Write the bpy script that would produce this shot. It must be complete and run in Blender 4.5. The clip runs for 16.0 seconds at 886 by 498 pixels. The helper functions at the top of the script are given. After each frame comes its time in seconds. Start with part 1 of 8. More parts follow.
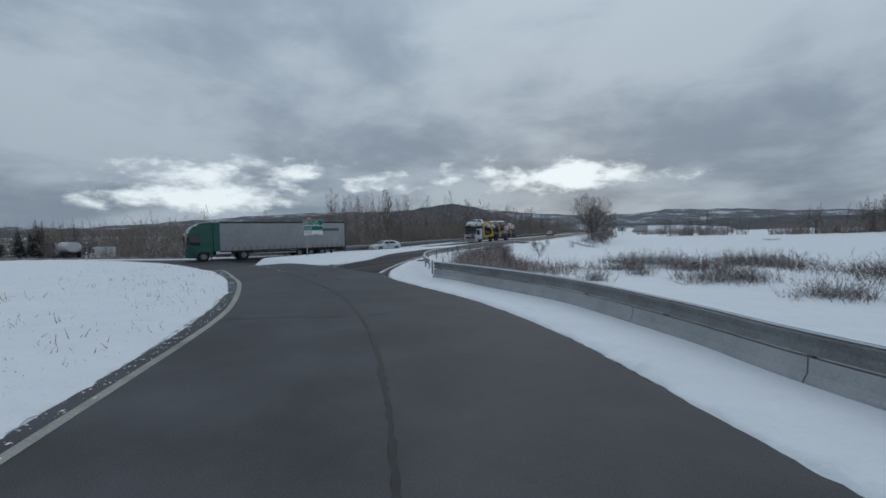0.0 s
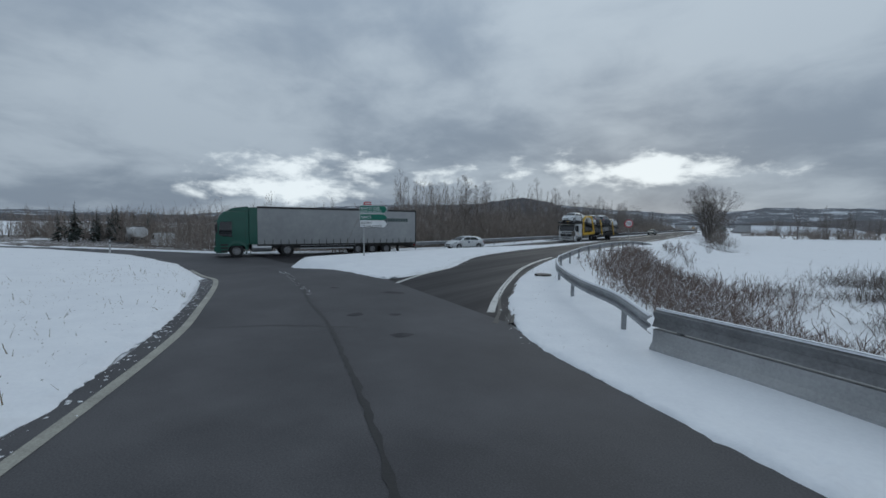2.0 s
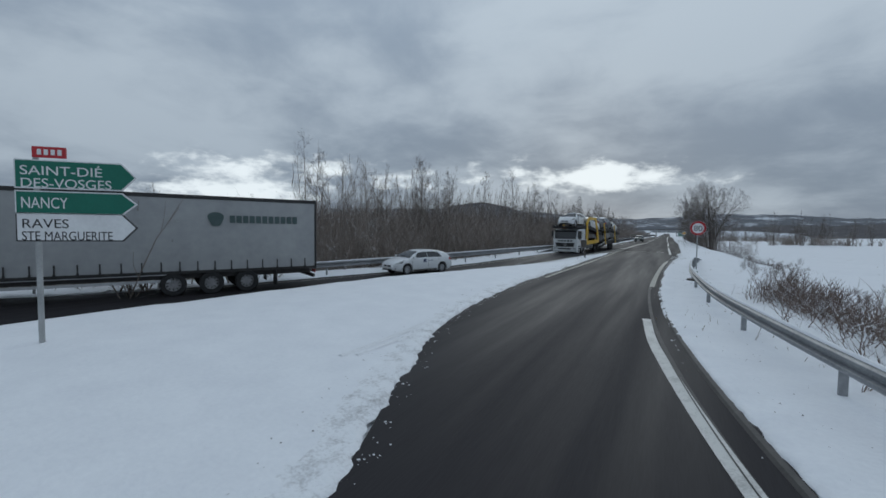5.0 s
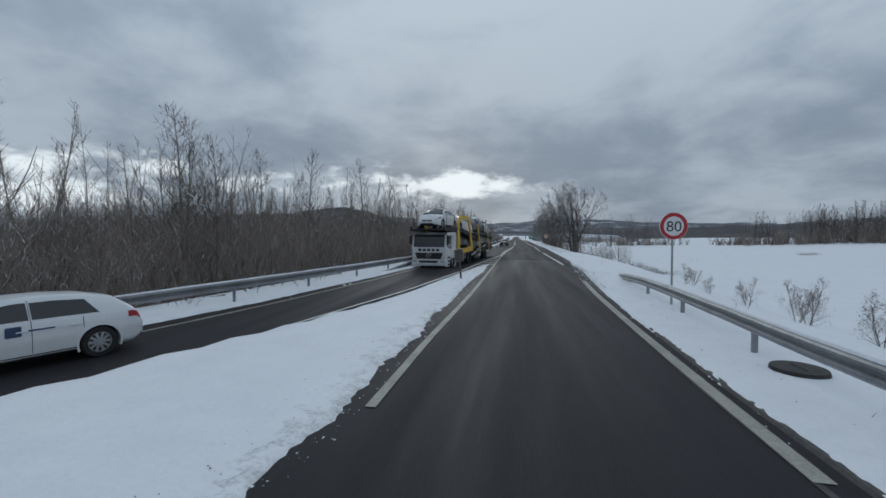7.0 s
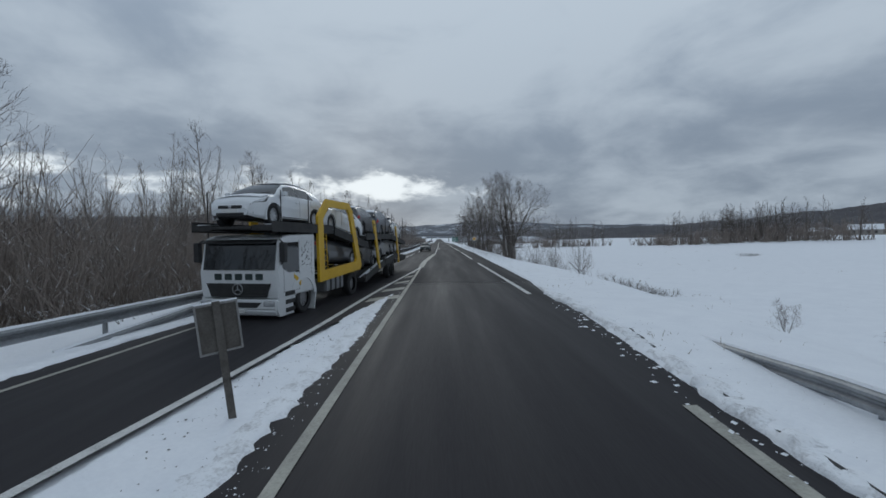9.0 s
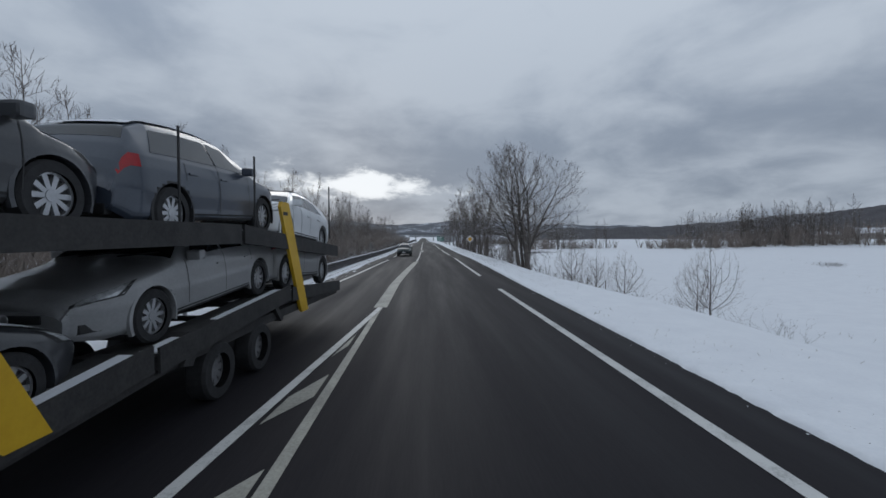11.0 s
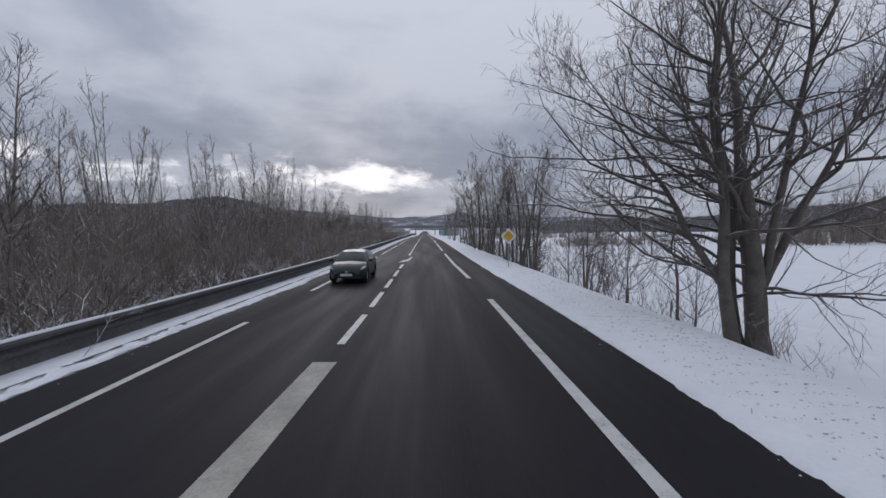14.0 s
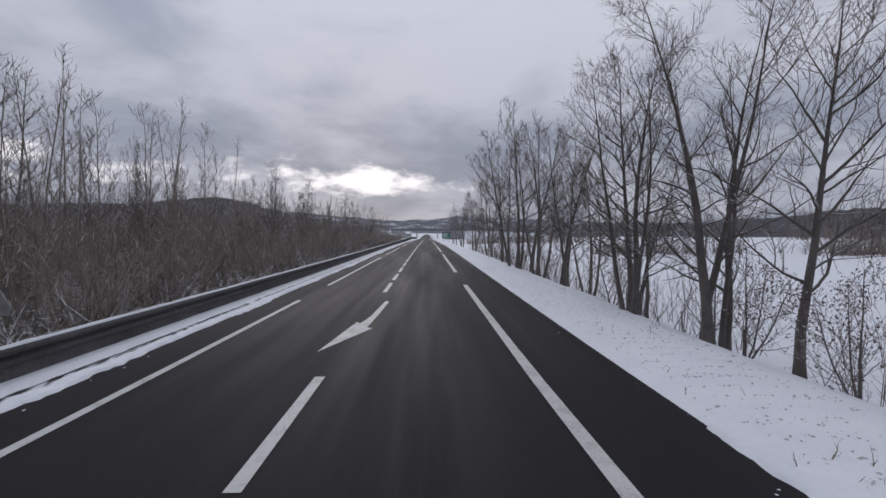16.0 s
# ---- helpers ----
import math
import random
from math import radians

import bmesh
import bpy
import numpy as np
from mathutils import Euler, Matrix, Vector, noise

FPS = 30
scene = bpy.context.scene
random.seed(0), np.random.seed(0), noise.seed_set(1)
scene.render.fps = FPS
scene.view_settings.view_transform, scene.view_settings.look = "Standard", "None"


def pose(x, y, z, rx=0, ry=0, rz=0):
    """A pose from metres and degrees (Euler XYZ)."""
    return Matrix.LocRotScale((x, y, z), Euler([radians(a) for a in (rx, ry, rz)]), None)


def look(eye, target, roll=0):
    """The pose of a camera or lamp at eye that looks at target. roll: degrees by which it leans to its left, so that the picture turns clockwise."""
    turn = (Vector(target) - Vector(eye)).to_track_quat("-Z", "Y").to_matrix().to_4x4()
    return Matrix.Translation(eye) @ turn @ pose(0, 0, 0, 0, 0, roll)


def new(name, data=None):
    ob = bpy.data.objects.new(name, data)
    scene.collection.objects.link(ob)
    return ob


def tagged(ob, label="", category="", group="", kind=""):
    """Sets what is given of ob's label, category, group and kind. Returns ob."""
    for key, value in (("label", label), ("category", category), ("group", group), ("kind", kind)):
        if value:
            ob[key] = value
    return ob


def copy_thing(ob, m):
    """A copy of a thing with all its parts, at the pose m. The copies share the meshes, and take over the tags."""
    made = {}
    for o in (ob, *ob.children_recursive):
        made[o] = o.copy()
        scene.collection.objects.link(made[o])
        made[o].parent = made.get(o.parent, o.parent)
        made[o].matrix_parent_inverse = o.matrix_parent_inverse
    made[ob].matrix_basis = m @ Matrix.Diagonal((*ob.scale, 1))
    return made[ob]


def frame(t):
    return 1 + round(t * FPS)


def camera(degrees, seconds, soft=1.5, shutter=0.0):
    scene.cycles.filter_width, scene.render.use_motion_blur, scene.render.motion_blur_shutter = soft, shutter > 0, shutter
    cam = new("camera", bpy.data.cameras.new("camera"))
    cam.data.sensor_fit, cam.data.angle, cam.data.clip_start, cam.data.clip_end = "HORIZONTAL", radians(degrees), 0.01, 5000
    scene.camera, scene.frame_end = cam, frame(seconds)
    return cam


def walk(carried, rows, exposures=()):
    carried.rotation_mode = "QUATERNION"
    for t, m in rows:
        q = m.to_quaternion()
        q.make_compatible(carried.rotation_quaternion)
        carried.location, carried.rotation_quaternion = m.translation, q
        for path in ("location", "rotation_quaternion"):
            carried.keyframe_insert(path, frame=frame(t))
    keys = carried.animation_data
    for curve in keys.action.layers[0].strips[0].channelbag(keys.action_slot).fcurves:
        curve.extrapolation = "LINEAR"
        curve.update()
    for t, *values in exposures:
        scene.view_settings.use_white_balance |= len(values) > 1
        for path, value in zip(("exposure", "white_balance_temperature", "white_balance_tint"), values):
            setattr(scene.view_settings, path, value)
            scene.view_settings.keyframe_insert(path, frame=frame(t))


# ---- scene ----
from mathutils.geometry import tessellate_polygon

cam = camera(94.0, 16.0, soft=1.6)
PATH = [
    (0, (19.922, -44.173, 2.385), (19.073, -42.365, 2.292), -0.9),
    (0.5, (17.948, -41.588, 2.386), (16.997, -39.831, 2.29), -0.7),
    (1, (15.905, -39.083, 2.369), (14.86, -37.381, 2.268), -0.5),
    (1.5, (13.861, -36.666, 2.331), (12.761, -35.0, 2.215), 0.1),
    (2, (11.897, -34.339, 2.334), (10.769, -32.691, 2.212), 0.6),
    (2.5, (9.959, -32.08, 2.356), (8.817, -30.443, 2.227), 0.2),
    (3, (7.966, -29.583, 2.317), (6.818, -27.951, 2.188), 0.3),
    (3.2, (7.268, -28.475, 2.304), (6.127, -26.838, 2.161), 0.5),
    (5.3, (1.331, -15.652, 2.347), (0.44, -13.864, 2.25), 0.4),
    (5.5, (0.819, -14.262, 2.352), (-0.017, -12.448, 2.247), 0.2),
    (6, (-0.257, -10.434, 2.351), (-0.94, -8.556, 2.269), 0.4),
    (6.5, (-0.957, -6.494, 2.337), (-1.482, -4.567, 2.237), 0.6),
    (7, (-1.229, -2.637, 2.285), (-1.577, -0.668, 2.217), -0.1),
    (7.5, (-1.377, 1.242, 2.31), (-1.575, 3.23, 2.233), 0.3),
    (8, (-1.285, 5.012, 2.318), (-1.362, 7.009, 2.246), -0.6),
    (8.5, (-1.316, 8.999, 2.317), (-1.331, 10.998, 2.256), -0.4),
    (9, (-1.317, 13.075, 2.342), (-1.298, 15.074, 2.284), -0.7),
    (9.5, (-1.328, 17.264, 2.354), (-1.287, 19.263, 2.295), -0.2),
    (10, (-1.404, 21.807, 2.39), (-1.337, 23.806, 2.347), -0.7),
    (10.2, (-1.385, 23.664, 2.386), (-1.306, 25.661, 2.332), -0.3),
    (12.3, (-0.985, 43.816, 2.396), (-0.877, 45.812, 2.323), -0.1),
    (12.5, (-0.872, 45.727, 2.381), (-0.769, 47.722, 2.298), 0.1),
    (13, (-0.566, 50.83, 2.405), (-0.465, 52.825, 2.312), 0.5),
    (13.5, (-0.272, 56.131, 2.423), (-0.178, 58.127, 2.329), -0.0),
    (14, (-0.125, 61.626, 2.423), (-0.04, 63.622, 2.326), -0.2),
    (14.5, (-0.09, 67.022, 2.406), (-0.003, 69.018, 2.313), -0.1),
    (15, (-0.04, 72.449, 2.431), (0.041, 74.446, 2.346), -0.2),
    (15.5, (0.079, 77.811, 2.404), (0.158, 79.807, 2.32), 0.2),
    (16, (0.061, 83.205, 2.371), (0.137, 85.202, 2.29), 0.2),
]
walk(cam, [(t, look(eye, target, roll)) for t, eye, target, roll in PATH], [(0, -0.22, 6000, 5), (8.5, -0.22, 6000, 6), (10.2, -0.2, 6080, 8), (12.5, -0.10, 6210, 13), (14.5, -0.03, 6370, 17.5), (16, -0.04, 6450, 18.5)])

# ---- world: overcast sky with two breaks low over the hills ----
world = bpy.data.worlds.new("winter_sky")
scene.world = world
world.use_nodes = True


def sky():
    nt = world.node_tree
    nt.nodes.clear()
    N, L = nt.nodes.new, nt.links.new
    out = N("ShaderNodeOutputWorld")
    bg = N("ShaderNodeBackground")
    L(bg.outputs[0], out.inputs[0])
    tc = N("ShaderNodeTexCoord")
    sep = N("ShaderNodeSeparateXYZ")
    L(tc.outputs["Generated"], sep.inputs[0])

    def math_(op, a, b=0.0, clamp=False):
        n = N("ShaderNodeMath")
        n.operation, n.use_clamp = op, clamp
        for k, v in enumerate((a, b)):
            if isinstance(v, (int, float)):
                n.inputs[k].default_value = v
            else:
                L(v, n.inputs[k])
        return n.outputs[0]

    def mix(f, a, b):
        n = N("ShaderNodeMix")
        n.data_type = "RGBA"
        for k, v in ((0, f), (6, a), (7, b)):
            if isinstance(v, tuple):
                n.inputs[k].default_value = (*v, 1)
            elif isinstance(v, (int, float)):
                n.inputs[k].default_value = v
            else:
                L(v, n.inputs[k])
        return n.outputs[2]

    def smooth(v, lo, hi):
        n = N("ShaderNodeMapRange")
        n.interpolation_type = "SMOOTHSTEP"
        L(v, n.inputs[0])
        n.inputs[1].default_value, n.inputs[2].default_value = lo, hi
        return n.outputs[0]

    x, y, z = sep.outputs
    zc = math_("MAXIMUM", z, 0.0)
    flat = math_("ADD", zc, 0.30)
    # clouds on a level layer seen from below
    comb = N("ShaderNodeCombineXYZ")
    L(math_("DIVIDE", x, flat), comb.inputs[0])
    L(math_("DIVIDE", y, flat), comb.inputs[1])
    L(math_("MULTIPLY", z, 1.5), comb.inputs[2])

    def noise_(scale, detail, rough, vec, dist=0.0):
        n = N("ShaderNodeTexNoise")
        n.inputs["Scale"].default_value, n.inputs["Detail"].default_value = scale, detail
        n.inputs["Roughness"].default_value, n.inputs["Distortion"].default_value = rough, dist
        L(vec, n.inputs["Vector"])
        return n.outputs[0]

    big = noise_(1.0, 6.0, 0.52, comb.outputs[0], 0.3)
    fine = noise_(3.1, 7.0, 0.58, comb.outputs[0], 0.4)
    cloud = math_("ADD", math_("MULTIPLY", big, 0.75), math_("MULTIPLY", fine, 0.25))
    cl = smooth(cloud, 0.39, 0.61)
    low = mix(cl, (0.305, 0.35, 0.42), (0.55, 0.60, 0.665))
    high = mix(cl, (0.47, 0.54, 0.64), (0.74, 0.80, 0.87))
    grey = mix(smooth(zc, 0.03, 0.62), low, high)
    grey = mix(smooth(zc, 0.5, 0.95), grey, (0.60, 0.655, 0.725))
    # breaks in the cloud, by compass direction
    az = math_("ARCTAN2", math_("MULTIPLY", x, -1.0), y)
    el = math_("ARCTANGENT", math_("DIVIDE", z, math_("SQRT", math_("ADD", math_("MULTIPLY", x, x), math_("MULTIPLY", y, y)))))

    def lump(a0, aw, e0, ew):
        a = math_("DIVIDE", math_("SUBTRACT", az, a0), aw)
        e = math_("DIVIDE", math_("SUBTRACT", el, e0), ew)
        r = math_("ADD", math_("MULTIPLY", a, a), math_("MULTIPLY", e, e))
        return math_("POWER", 2.718, math_("MULTIPLY", r, -1.0))

    stretch = N("ShaderNodeCombineXYZ")
    L(math_("MULTIPLY", az, 11.0), stretch.inputs[0])
    L(math_("MULTIPLY", el, 24.0), stretch.inputs[1])
    rag = noise_(1.0, 7.0, 0.58, stretch.outputs[0], 0.15)
    gap = math_("ADD", lump(0.14, 0.16, 0.122, 0.036), lump(0.98, 0.17, 0.085, 0.05))
    gap = math_("ADD", gap, math_("MULTIPLY", lump(0.62, 0.45, 0.13, 0.05), 0.55))
    gap = math_("ADD", gap, math_("MULTIPLY", lump(-0.05, 0.3, 0.10, 0.03), 0.25))
    near = smooth(gap, 0.06, 0.35)
    gap = smooth(math_("ADD", gap, math_("MULTIPLY", math_("SUBTRACT", rag, 0.5), 2.6)), 0.40, 1.10)
    gap = math_("MULTIPLY", gap, near)
    col = mix(gap, grey, (1.20, 1.22, 1.22))
    # the sky above the cloud sheet tints it a little
    ns = N("ShaderNodeTexSky")
    ns.sky_type, ns.sun_disc = "NISHITA", False
    ns.sun_elevation, ns.sun_rotation = radians(14), radians(-10)
    tint = N("ShaderNodeMix")
    tint.data_type, tint.blend_type = "RGBA", "ADD"
    tint.inputs[0].default_value = 0.002
    L(col, tint.inputs[6])
    L(ns.outputs[0], tint.inputs[7])
    L(tint.outputs[2], bg.inputs[0])
    bg.inputs[1].default_value = 0.82


sky()
sun_data = bpy.data.lights.new("veiled_sun", "SUN")
sun_data.energy, sun_data.angle, sun_data.color = 0.4, radians(25), (1.0, 0.96, 0.9)
sun_ob = new("veiled_sun", sun_data)
sun_ob.matrix_world = look((0, 0, 60), (9, -52, 34))

# ---- materials ----
MATS = {}


def mat(name, a, b=None, rough=0.6, scale=4.0, bump=0.2, metal=0.0, detail=6.0, fine=0.0, stretch=(1, 1, 1), lo=0.35, hi=0.65, dist=0.02, spec=0.5, rnd=0.0, rough2=None, coat=0.0):
    """A surface of two colours mixed by noise at real size, with relief."""
    if name in MATS:
        return MATS[name]
    m = bpy.data.materials.new(name)
    m.use_nodes = True
    nt = m.node_tree
    p = nt.nodes["Principled BSDF"]
    N, L = nt.nodes.new, nt.links.new
    b = b or a
    geo = N("ShaderNodeNewGeometry")
    mp = N("ShaderNodeMapping")
    mp.inputs["Scale"].default_value = stretch
    L(geo.outputs["Position"], mp.inputs[0])

    def nz(s, d):
        n = N("ShaderNodeTexNoise")
        n.inputs["Scale"].default_value, n.inputs["Detail"].default_value = s, d
        n.inputs["Roughness"].default_value = 0.6
        L(mp.outputs[0], n.inputs["Vector"])
        return n

    n1, n2 = nz(scale, detail), nz(fine or scale * 9, 3.0)
    add = N("ShaderNodeMath")
    add.operation = "MULTIPLY_ADD"
    L(n2.outputs[0], add.inputs[0])
    add.inputs[1].default_value = 0.4
    sc = N("ShaderNodeMath")
    sc.operation = "MULTIPLY"
    L(n1.outputs[0], sc.inputs[0])
    sc.inputs[1].default_value = 0.6
    L(sc.outputs[0], add.inputs[2])
    mr = N("ShaderNodeMapRange")
    L(add.outputs[0], mr.inputs[0])
    mr.inputs[1].default_value, mr.inputs[2].default_value = lo, hi
    mx = N("ShaderNodeMix")
    mx.data_type = "RGBA"
    mx.inputs[6].default_value, mx.inputs[7].default_value = (*a, 1), (*b, 1)
    L(mr.outputs[0], mx.inputs[0])
    col = mx.outputs[2]
    if rnd:
        oi = N("ShaderNodeObjectInfo")
        hs = N("ShaderNodeHueSaturation")
        r = N("ShaderNodeMapRange")
        L(oi.outputs["Random"], r.inputs[0])
        r.inputs[3].default_value, r.inputs[4].default_value = 1 - rnd, 1 + rnd
        L(r.outputs[0], hs.inputs["Value"])
        L(col, hs.inputs["Color"])
        col = hs.outputs[0]
    L(col, p.inputs["Base Color"])
    p.inputs["Metallic"].default_value = metal
    p.inputs["Specular IOR Level"].default_value = spec
    p.inputs["Coat Weight"].default_value = coat
    p.inputs["Coat Roughness"].default_value = 0.08
    rr = N("ShaderNodeMapRange")
    L(n1.outputs[0], rr.inputs[0])
    rr.inputs[1].default_value, rr.inputs[2].default_value = 0.3, 0.7
    rr.inputs[3].default_value, rr.inputs[4].default_value = rough, rough if rough2 is None else rough2
    L(rr.outputs[0], p.inputs["Roughness"])
    if bump:
        bp = N("ShaderNodeBump")
        bp.inputs["Strength"].default_value, bp.inputs["Distance"].default_value = bump, dist
        L(add.outputs[0], bp.inputs["Height"])
        L(bp.outputs[0], p.inputs["Normal"])
    MATS[name] = m
    return m


def snowy(name, a, b, snow=0.35, rough=0.85, scale=3.0, keep=0.55):
    """Bark and twigs with wet snow lying on their upper sides."""
    m = mat(name, a, b, rough=rough, scale=scale, bump=0.3)
    nt = m.node_tree
    p = nt.nodes["Principled BSDF"]
    N, L = nt.nodes.new, nt.links.new
    old = p.inputs["Base Color"].links[0].from_socket
    geo = N("ShaderNodeNewGeometry")
    sep = N("ShaderNodeSeparateXYZ")
    L(geo.outputs["Normal"], sep.inputs[0])
    n = N("ShaderNodeTexNoise")
    n.inputs["Scale"].default_value = 2.2
    L(geo.outputs["Position"], n.inputs["Vector"])
    s = N("ShaderNodeMath")
    s.operation = "MULTIPLY_ADD"
    L(n.outputs[0], s.inputs[0])
    s.inputs[1].default_value = 1.2
    L(sep.outputs[2], s.inputs[2])
    r = N("ShaderNodeMapRange")
    L(s.outputs[0], r.inputs[0])
    r.inputs[1].default_value, r.inputs[2].default_value = 1.35 - snow, 1.75 - snow
    mx = N("ShaderNodeMix")
    mx.data_type = "RGBA"
    mx.inputs[7].default_value = (0.8, 0.82, 0.86, 1)
    L(r.outputs[0], mx.inputs[0])
    L(old, mx.inputs[6])
    L(mx.outputs[2], p.inputs["Base Color"])
    return m


def glass(name, tint=(0.02, 0.025, 0.03)):
    m = mat(name, tint, rough=0.04, bump=0.0, spec=0.6)
    return m


SNOW = mat("fresh_snow", (0.80, 0.82, 0.86), (0.88, 0.90, 0.93), rough=0.75, scale=1.1, bump=0.5, fine=14, dist=0.05, spec=0.25)
SNOWDIRT = mat("ploughed_snow", (0.42, 0.42, 0.43), (0.86, 0.88, 0.91), rough=0.7, scale=3.0, bump=0.8, fine=22, dist=0.05, lo=0.30, hi=0.52)
ASPHALT_NEW = mat("wet_dark_asphalt", (0.0146, 0.0133, 0.0158), (0.0252, 0.0234, 0.0268), rough=0.52, rough2=0.8, scale=0.9, bump=0.25, fine=55, dist=0.006, stretch=(1.0, 0.05, 1.0), spec=0.13)
ASPHALT_OLD = mat("worn_grey_asphalt", (0.062, 0.061, 0.066), (0.125, 0.123, 0.130), rough=0.62, rough2=0.8, scale=0.4, bump=0.3, fine=50, lo=0.38, hi=0.62, dist=0.006, spec=0.15)
# the dark asphalt again, its base colour lifted to carry a wet sheen
ASPHALT_SLIP = mat("sheen_lifted_asphalt", (0.0205, 0.0190, 0.0215), (0.0345, 0.0325, 0.0360), rough=0.48, rough2=0.78, scale=0.9, bump=0.25, fine=55, dist=0.006, stretch=(1.0, 0.05, 1.0), spec=0.15)
GUTTER = mat("gutter_concrete", (0.045, 0.043, 0.042), (0.10, 0.095, 0.09), rough=0.7, scale=1.5, bump=0.3)
PAINT = mat("road_paint", (0.30, 0.30, 0.29), (0.62, 0.62, 0.60), rough=0.6, scale=2.5, fine=40, bump=0.2, dist=0.004, lo=0.30, hi=0.52)
PAINT_DIRTY = mat("dirty_road_paint", (0.22, 0.215, 0.19), (0.46, 0.45, 0.39), rough=0.65, scale=1.2, fine=30, bump=0.2, dist=0.004)
STEEL = mat("galvanised_steel", (0.20, 0.21, 0.22), (0.36, 0.37, 0.385), rough=0.5, metal=0.55, scale=1.3, bump=0.1, fine=15)
STEEL_DARK = mat("grimy_steel", (0.13, 0.13, 0.135), (0.25, 0.255, 0.26), rough=0.6, metal=0.3, scale=1.1, bump=0.15, fine=18)
CONCRETE = mat("pale_concrete", (0.28, 0.285, 0.29), (0.42, 0.425, 0.43), rough=0.85, scale=1.2, bump=0.3, fine=25)
BARK = snowy("grey_bark", (0.07, 0.06, 0.053), (0.16, 0.14, 0.125), snow=0.10)
TWIG = snowy("brown_twigs", (0.095, 0.078, 0.068), (0.19, 0.16, 0.142), snow=0.12)
TWIG_PALE = snowy("pale_twigs", (0.175, 0.15, 0.13), (0.32, 0.28, 0.245), snow=0.10)
WOODBARK = snowy("pale_grey_bark", (0.16, 0.14, 0.125), (0.30, 0.265, 0.235), snow=0.02)
THICKET = snowy("thicket_stems", (0.165, 0.138, 0.120), (0.34, 0.29, 0.255), snow=-0.02)
LEAF_BROWN = snowy("withered_leaves", (0.070, 0.046, 0.034), (0.15, 0.10, 0.075), snow=0.12)
GRASS_DRY = snowy("dry_grass", (0.14, 0.115, 0.075), (0.26, 0.21, 0.14), snow=0.1)
CONIFER = snowy("conifer_needles", (0.016, 0.024, 0.020), (0.035, 0.048, 0.038), snow=-0.25)
HILL = mat("wooded_hillside", (0.050, 0.049, 0.056), (0.105, 0.100, 0.108), rough=0.95, scale=0.05, bump=0.5, fine=0.35, dist=2.0)
# the far ridge's woods and snow, with bluish distance haze mixed into both colours
HILLSNOW = mat("hazed_snowy_hillside", (0.10, 0.11, 0.13), (0.62, 0.66, 0.72), rough=0.95, scale=0.012, bump=0.3, fine=0.12, dist=2.0, lo=0.52, hi=0.60)
LITTER = snowy("leaf_litter", (0.055, 0.042, 0.034), (0.14, 0.11, 0.088), snow=-0.18, scale=1.2)

# ---- small mesh tools ----
def poly(name, verts, faces, material, parent=None, smooth=False):
    me = bpy.data.meshes.new(name)
    me.from_pydata([tuple(v) for v in verts], [], [tuple(f) for f in faces])
    mats = material if isinstance(material, (list, tuple)) else [material]
    for m in mats:
        me.materials.append(m)
    if smooth:
        me.polygons.foreach_set("use_smooth", [True] * len(me.polygons))
    me.update()
    ob = new(name, me)
    if parent:
        ob.parent = parent
    return ob


def part(name, bm, material, parent, label="", smooth=False):
    me = bpy.data.meshes.new(name)
    bmesh.ops.recalc_face_normals(bm, faces=bm.faces)
    bm.to_mesh(me)
    bm.free()
    me.materials.append(material)
    if smooth:
        me.polygons.foreach_set("use_smooth", [True] * len(me.polygons))
    ob = new(name, me)
    ob.parent = parent
    if label:
        ob["label"] = label
    return ob


def box(bm, x0, x1, y0, y1, z0, z1, bevel=0.0, m=None):
    """A box between two corners, its edges rounded by bevel, moved by m."""
    got = bmesh.ops.create_cube(bm, size=1.0, matrix=Matrix.Translation(((x0 + x1) / 2, (y0 + y1) / 2, (z0 + z1) / 2)) @ Matrix.Diagonal((abs(x1 - x0), abs(y1 - y0), abs(z1 - z0), 1)))
    vs = got["verts"]
    if bevel:
        es = list({e for v in vs for e in v.link_edges})
        r = bmesh.ops.bevel(bm, geom=es, offset=bevel, segments=2, affect="EDGES", profile=0.7)
        vs = list({v for f in r["faces"] for v in f.verts} | {v for v in vs if v.is_valid})
    if m is not None:
        bmesh.ops.transform(bm, matrix=m, verts=vs)
    return bm


def rod(bm, a, b, r0, r1=None, n=8):
    """A round bar from a to b."""
    a, b = Vector(a), Vector(b)
    d = b - a
    q = d.to_track_quat("Z", "Y").to_matrix().to_4x4()
    bmesh.ops.create_cone(bm, cap_ends=True, segments=n, radius1=r0, radius2=r0 if r1 is None else r1, depth=d.length, matrix=Matrix.Translation((a + b) / 2) @ q)
    return bm


def prism(bm, pts, x0, x1, axis="x"):
    """A flat outline pushed from x0 to x1 along an axis; the outline's points are the other two coordinates."""
    def at(p, v):
        return (v, p[0], p[1]) if axis == "x" else (p[0], v, p[1]) if axis == "y" else (p[0], p[1], v)
    a = [bm.verts.new(at(p, x0)) for p in pts]
    b = [bm.verts.new(at(p, x1)) for p in pts]
    bm.faces.new(a)
    bm.faces.new(b[::-1])
    for i in range(len(pts)):
        j = (i + 1) % len(pts)
        bm.faces.new((a[i], b[i], b[j], a[j]))
    return bm


def empty(name, x=0, y=0, z=0, rz=0):
    ob = new(name)
    ob.matrix_basis = pose(x, y, z, 0, 0, rz)
    return ob


def sm(a, b, v):
    t = np.clip((np.asarray(v, float) - a) / (b - a), 0, 1)
    return t * t * (3 - 2 * t)


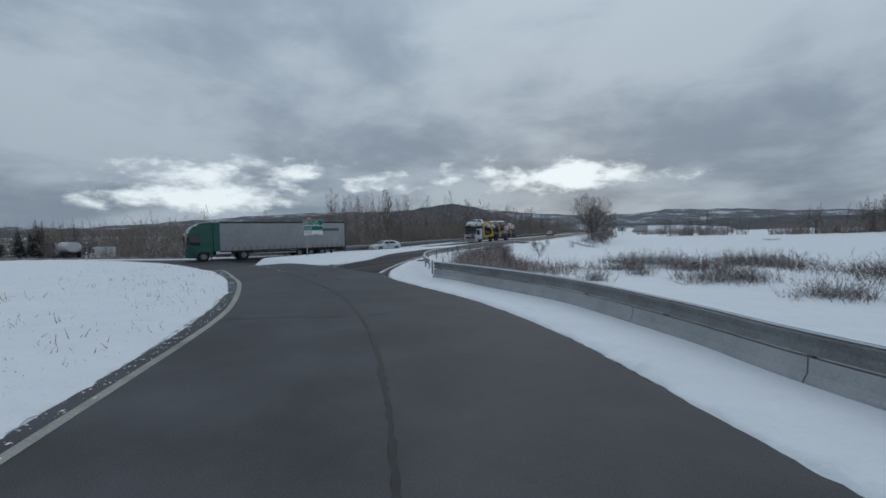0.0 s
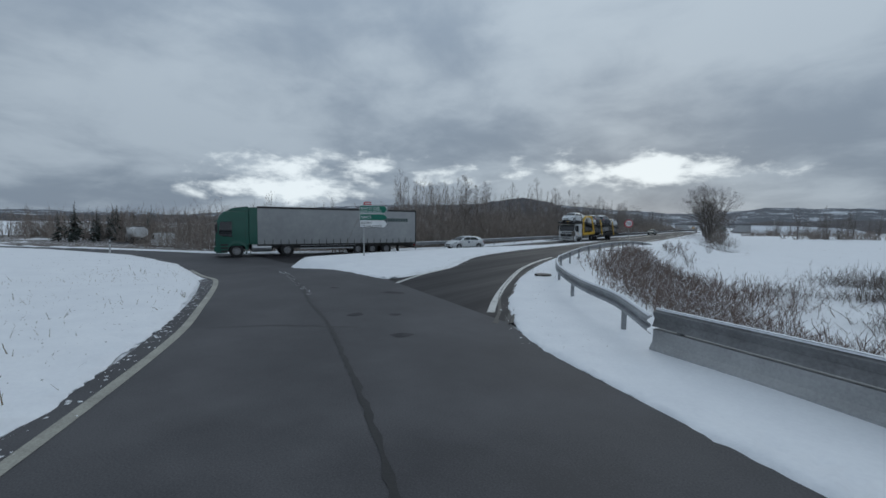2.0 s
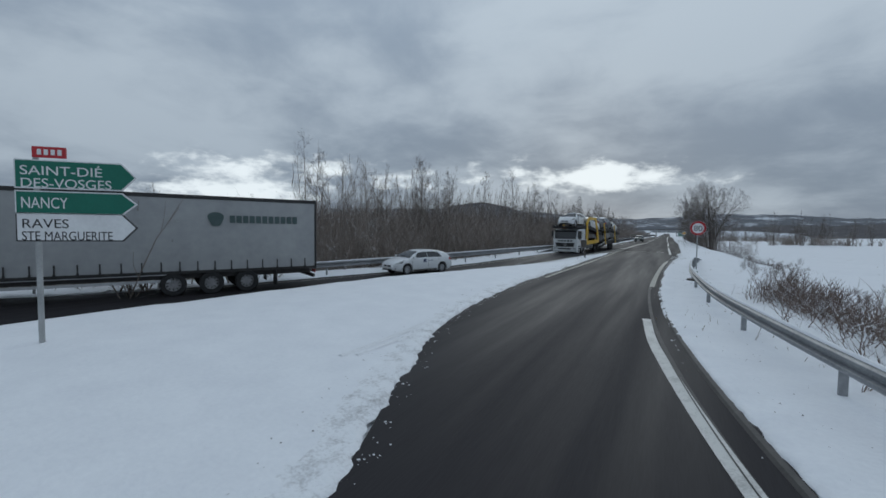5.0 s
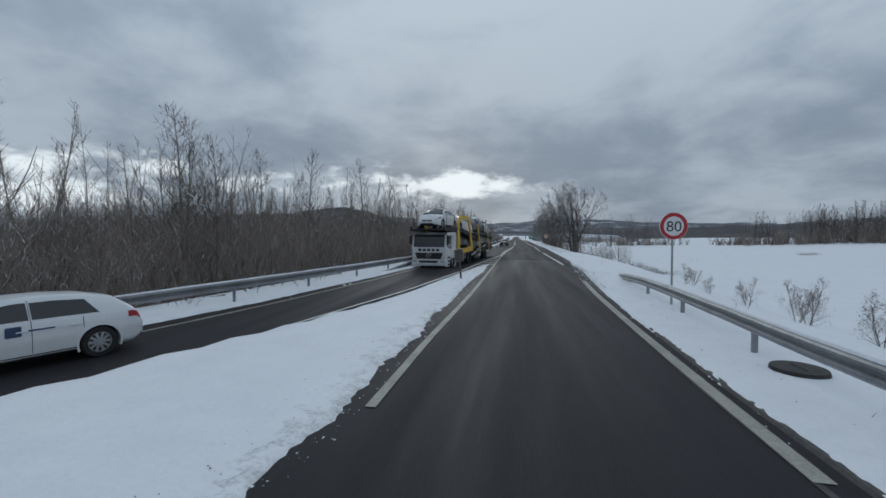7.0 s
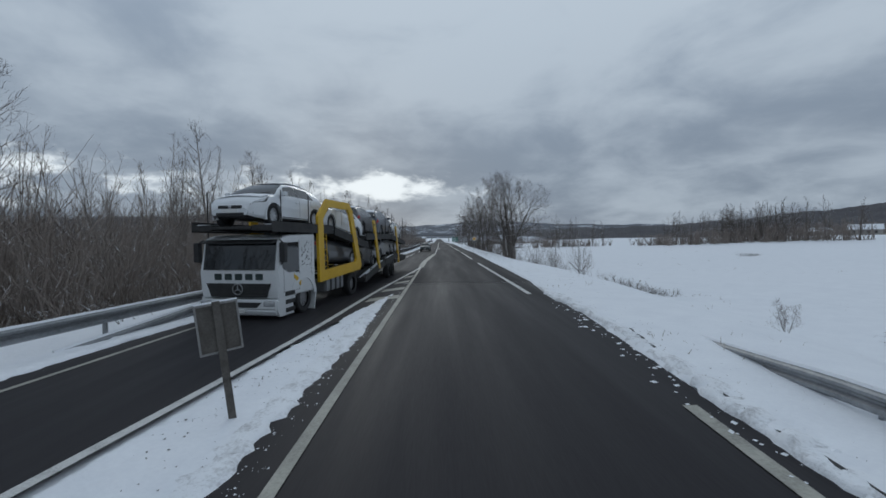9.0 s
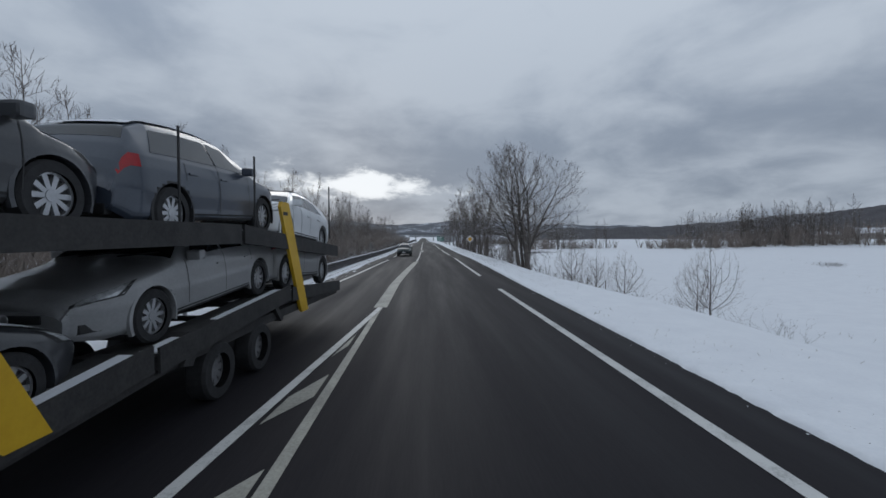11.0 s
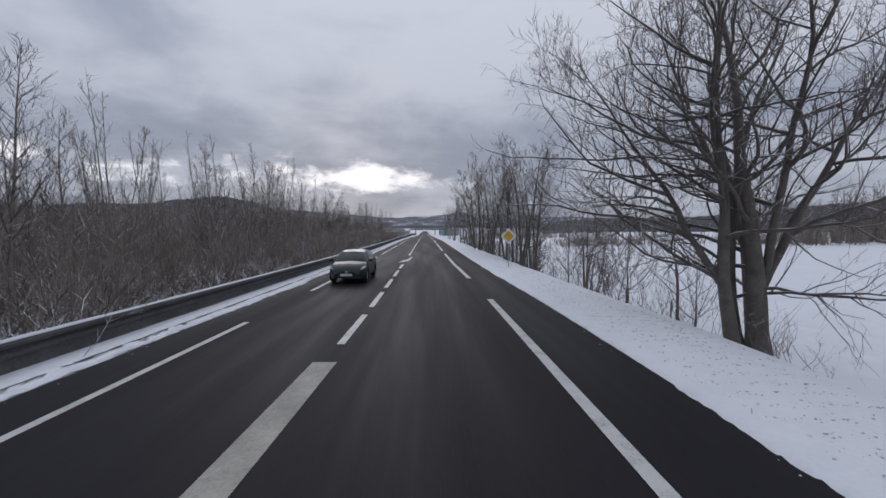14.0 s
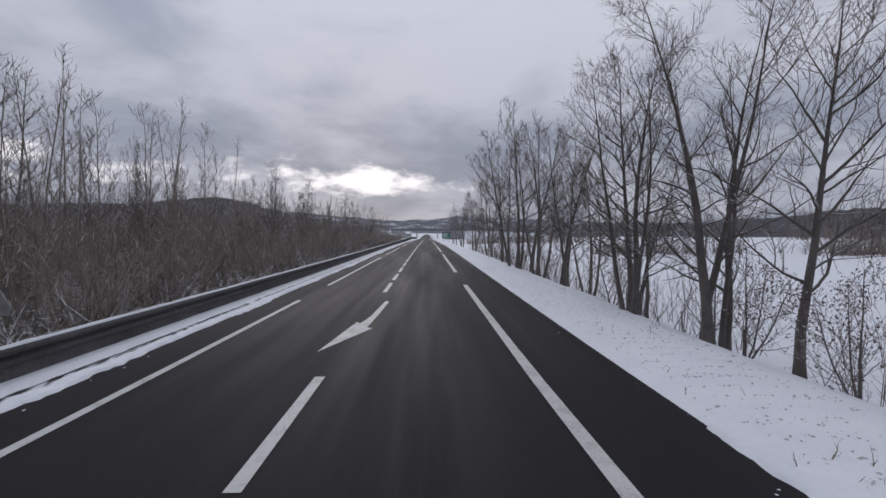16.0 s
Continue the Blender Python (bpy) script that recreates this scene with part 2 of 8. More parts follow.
def spline(pts, step):
    """Points at an even step along a smooth curve through pts."""
    p = np.array(pts, float)
    q = np.vstack([2 * p[0] - p[1], p, 2 * p[-1] - p[-2]])
    out = []
    for i in range(1, len(q) - 2):
        n = max(2, int(np.linalg.norm(q[i + 1] - q[i]) / step))
        t = np.linspace(0, 1, n, endpoint=False)[:, None]
        a, b, c, d = q[i - 1], q[i], q[i + 1], q[i + 2]
        m1, m2 = (c - a) * 0.5, (d - b) * 0.5
        ln = np.linalg.norm(c - b)
        m1 *= min(1, 1.2 * ln / (np.linalg.norm(m1) + 1e-9))
        m2 *= min(1, 1.2 * ln / (np.linalg.norm(m2) + 1e-9))
        out.append((2 * t**3 - 3 * t**2 + 1) * b + (t**3 - 2 * t**2 + t) * m1 + (-2 * t**3 + 3 * t**2) * c + (t**3 - t**2) * m2)
    out.append(p[-1:])
    out = np.vstack(out)
    s = np.r_[0, np.cumsum(np.linalg.norm(np.diff(out, axis=0), axis=1))]
    k = np.linspace(0, s[-1], max(2, int(s[-1] / step) + 1))
    return np.stack([np.interp(k, s, out[:, c]) for c in range(out.shape[1])], 1)


def normals(c):
    """Unit vectors to the left of a curve's way."""
    t = np.gradient(c[:, :2], axis=0)
    t /= np.linalg.norm(t, axis=1)[:, None]
    return np.stack([-t[:, 1], t[:, 0]], 1)


# ---- plan of the roads ----
BANK_L = [(36, -74), (29, -64), (23, -55.5), (18, -48), (13.45, -42.5), (9.5, -37.5), (5.2, -33.1), (0.4, -29.5), (-4.3, -26.8), (-8.6, -25.1), (-13, -23.8), (-20, -23.1), (-30, -24.8), (-48, -31), (-90, -52)]
EDGE_R = [(46, -69), (38, -59), (31, -51.5), (25.2, -44), (21.2, -38.7), (18.5, -34.9), (15.2, -31.4), (11.6, -28.8), (9.2, -27.0), (7.6, -25.0), (6.4, -22.6), (5.0, -18.8), (3.5, -13.7), (2.4, -7.5), (1.95, -2), (1.85, 4), (2.05, 11.5), (2.5, 19), (3.0, 26), (3.35, 36), (3.5, 50), (3.65, 62), (3.7, 74), (3.45, 88), (3.4, 110), (3.3, 200), (3.2, 420), (3.0, 900)]
ISLE_R = [(0.3, -21.5), (0.4, -19.6), (-0.3, -15.5), (-1.5, -12.4), (-2.5, -9.5), (-3.15, -6), (-3.45, -2), (-3.55, 4), (-3.48, 10), (-3.38, 16), (-3.36, 22), (-3.30, 27), (-3.22, 30.5)]
ISLE_L = [(0.3, -21.5), (-2.5, -20.9), (-6, -20), (-9.5, -18.9), (-11.6, -16.8), (-11.4, -12.5), (-10.7, -7), (-10.0, -2), (-8.4, 3), (-7.05, 7.5), (-5.5, 13), (-4.9, 18.5), (-4.2, 24), (-3.75, 27.5), (-3.22, 30.5)]
FAR_L = [(-90, -45), (-48, -24.2), (-31, -18.2), (-24, -15.8), (-19.6, -12.6), (-17.2, -8.9), (-15.3, -3.5), (-13.4, 3), (-11.7, 9), (-9.9, 15.5), (-8.9, 20), (-8.3, 25), (-7.5, 34), (-6.9, 44), (-6.5, 54), (-6.1, 68), (-5.7, 80), (-5.4, 92), (-5.25, 120), (-5.2, 200), (-5.2, 420), (-5.2, 900)]


def road_z(x, y):
    """The lane behind the island lies lower near the junction."""
    x, y = np.asarray(x, float), np.asarray(y, float)
    return -0.42 * sm(3.5, 10.5, -x) * sm(-16, 4, 16 - y - 8) - 2.0 * sm(130, 380, y)


def sheet(name, left, right, material, z=0.0, n=260, across=8, label="", cat="road"):
    """A road surface between two kerb lines."""
    def even(c, k):
        c = spline(c, 0.5)
        s = np.r_[0, np.cumsum(np.linalg.norm(np.diff(c, axis=0), axis=1))]
        q = np.linspace(0, s[-1], k)
        return np.stack([np.interp(q, s, c[:, 0]), np.interp(q, s, c[:, 1])], 1)
    a, b = even(left, n), even(right, n)
    v, f = [], []
    for i in range(n):
        for j in range(across + 1):
            p = a[i] + (b[i] - a[i]) * j / across
            v.append((p[0], p[1], z + float(road_z(p[0], p[1]))))
    w = across + 1
    for i in range(n - 1):
        for j in range(across):
            f.append((i * w + j, i * w + j + 1, (i + 1) * w + j + 1, (i + 1) * w + j))
    ob = poly(name, v, f, material, smooth=True)
    for p in ob.data.polygons[:1]:
        if p.normal.z < 0:
            ob.data.flip_normals()
    return tagged(ob, label, cat, kind="structure")


def cut(c, lo, hi):
    return c[lo:hi]


sheet("road_junction", BANK_L[:11], EDGE_R[:9] + [(7.5, -25.2), (5.2, -22.8), (1.6, -20.2), (0.3, -21.2), (-2.5, -20.7), (-9.5, -18.9), (-12.5, -17.2)], ASPHALT_OLD, 0.0, label="worn grey asphalt junction with cracks and patches", cat="road")
sheet("road_side_branch", [(-8.6, -25.1), (-13, -23.8), (-20, -23.1), (-30, -24.8), (-48, -31), (-90, -52)], [(-8.5, -18.6), (-13.8, -15.5), (-22, -15.2), (-31, -18.2), (-48, -24.2), (-90, -45)], ASPHALT_OLD, -0.004, label="grey asphalt road curving away behind the snow bank", cat="road")
sheet("road_slip", [(0.3, -21.5), (0.4, -19.6), (-0.3, -15.5), (-1.5, -12.4), (-2.5, -9.5), (-3.15, -6), (-3.5, -2), (-3.65, 4), (-3.75, 10), (-3.7, 16), (-3.55, 22), (-3.4, 28), (-3.6, 34)], [(7.6, -25.4), (7.0, -23.8), (6.4, -22.6), (5.0, -18.8), (3.5, -13.7), (2.6, -7.5), (2.1, -2), (1.95, 4), (2.1, 11.5), (2.5, 19), (3.0, 26), (3.3, 34)], ASPHALT_SLIP, 0.004, label="dark wet asphalt slip lane between snow verges", cat="road")
sheet("road_main", [(-7.45, 34), (-6.9, 44), (-6.5, 54), (-6.1, 68), (-5.7, 80), (-5.4, 92), (-5.25, 120), (-5.2, 200), (-5.2, 420), (-5.2, 900)], [(3.35, 34), (3.45, 44), (3.5, 54), (3.7, 68), (3.65, 80), (3.45, 92), (3.4, 120), (3.3, 200), (3.2, 420), (3.0, 900)], ASPHALT_NEW, 0.008, n=420, label="straight dark wet two-lane asphalt road", cat="road")
sheet("road_oncoming", [(-22, -14.6), (-19.6, -12.6), (-17.2, -8.9), (-15.3, -3.5), (-13.4, 3), (-11.7, 9), (-9.9, 15.5), (-8.9, 20), (-8.3, 25), (-7.45, 34.3)], [(-12, -17.6), (-11.4, -12.5), (-10.8, -7), (-10.3, -2), (-8.8, 3), (-7.5, 7.5), (-6.0, 13), (-5.1, 18.5), (-4.3, 24), (-3.4, 28), (-3.3, 34.3)], ASPHALT_SLIP, 0.012, label="dark wet asphalt lane behind the snowy island", cat="road")

# ---- ground: one snow-covered sheet to the horizon ----
def inside(pl, x, y):
    pl = np.array(pl)
    c = np.zeros(x.shape, bool)
    for (x0, y0), (x1, y1) in zip(pl, np.roll(pl, -1, 0)):
        k = (y0 > y) != (y1 > y)
        c ^= k & (x < (x1 - x0) * (y - y0) / (y1 - y0 + 1e-12) + x0)
    return c


def distance(line, x, y):
    d = np.full(x.shape, 1e9)
    for (x0, y0), (x1, y1) in zip(line[:-1], line[1:]):
        dx, dy = x1 - x0, y1 - y0
        t = np.clip(((x - x0) * dx + (y - y0) * dy) / (dx * dx + dy * dy), 0, 1)
        d = np.minimum(d, np.hypot(x - x0 - t * dx, y - y0 - t * dy))
    return d


def wavy(x, y, s):
    """Smooth waves of about s metres, between -1 and 1."""
    x, y = x / s, y / s
    return (np.sin(x * 2.1 + 1.3 * np.sin(y * 1.7)) + np.sin(y * 2.6 + 1.1 * np.sin(x * 1.9 + 2)) + np.sin((x + y) * 1.4 + 0.7)) / 3


RIGHT_ZONE = EDGE_R + [(3000, 900), (3000, -69)]
LEFT_ZONE = FAR_L + [(-3000, 900), (-3000, -45)]
BANK_ZONE = BANK_L + [(-90, -3000), (36, -3000)]
ISLE = ISLE_R + ISLE_L[::-1][1:-1]


def ground_z(x, y):
    x, y = np.asarray(x, float), np.asarray(y, float)
    z = road_z(x, y) - 0.07
    r, l, b, i = (inside(k, x, y) for k in (RIGHT_ZONE, LEFT_ZONE, BANK_ZONE, ISLE))
    d = distance(EDGE_R, x, y)
    deep = 1.45 + 0.75 * sm(42, 62, y)
    lo = 2.8 - 1.3 * sm(42, 62, y)
    zr = 0.02 + 0.05 * sm(0, 0.6, d) - deep * sm(0, 1, (d - lo) / (9.3 - lo)) + (deep - 1.45) * sm(14, 60, d) + 0.06 * wavy(x, y, 3.0) * sm(0.8, 3, d) + 0.35 * wavy(x, y, 28.0) * sm(8, 40, d)
    zr = zr + road_z(0 * x, y) + 2.6 * sm(45, 190, d) + 3.0 * sm(200, 600, d)
    zr = np.where(d < 0.25, -0.05, zr)
    d = distance(FAR_L, x, y)
    zl = road_z(x, y) + 0.02 + 0.06 * sm(0, 0.6, d) - 1.6 * sm(2.4, 8.0, d) + 0.15 * wavy(x, y, 6.0) * sm(3, 8, d) + 2.0 * sm(40, 150, d)
    zl = np.where(d < 0.25, -0.05 + road_z(x, y), zl)
    d = distance(BANK_L, x, y)
    zb = 0.02 + 0.16 * sm(0, 1.2, d) + 0.35 * sm(1.5, 9, d) + 0.05 * wavy(x, y, 2.5) * sm(0.5, 3, d) - 0.5 * sm(18, 45, d)
    zb = np.where(d < 0.25, -0.05, zb)
    d = np.minimum(distance(ISLE_R, x, y), distance(ISLE_L, x, y))
    zi = 0.015 + 0.05 * sm(0, 0.8, d) + 0.10 * sm(0.8, 4.5, d) + 0.03 * wavy(x, y, 2.0) * sm(0.3, 1.5, d)
    zi = np.where(d < 0.2, -0.05 + road_z(x, y) * 0.6, zi)
    for k, v in ((r, zr), (l, zl), (b, zb), (i, zi)):
        z = np.where(k, v, z)
    return z


def ground():
    def steps(fine0, fine1, step, far0, far1):
        a = [fine0]
        while a[-1] > far0:
            a.append(a[-1] - max(step, (fine0 - a[-1]) * 0.16 + step))
        b = [fine1]
        while b[-1] < far1:
            b.append(b[-1] + max(step, (b[-1] - fine1) * 0.16 + step))
        return np.r_[a[:0:-1], np.arange(fine0, fine1, step), b]
    xs, ys = steps(-20, 26, 0.45, -2600, 2600), steps(-58, 128, 0.45, -1500, 2600)
    gx, gy = np.meshgrid(xs, ys)
    gz = ground_z(gx.ravel(), gy.ravel())
    v = np.stack([gx.ravel(), gy.ravel(), gz], 1)
    w, h = len(xs), len(ys)
    i = np.arange(w * h).reshape(h, w)
    f = np.stack([i[:-1, :-1].ravel(), i[:-1, 1:].ravel(), i[1:, 1:].ravel(), i[1:, :-1].ravel()], 1)
    ob = poly("ground", v, f, SNOW, smooth=True)
    return tagged(ob, "snow-covered fields and verges with tufts showing through", "ground", kind="structure")


ground()


def verge(name, line, side, width=0.9, high=0.07, seed=1, material=None, step=0.14, inner=0.16, label="", taper=0.0, rough=1.0, rise=0.0):
    """A ragged lip of snow along a road's edge. side: 1 to the left of the line's way, -1 to its right."""
    c = spline(line, step)
    n = normals(c) * side
    rng = np.random.RandomState(seed)
    k = len(c)
    s = np.arange(k) * step
    rag = rough * (0.06 * np.sin(s * 0.9 + 3 * np.sin(s * 0.23)) + 0.025 * np.sin(s * 4.1 + seed) + rng.normal(0, 0.03, k)) + inner * np.maximum(0, np.sin(s * 0.37 + seed)) ** 3
    thin = np.clip((s[-1] - s) / taper, 0.05, 1) if taper else np.ones(k)
    if rise:
        thin = thin * np.clip(s / rise, 0.02, 1)
    rag = rag * thin
    offs = np.array([0.0, 0.05, 0.16, 0.42, 1.0])
    hs = np.array([-0.03, 0.55, 1.0, 0.9, 0.0])
    v, f = [], []
    for j, (o, h) in enumerate(zip(offs, hs)):
        d = (-rag if j < 3 else -rag * (0.4 if j == 3 else 0)) + o * width * thin
        p = c + n * d[:, None]
        base = ground_z(p[:, 0] + n[:, 0] * 0.4, p[:, 1] + n[:, 1] * 0.4) if j == 4 else road_z(p[:, 0], p[:, 1])
        z = base + high * h * thin * (1 + 0.35 * rng.normal(0, 1, k) * (0 < j < 4)) - (0.03 if j == 4 else 0)
        v += [(a, b, q) for (a, b), q in zip(p, z)]
    for j in range(len(offs) - 1):
        for i in range(k - 1):
            q = (j * k + i, j * k + i + 1, (j + 1) * k + i + 1, (j + 1) * k + i)
            f.append(q if side < 0 else q[::-1])
    ob = poly(name, v, f, material or SNOW, smooth=True)
    if ob.data.polygons[len(f) // 2 + 3].normal.z < 0:
        ob.data.flip_normals()
    return tagged(ob, label or "ragged edge of ploughed snow along the asphalt", "snow bank", kind="stuff")


verge("snow_verge", EDGE_R[3:24], -1, seed=2, inner=0.05, rough=0.45)
bank = spline(BANK_L[2:13], 2.0)
bank = bank + normals(bank) * 0.06
verge("snow_verge", [tuple(p) for p in bank], 1, seed=3, inner=0.06, width=1.1)
verge("snow_verge", ISLE_R, 1, seed=4, high=0.05, material=SNOWDIRT, inner=0.12, width=0.7, taper=3.5)
verge("snow_verge", ISLE_L, -1, seed=5, high=0.05, inner=0.05, taper=3.5)
verge("snow_verge", FAR_L[2:20], 1, seed=6, width=0.7)


def stripe(name, line, w, z=0.014, step=0.6, material=None, parent=None):
    """A painted line of width w."""
    c = spline(line, step)
    n = normals(c)
    a, b = c + n * w / 2, c - n * w / 2
    v = [(p[0], p[1], z + float(road_z(*p))) for p in a] + [(p[0], p[1], z + float(road_z(*p))) for p in b]
    k = len(c)
    f = [(i, k + i, k + i + 1, i + 1) for i in range(k - 1)]
    ob = poly(name, v, f, material or PAINT)
    if ob.data.polygons[0].normal.z < 0:
        ob.data.flip_normals()
    return ob


def along(line, y0, y1):
    """The stretch of a line x(y) between two y."""
    a = np.array(line)
    ys = np.linspace(y0, y1, max(2, int((y1 - y0) / 3)))
    return [(float(np.interp(y, a[:, 1], a[:, 0])), float(y)) for y in ys]


def marking(ob, label, group=""):
    return tagged(ob, label, "road marking", group, "structure")


RLINE = [(1.6, -8), (1.55, 3.6), (1.75, 13), (2.2, 21), (2.3, 30), (2.1, 50), (2.05, 62), (2.08, 75), (1.98, 83), (1.82, 90), (1.76, 100), (1.72, 130), (1.65, 420)]
CLINE = [(-2.74, 45), (-2.7, 52), (-2.4, 60), (-2.1, 66), (-1.92, 70), (-1.8, 75), (-1.7, 87), (-1.6, 100), (-1.55, 150), (-1.5, 420)]
ELINE = [(-8.1, 22), (-7.5, 28), (-6.9, 38), (-6.2, 47), (-5.75, 52), (-5.5, 56), (-5.05, 66), (-4.8, 72), (-4.6, 78), (-4.4, 90), (-4.3, 100), (-4.2, 130), (-4.2, 420)]
marking(stripe("edge_line", [(14.0, -42.6), (10.0, -37.3), (7.4, -34.5), (3.2, -30.9), (0.3, -28.95), (-4.3, -26.2), (-8.4, -24.55), (-12.8, -23.3)], 0.18, 0.006, 0.6, PAINT_DIRTY), "worn white edge line beside the snow bank")
marking(stripe("edge_line", [(33, -68.5), (23.6, -55.2), (18.6, -48), (14.0, -42.6)], 0.18, 0.006, 0.6, PAINT_DIRTY), "worn white edge line beside the snow bank")
marking(stripe("edge_line", [(6.85, -24.7), (5.95, -22.6), (4.6, -18.9), (3.0, -13.8), (1.98, -8.6), (1.66, -5.5)], 0.2, 0.010), "white edge line along the gutter")
marking(stripe("island_line", [(1.35, -22.1), (0.55, -19.6), (-0.1, -16)], 0.16, 0.010), "short white line at the island's tip")
y = 3.6
while y < 400:
    marking(stripe("edge_dash", along(RLINE, y - (2.0 if y < 4 else 0), y + (20 if y > 4 else 15)), 0.2, 0.016, 2.0, PAINT if y > 4 else PAINT_DIRTY), "long white dash of the edge line", "edge dashes")
    y += 26
for y0, y1 in [(26, 46), (52.3, 72.5), (78, 97.5), (101.5, 121.5), (127, 147), (153, 173), (179, 199), (205, 225), (231, 251)]:
    marking(stripe("edge_dash", along(ELINE, y0, y1), 0.15, 0.016, 2.0), "thin white dash of the far edge line", "edge dashes")
marking(stripe("hatch_line", [(-3.12, 2.5), (-3.1, 6), (-3.0, 10), (-2.92, 14), (-2.9, 18), (-2.86, 25), (-2.82, 32), (-2.76, 41), (-2.74, 45)], 0.15, 0.018, 0.6, PAINT_DIRTY), "white line along the snowy island")
marking(stripe("hatch_line", [(-10.65, -9), (-10.2, -2), (-8.6, 3.5), (-7.35, 8), (-5.85, 13.6), (-5.3, 17.3), (-4.95, 20), (-4.55, 24), (-4.05, 31), (-3.1, 41), (-2.74, 45)], 0.16, 0.019), "white line along the oncoming lane")
marking(stripe("edge_line", [(-16.3, -8.5), (-14.5, -3.4), (-12.6, 3), (-10.9, 9), (-9.15, 15.5), (-8.25, 20), (-7.75, 25)], 0.12, 0.019, 0.6, PAINT_DIRTY), "thin white edge line beside the far snow strip")
marking(stripe("centre_line", along(CLINE, 45, 69.1), 0.44, 0.016, 1.0, PAINT_DIRTY), "broad dirty white centre line")
y = 70.27
while y < 400:
    if not 90.2 < y < 97:
        marking(stripe("centre_dash", along(CLINE, y, y + 3.0), 0.17, 0.016, 1.5), "short white centre dash", "centre dashes")
    y += 4.16


def flatpoly(name, pts, z, material=PAINT):
    tri = tessellate_polygon([[Vector((*p, 0)) for p in pts]])
    ob = poly(name, [(p[0], p[1], z + float(road_z(*p))) for p in pts], tri, material)
    if ob.data.polygons[0].normal.z < 0:
        ob.data.flip_normals()
    return ob


marking(flatpoly("lane_arrow", [(-2.1, 91.3), (-1.78, 94.0), (-1.66, 93.85), (-1.52, 94.7), (-1.36, 97.3), (-1.22, 97.2), (-1.34, 94.6), (-1.42, 93.4), (-1.28, 93.3)], 0.016), "white arrow bending back to the lane")
for k, (y0, wl) in enumerate([(28.0, -4.05), (30.7, -3.85), (33.6, -3.62), (36.5, -3.38), (39.4, -3.12)]):
    marking(flatpoly("hatch_bar", [(wl, y0), (-2.93, y0 + 0.9), (-2.93, y0 + 1.9), (wl + 0.08, y0 + 0.9)], 0.017, PAINT_DIRTY), "slanting white hatch bar under melting snow", "hatch bars")


# ---- seams, cracks and stains of the old asphalt ----
SEAM = mat("asphalt_seam", (0.010, 0.010, 0.011), (0.022, 0.021, 0.022), rough=0.6, scale=3, bump=0.3)
STAIN = mat("oil_stain", (0.045, 0.045, 0.048), (0.092, 0.090, 0.095), rough=0.85, scale=3, bump=0.1, spec=0.1)


def crack(name, pts, w, z, seed, label, material=None, rag=0.05):
    """An uneven thin strip on the asphalt."""
    r = np.random.RandomState(seed)
    c = spline(pts, 0.18)
    n = normals(c)
    c = c + n * np.cumsum(r.normal(0, 0.25 * rag, len(c)))[:, None] * 0.3 + n * r.normal(0, rag * 0.4, len(c))[:, None]
    ww = w * (0.4 + 0.9 * r.rand(len(c)))
    a, b = c + n * ww[:, None] / 2, c - n * ww[:, None] / 2
    v = [(p[0], p[1], z + float(road_z(*p))) for p in a] + [(p[0], p[1], z + float(road_z(*p))) for p in b]
    k = len(c)
    ob = poly(name, v, [(i, k + i, k + i + 1, i + 1) for i in range(k - 1)], material or SEAM)
    if ob.data.polygons[0].normal.z < 0:
        ob.data.flip_normals()
    return tagged(ob, label, "road crack", kind="structure")


SEAM_LINE = [(-9.5, -20.4), (-7.2, -21.5), (-3.6, -23.4), (-0.9, -24.8), (1.5, -26.4), (4.3, -28.0), (6.8, -29.7), (9.2, -31.4), (11.3, -33.2), (14.3, -36.3), (16.3, -38.8), (17.8, -40.9), (20.5, -45), (25, -52)]
crack("seam", SEAM_LINE, 0.10, 0.006, 1, "dark open seam along the middle of the old asphalt", rag=0.03)
crack("crack", [(9.6, -36.6), (11.0, -35.6), (12.4, -35.1), (13.6, -34.0)], 0.05, 0.006, 3, "thin crack across the old asphalt")
crack("crack", [(2.6, -29.9), (3.8, -28.7), (5.2, -27.9)], 0.06, 0.004, 4, "thin crack across the old asphalt")
crack("crack", [(-3.4, -26.2), (-2.2, -25.2), (-1.2, -24.9)], 0.06, 0.004, 5, "thin crack across the old asphalt")
for x, y, a, b, rz in ((2.7, -23.9, 0.55, 0.22, 30), (4.2, -27.0, 0.3, 0.18, 60), (0.4, -24.4, 0.25, 0.14, 20), (6.4, -27.8, 0.35, 0.15, 40), (5.0, -26.4, 0.2, 0.15, 0)):
    m = pose(x, y, 0, 0, 0, rz)
    pts = [(m @ Vector((0.7 * a * math.cos(t) * (1 + 0.2 * math.sin(3 * t + x)), b * math.sin(t) * (1 + 0.25 * math.cos(2 * t + y)), 0))).xy[:] for t in np.linspace(0, 2 * math.pi, 16, endpoint=False)]
    tagged(flatpoly("stain", pts, 0.0045, STAIN), "dark damp stain on the asphalt", "stain", kind="structure")
c = spline([(-48, -6), (-64, -5.4), (-84, -1.5), (-115, 7)], 2.0)
n = normals(c)
v = [(c[i, 0] + n[i, 0] * o, c[i, 1] + n[i, 1] * o, float(ground_z([c[i, 0]], [c[i, 1]])[0]) + 0.06) for o in (-3.2, 3.2) for i in range(len(c))]
k = len(c)
far_road = tagged(poly("road_far", v, [(i, i + 1, k + i + 1, k + i) for i in range(k - 1)], ASPHALT_OLD), "grey road in the distance beyond the snow bank", "road", kind="structure")
if far_road.data.polygons[0].normal.z < 0:
    far_road.data.flip_normals()


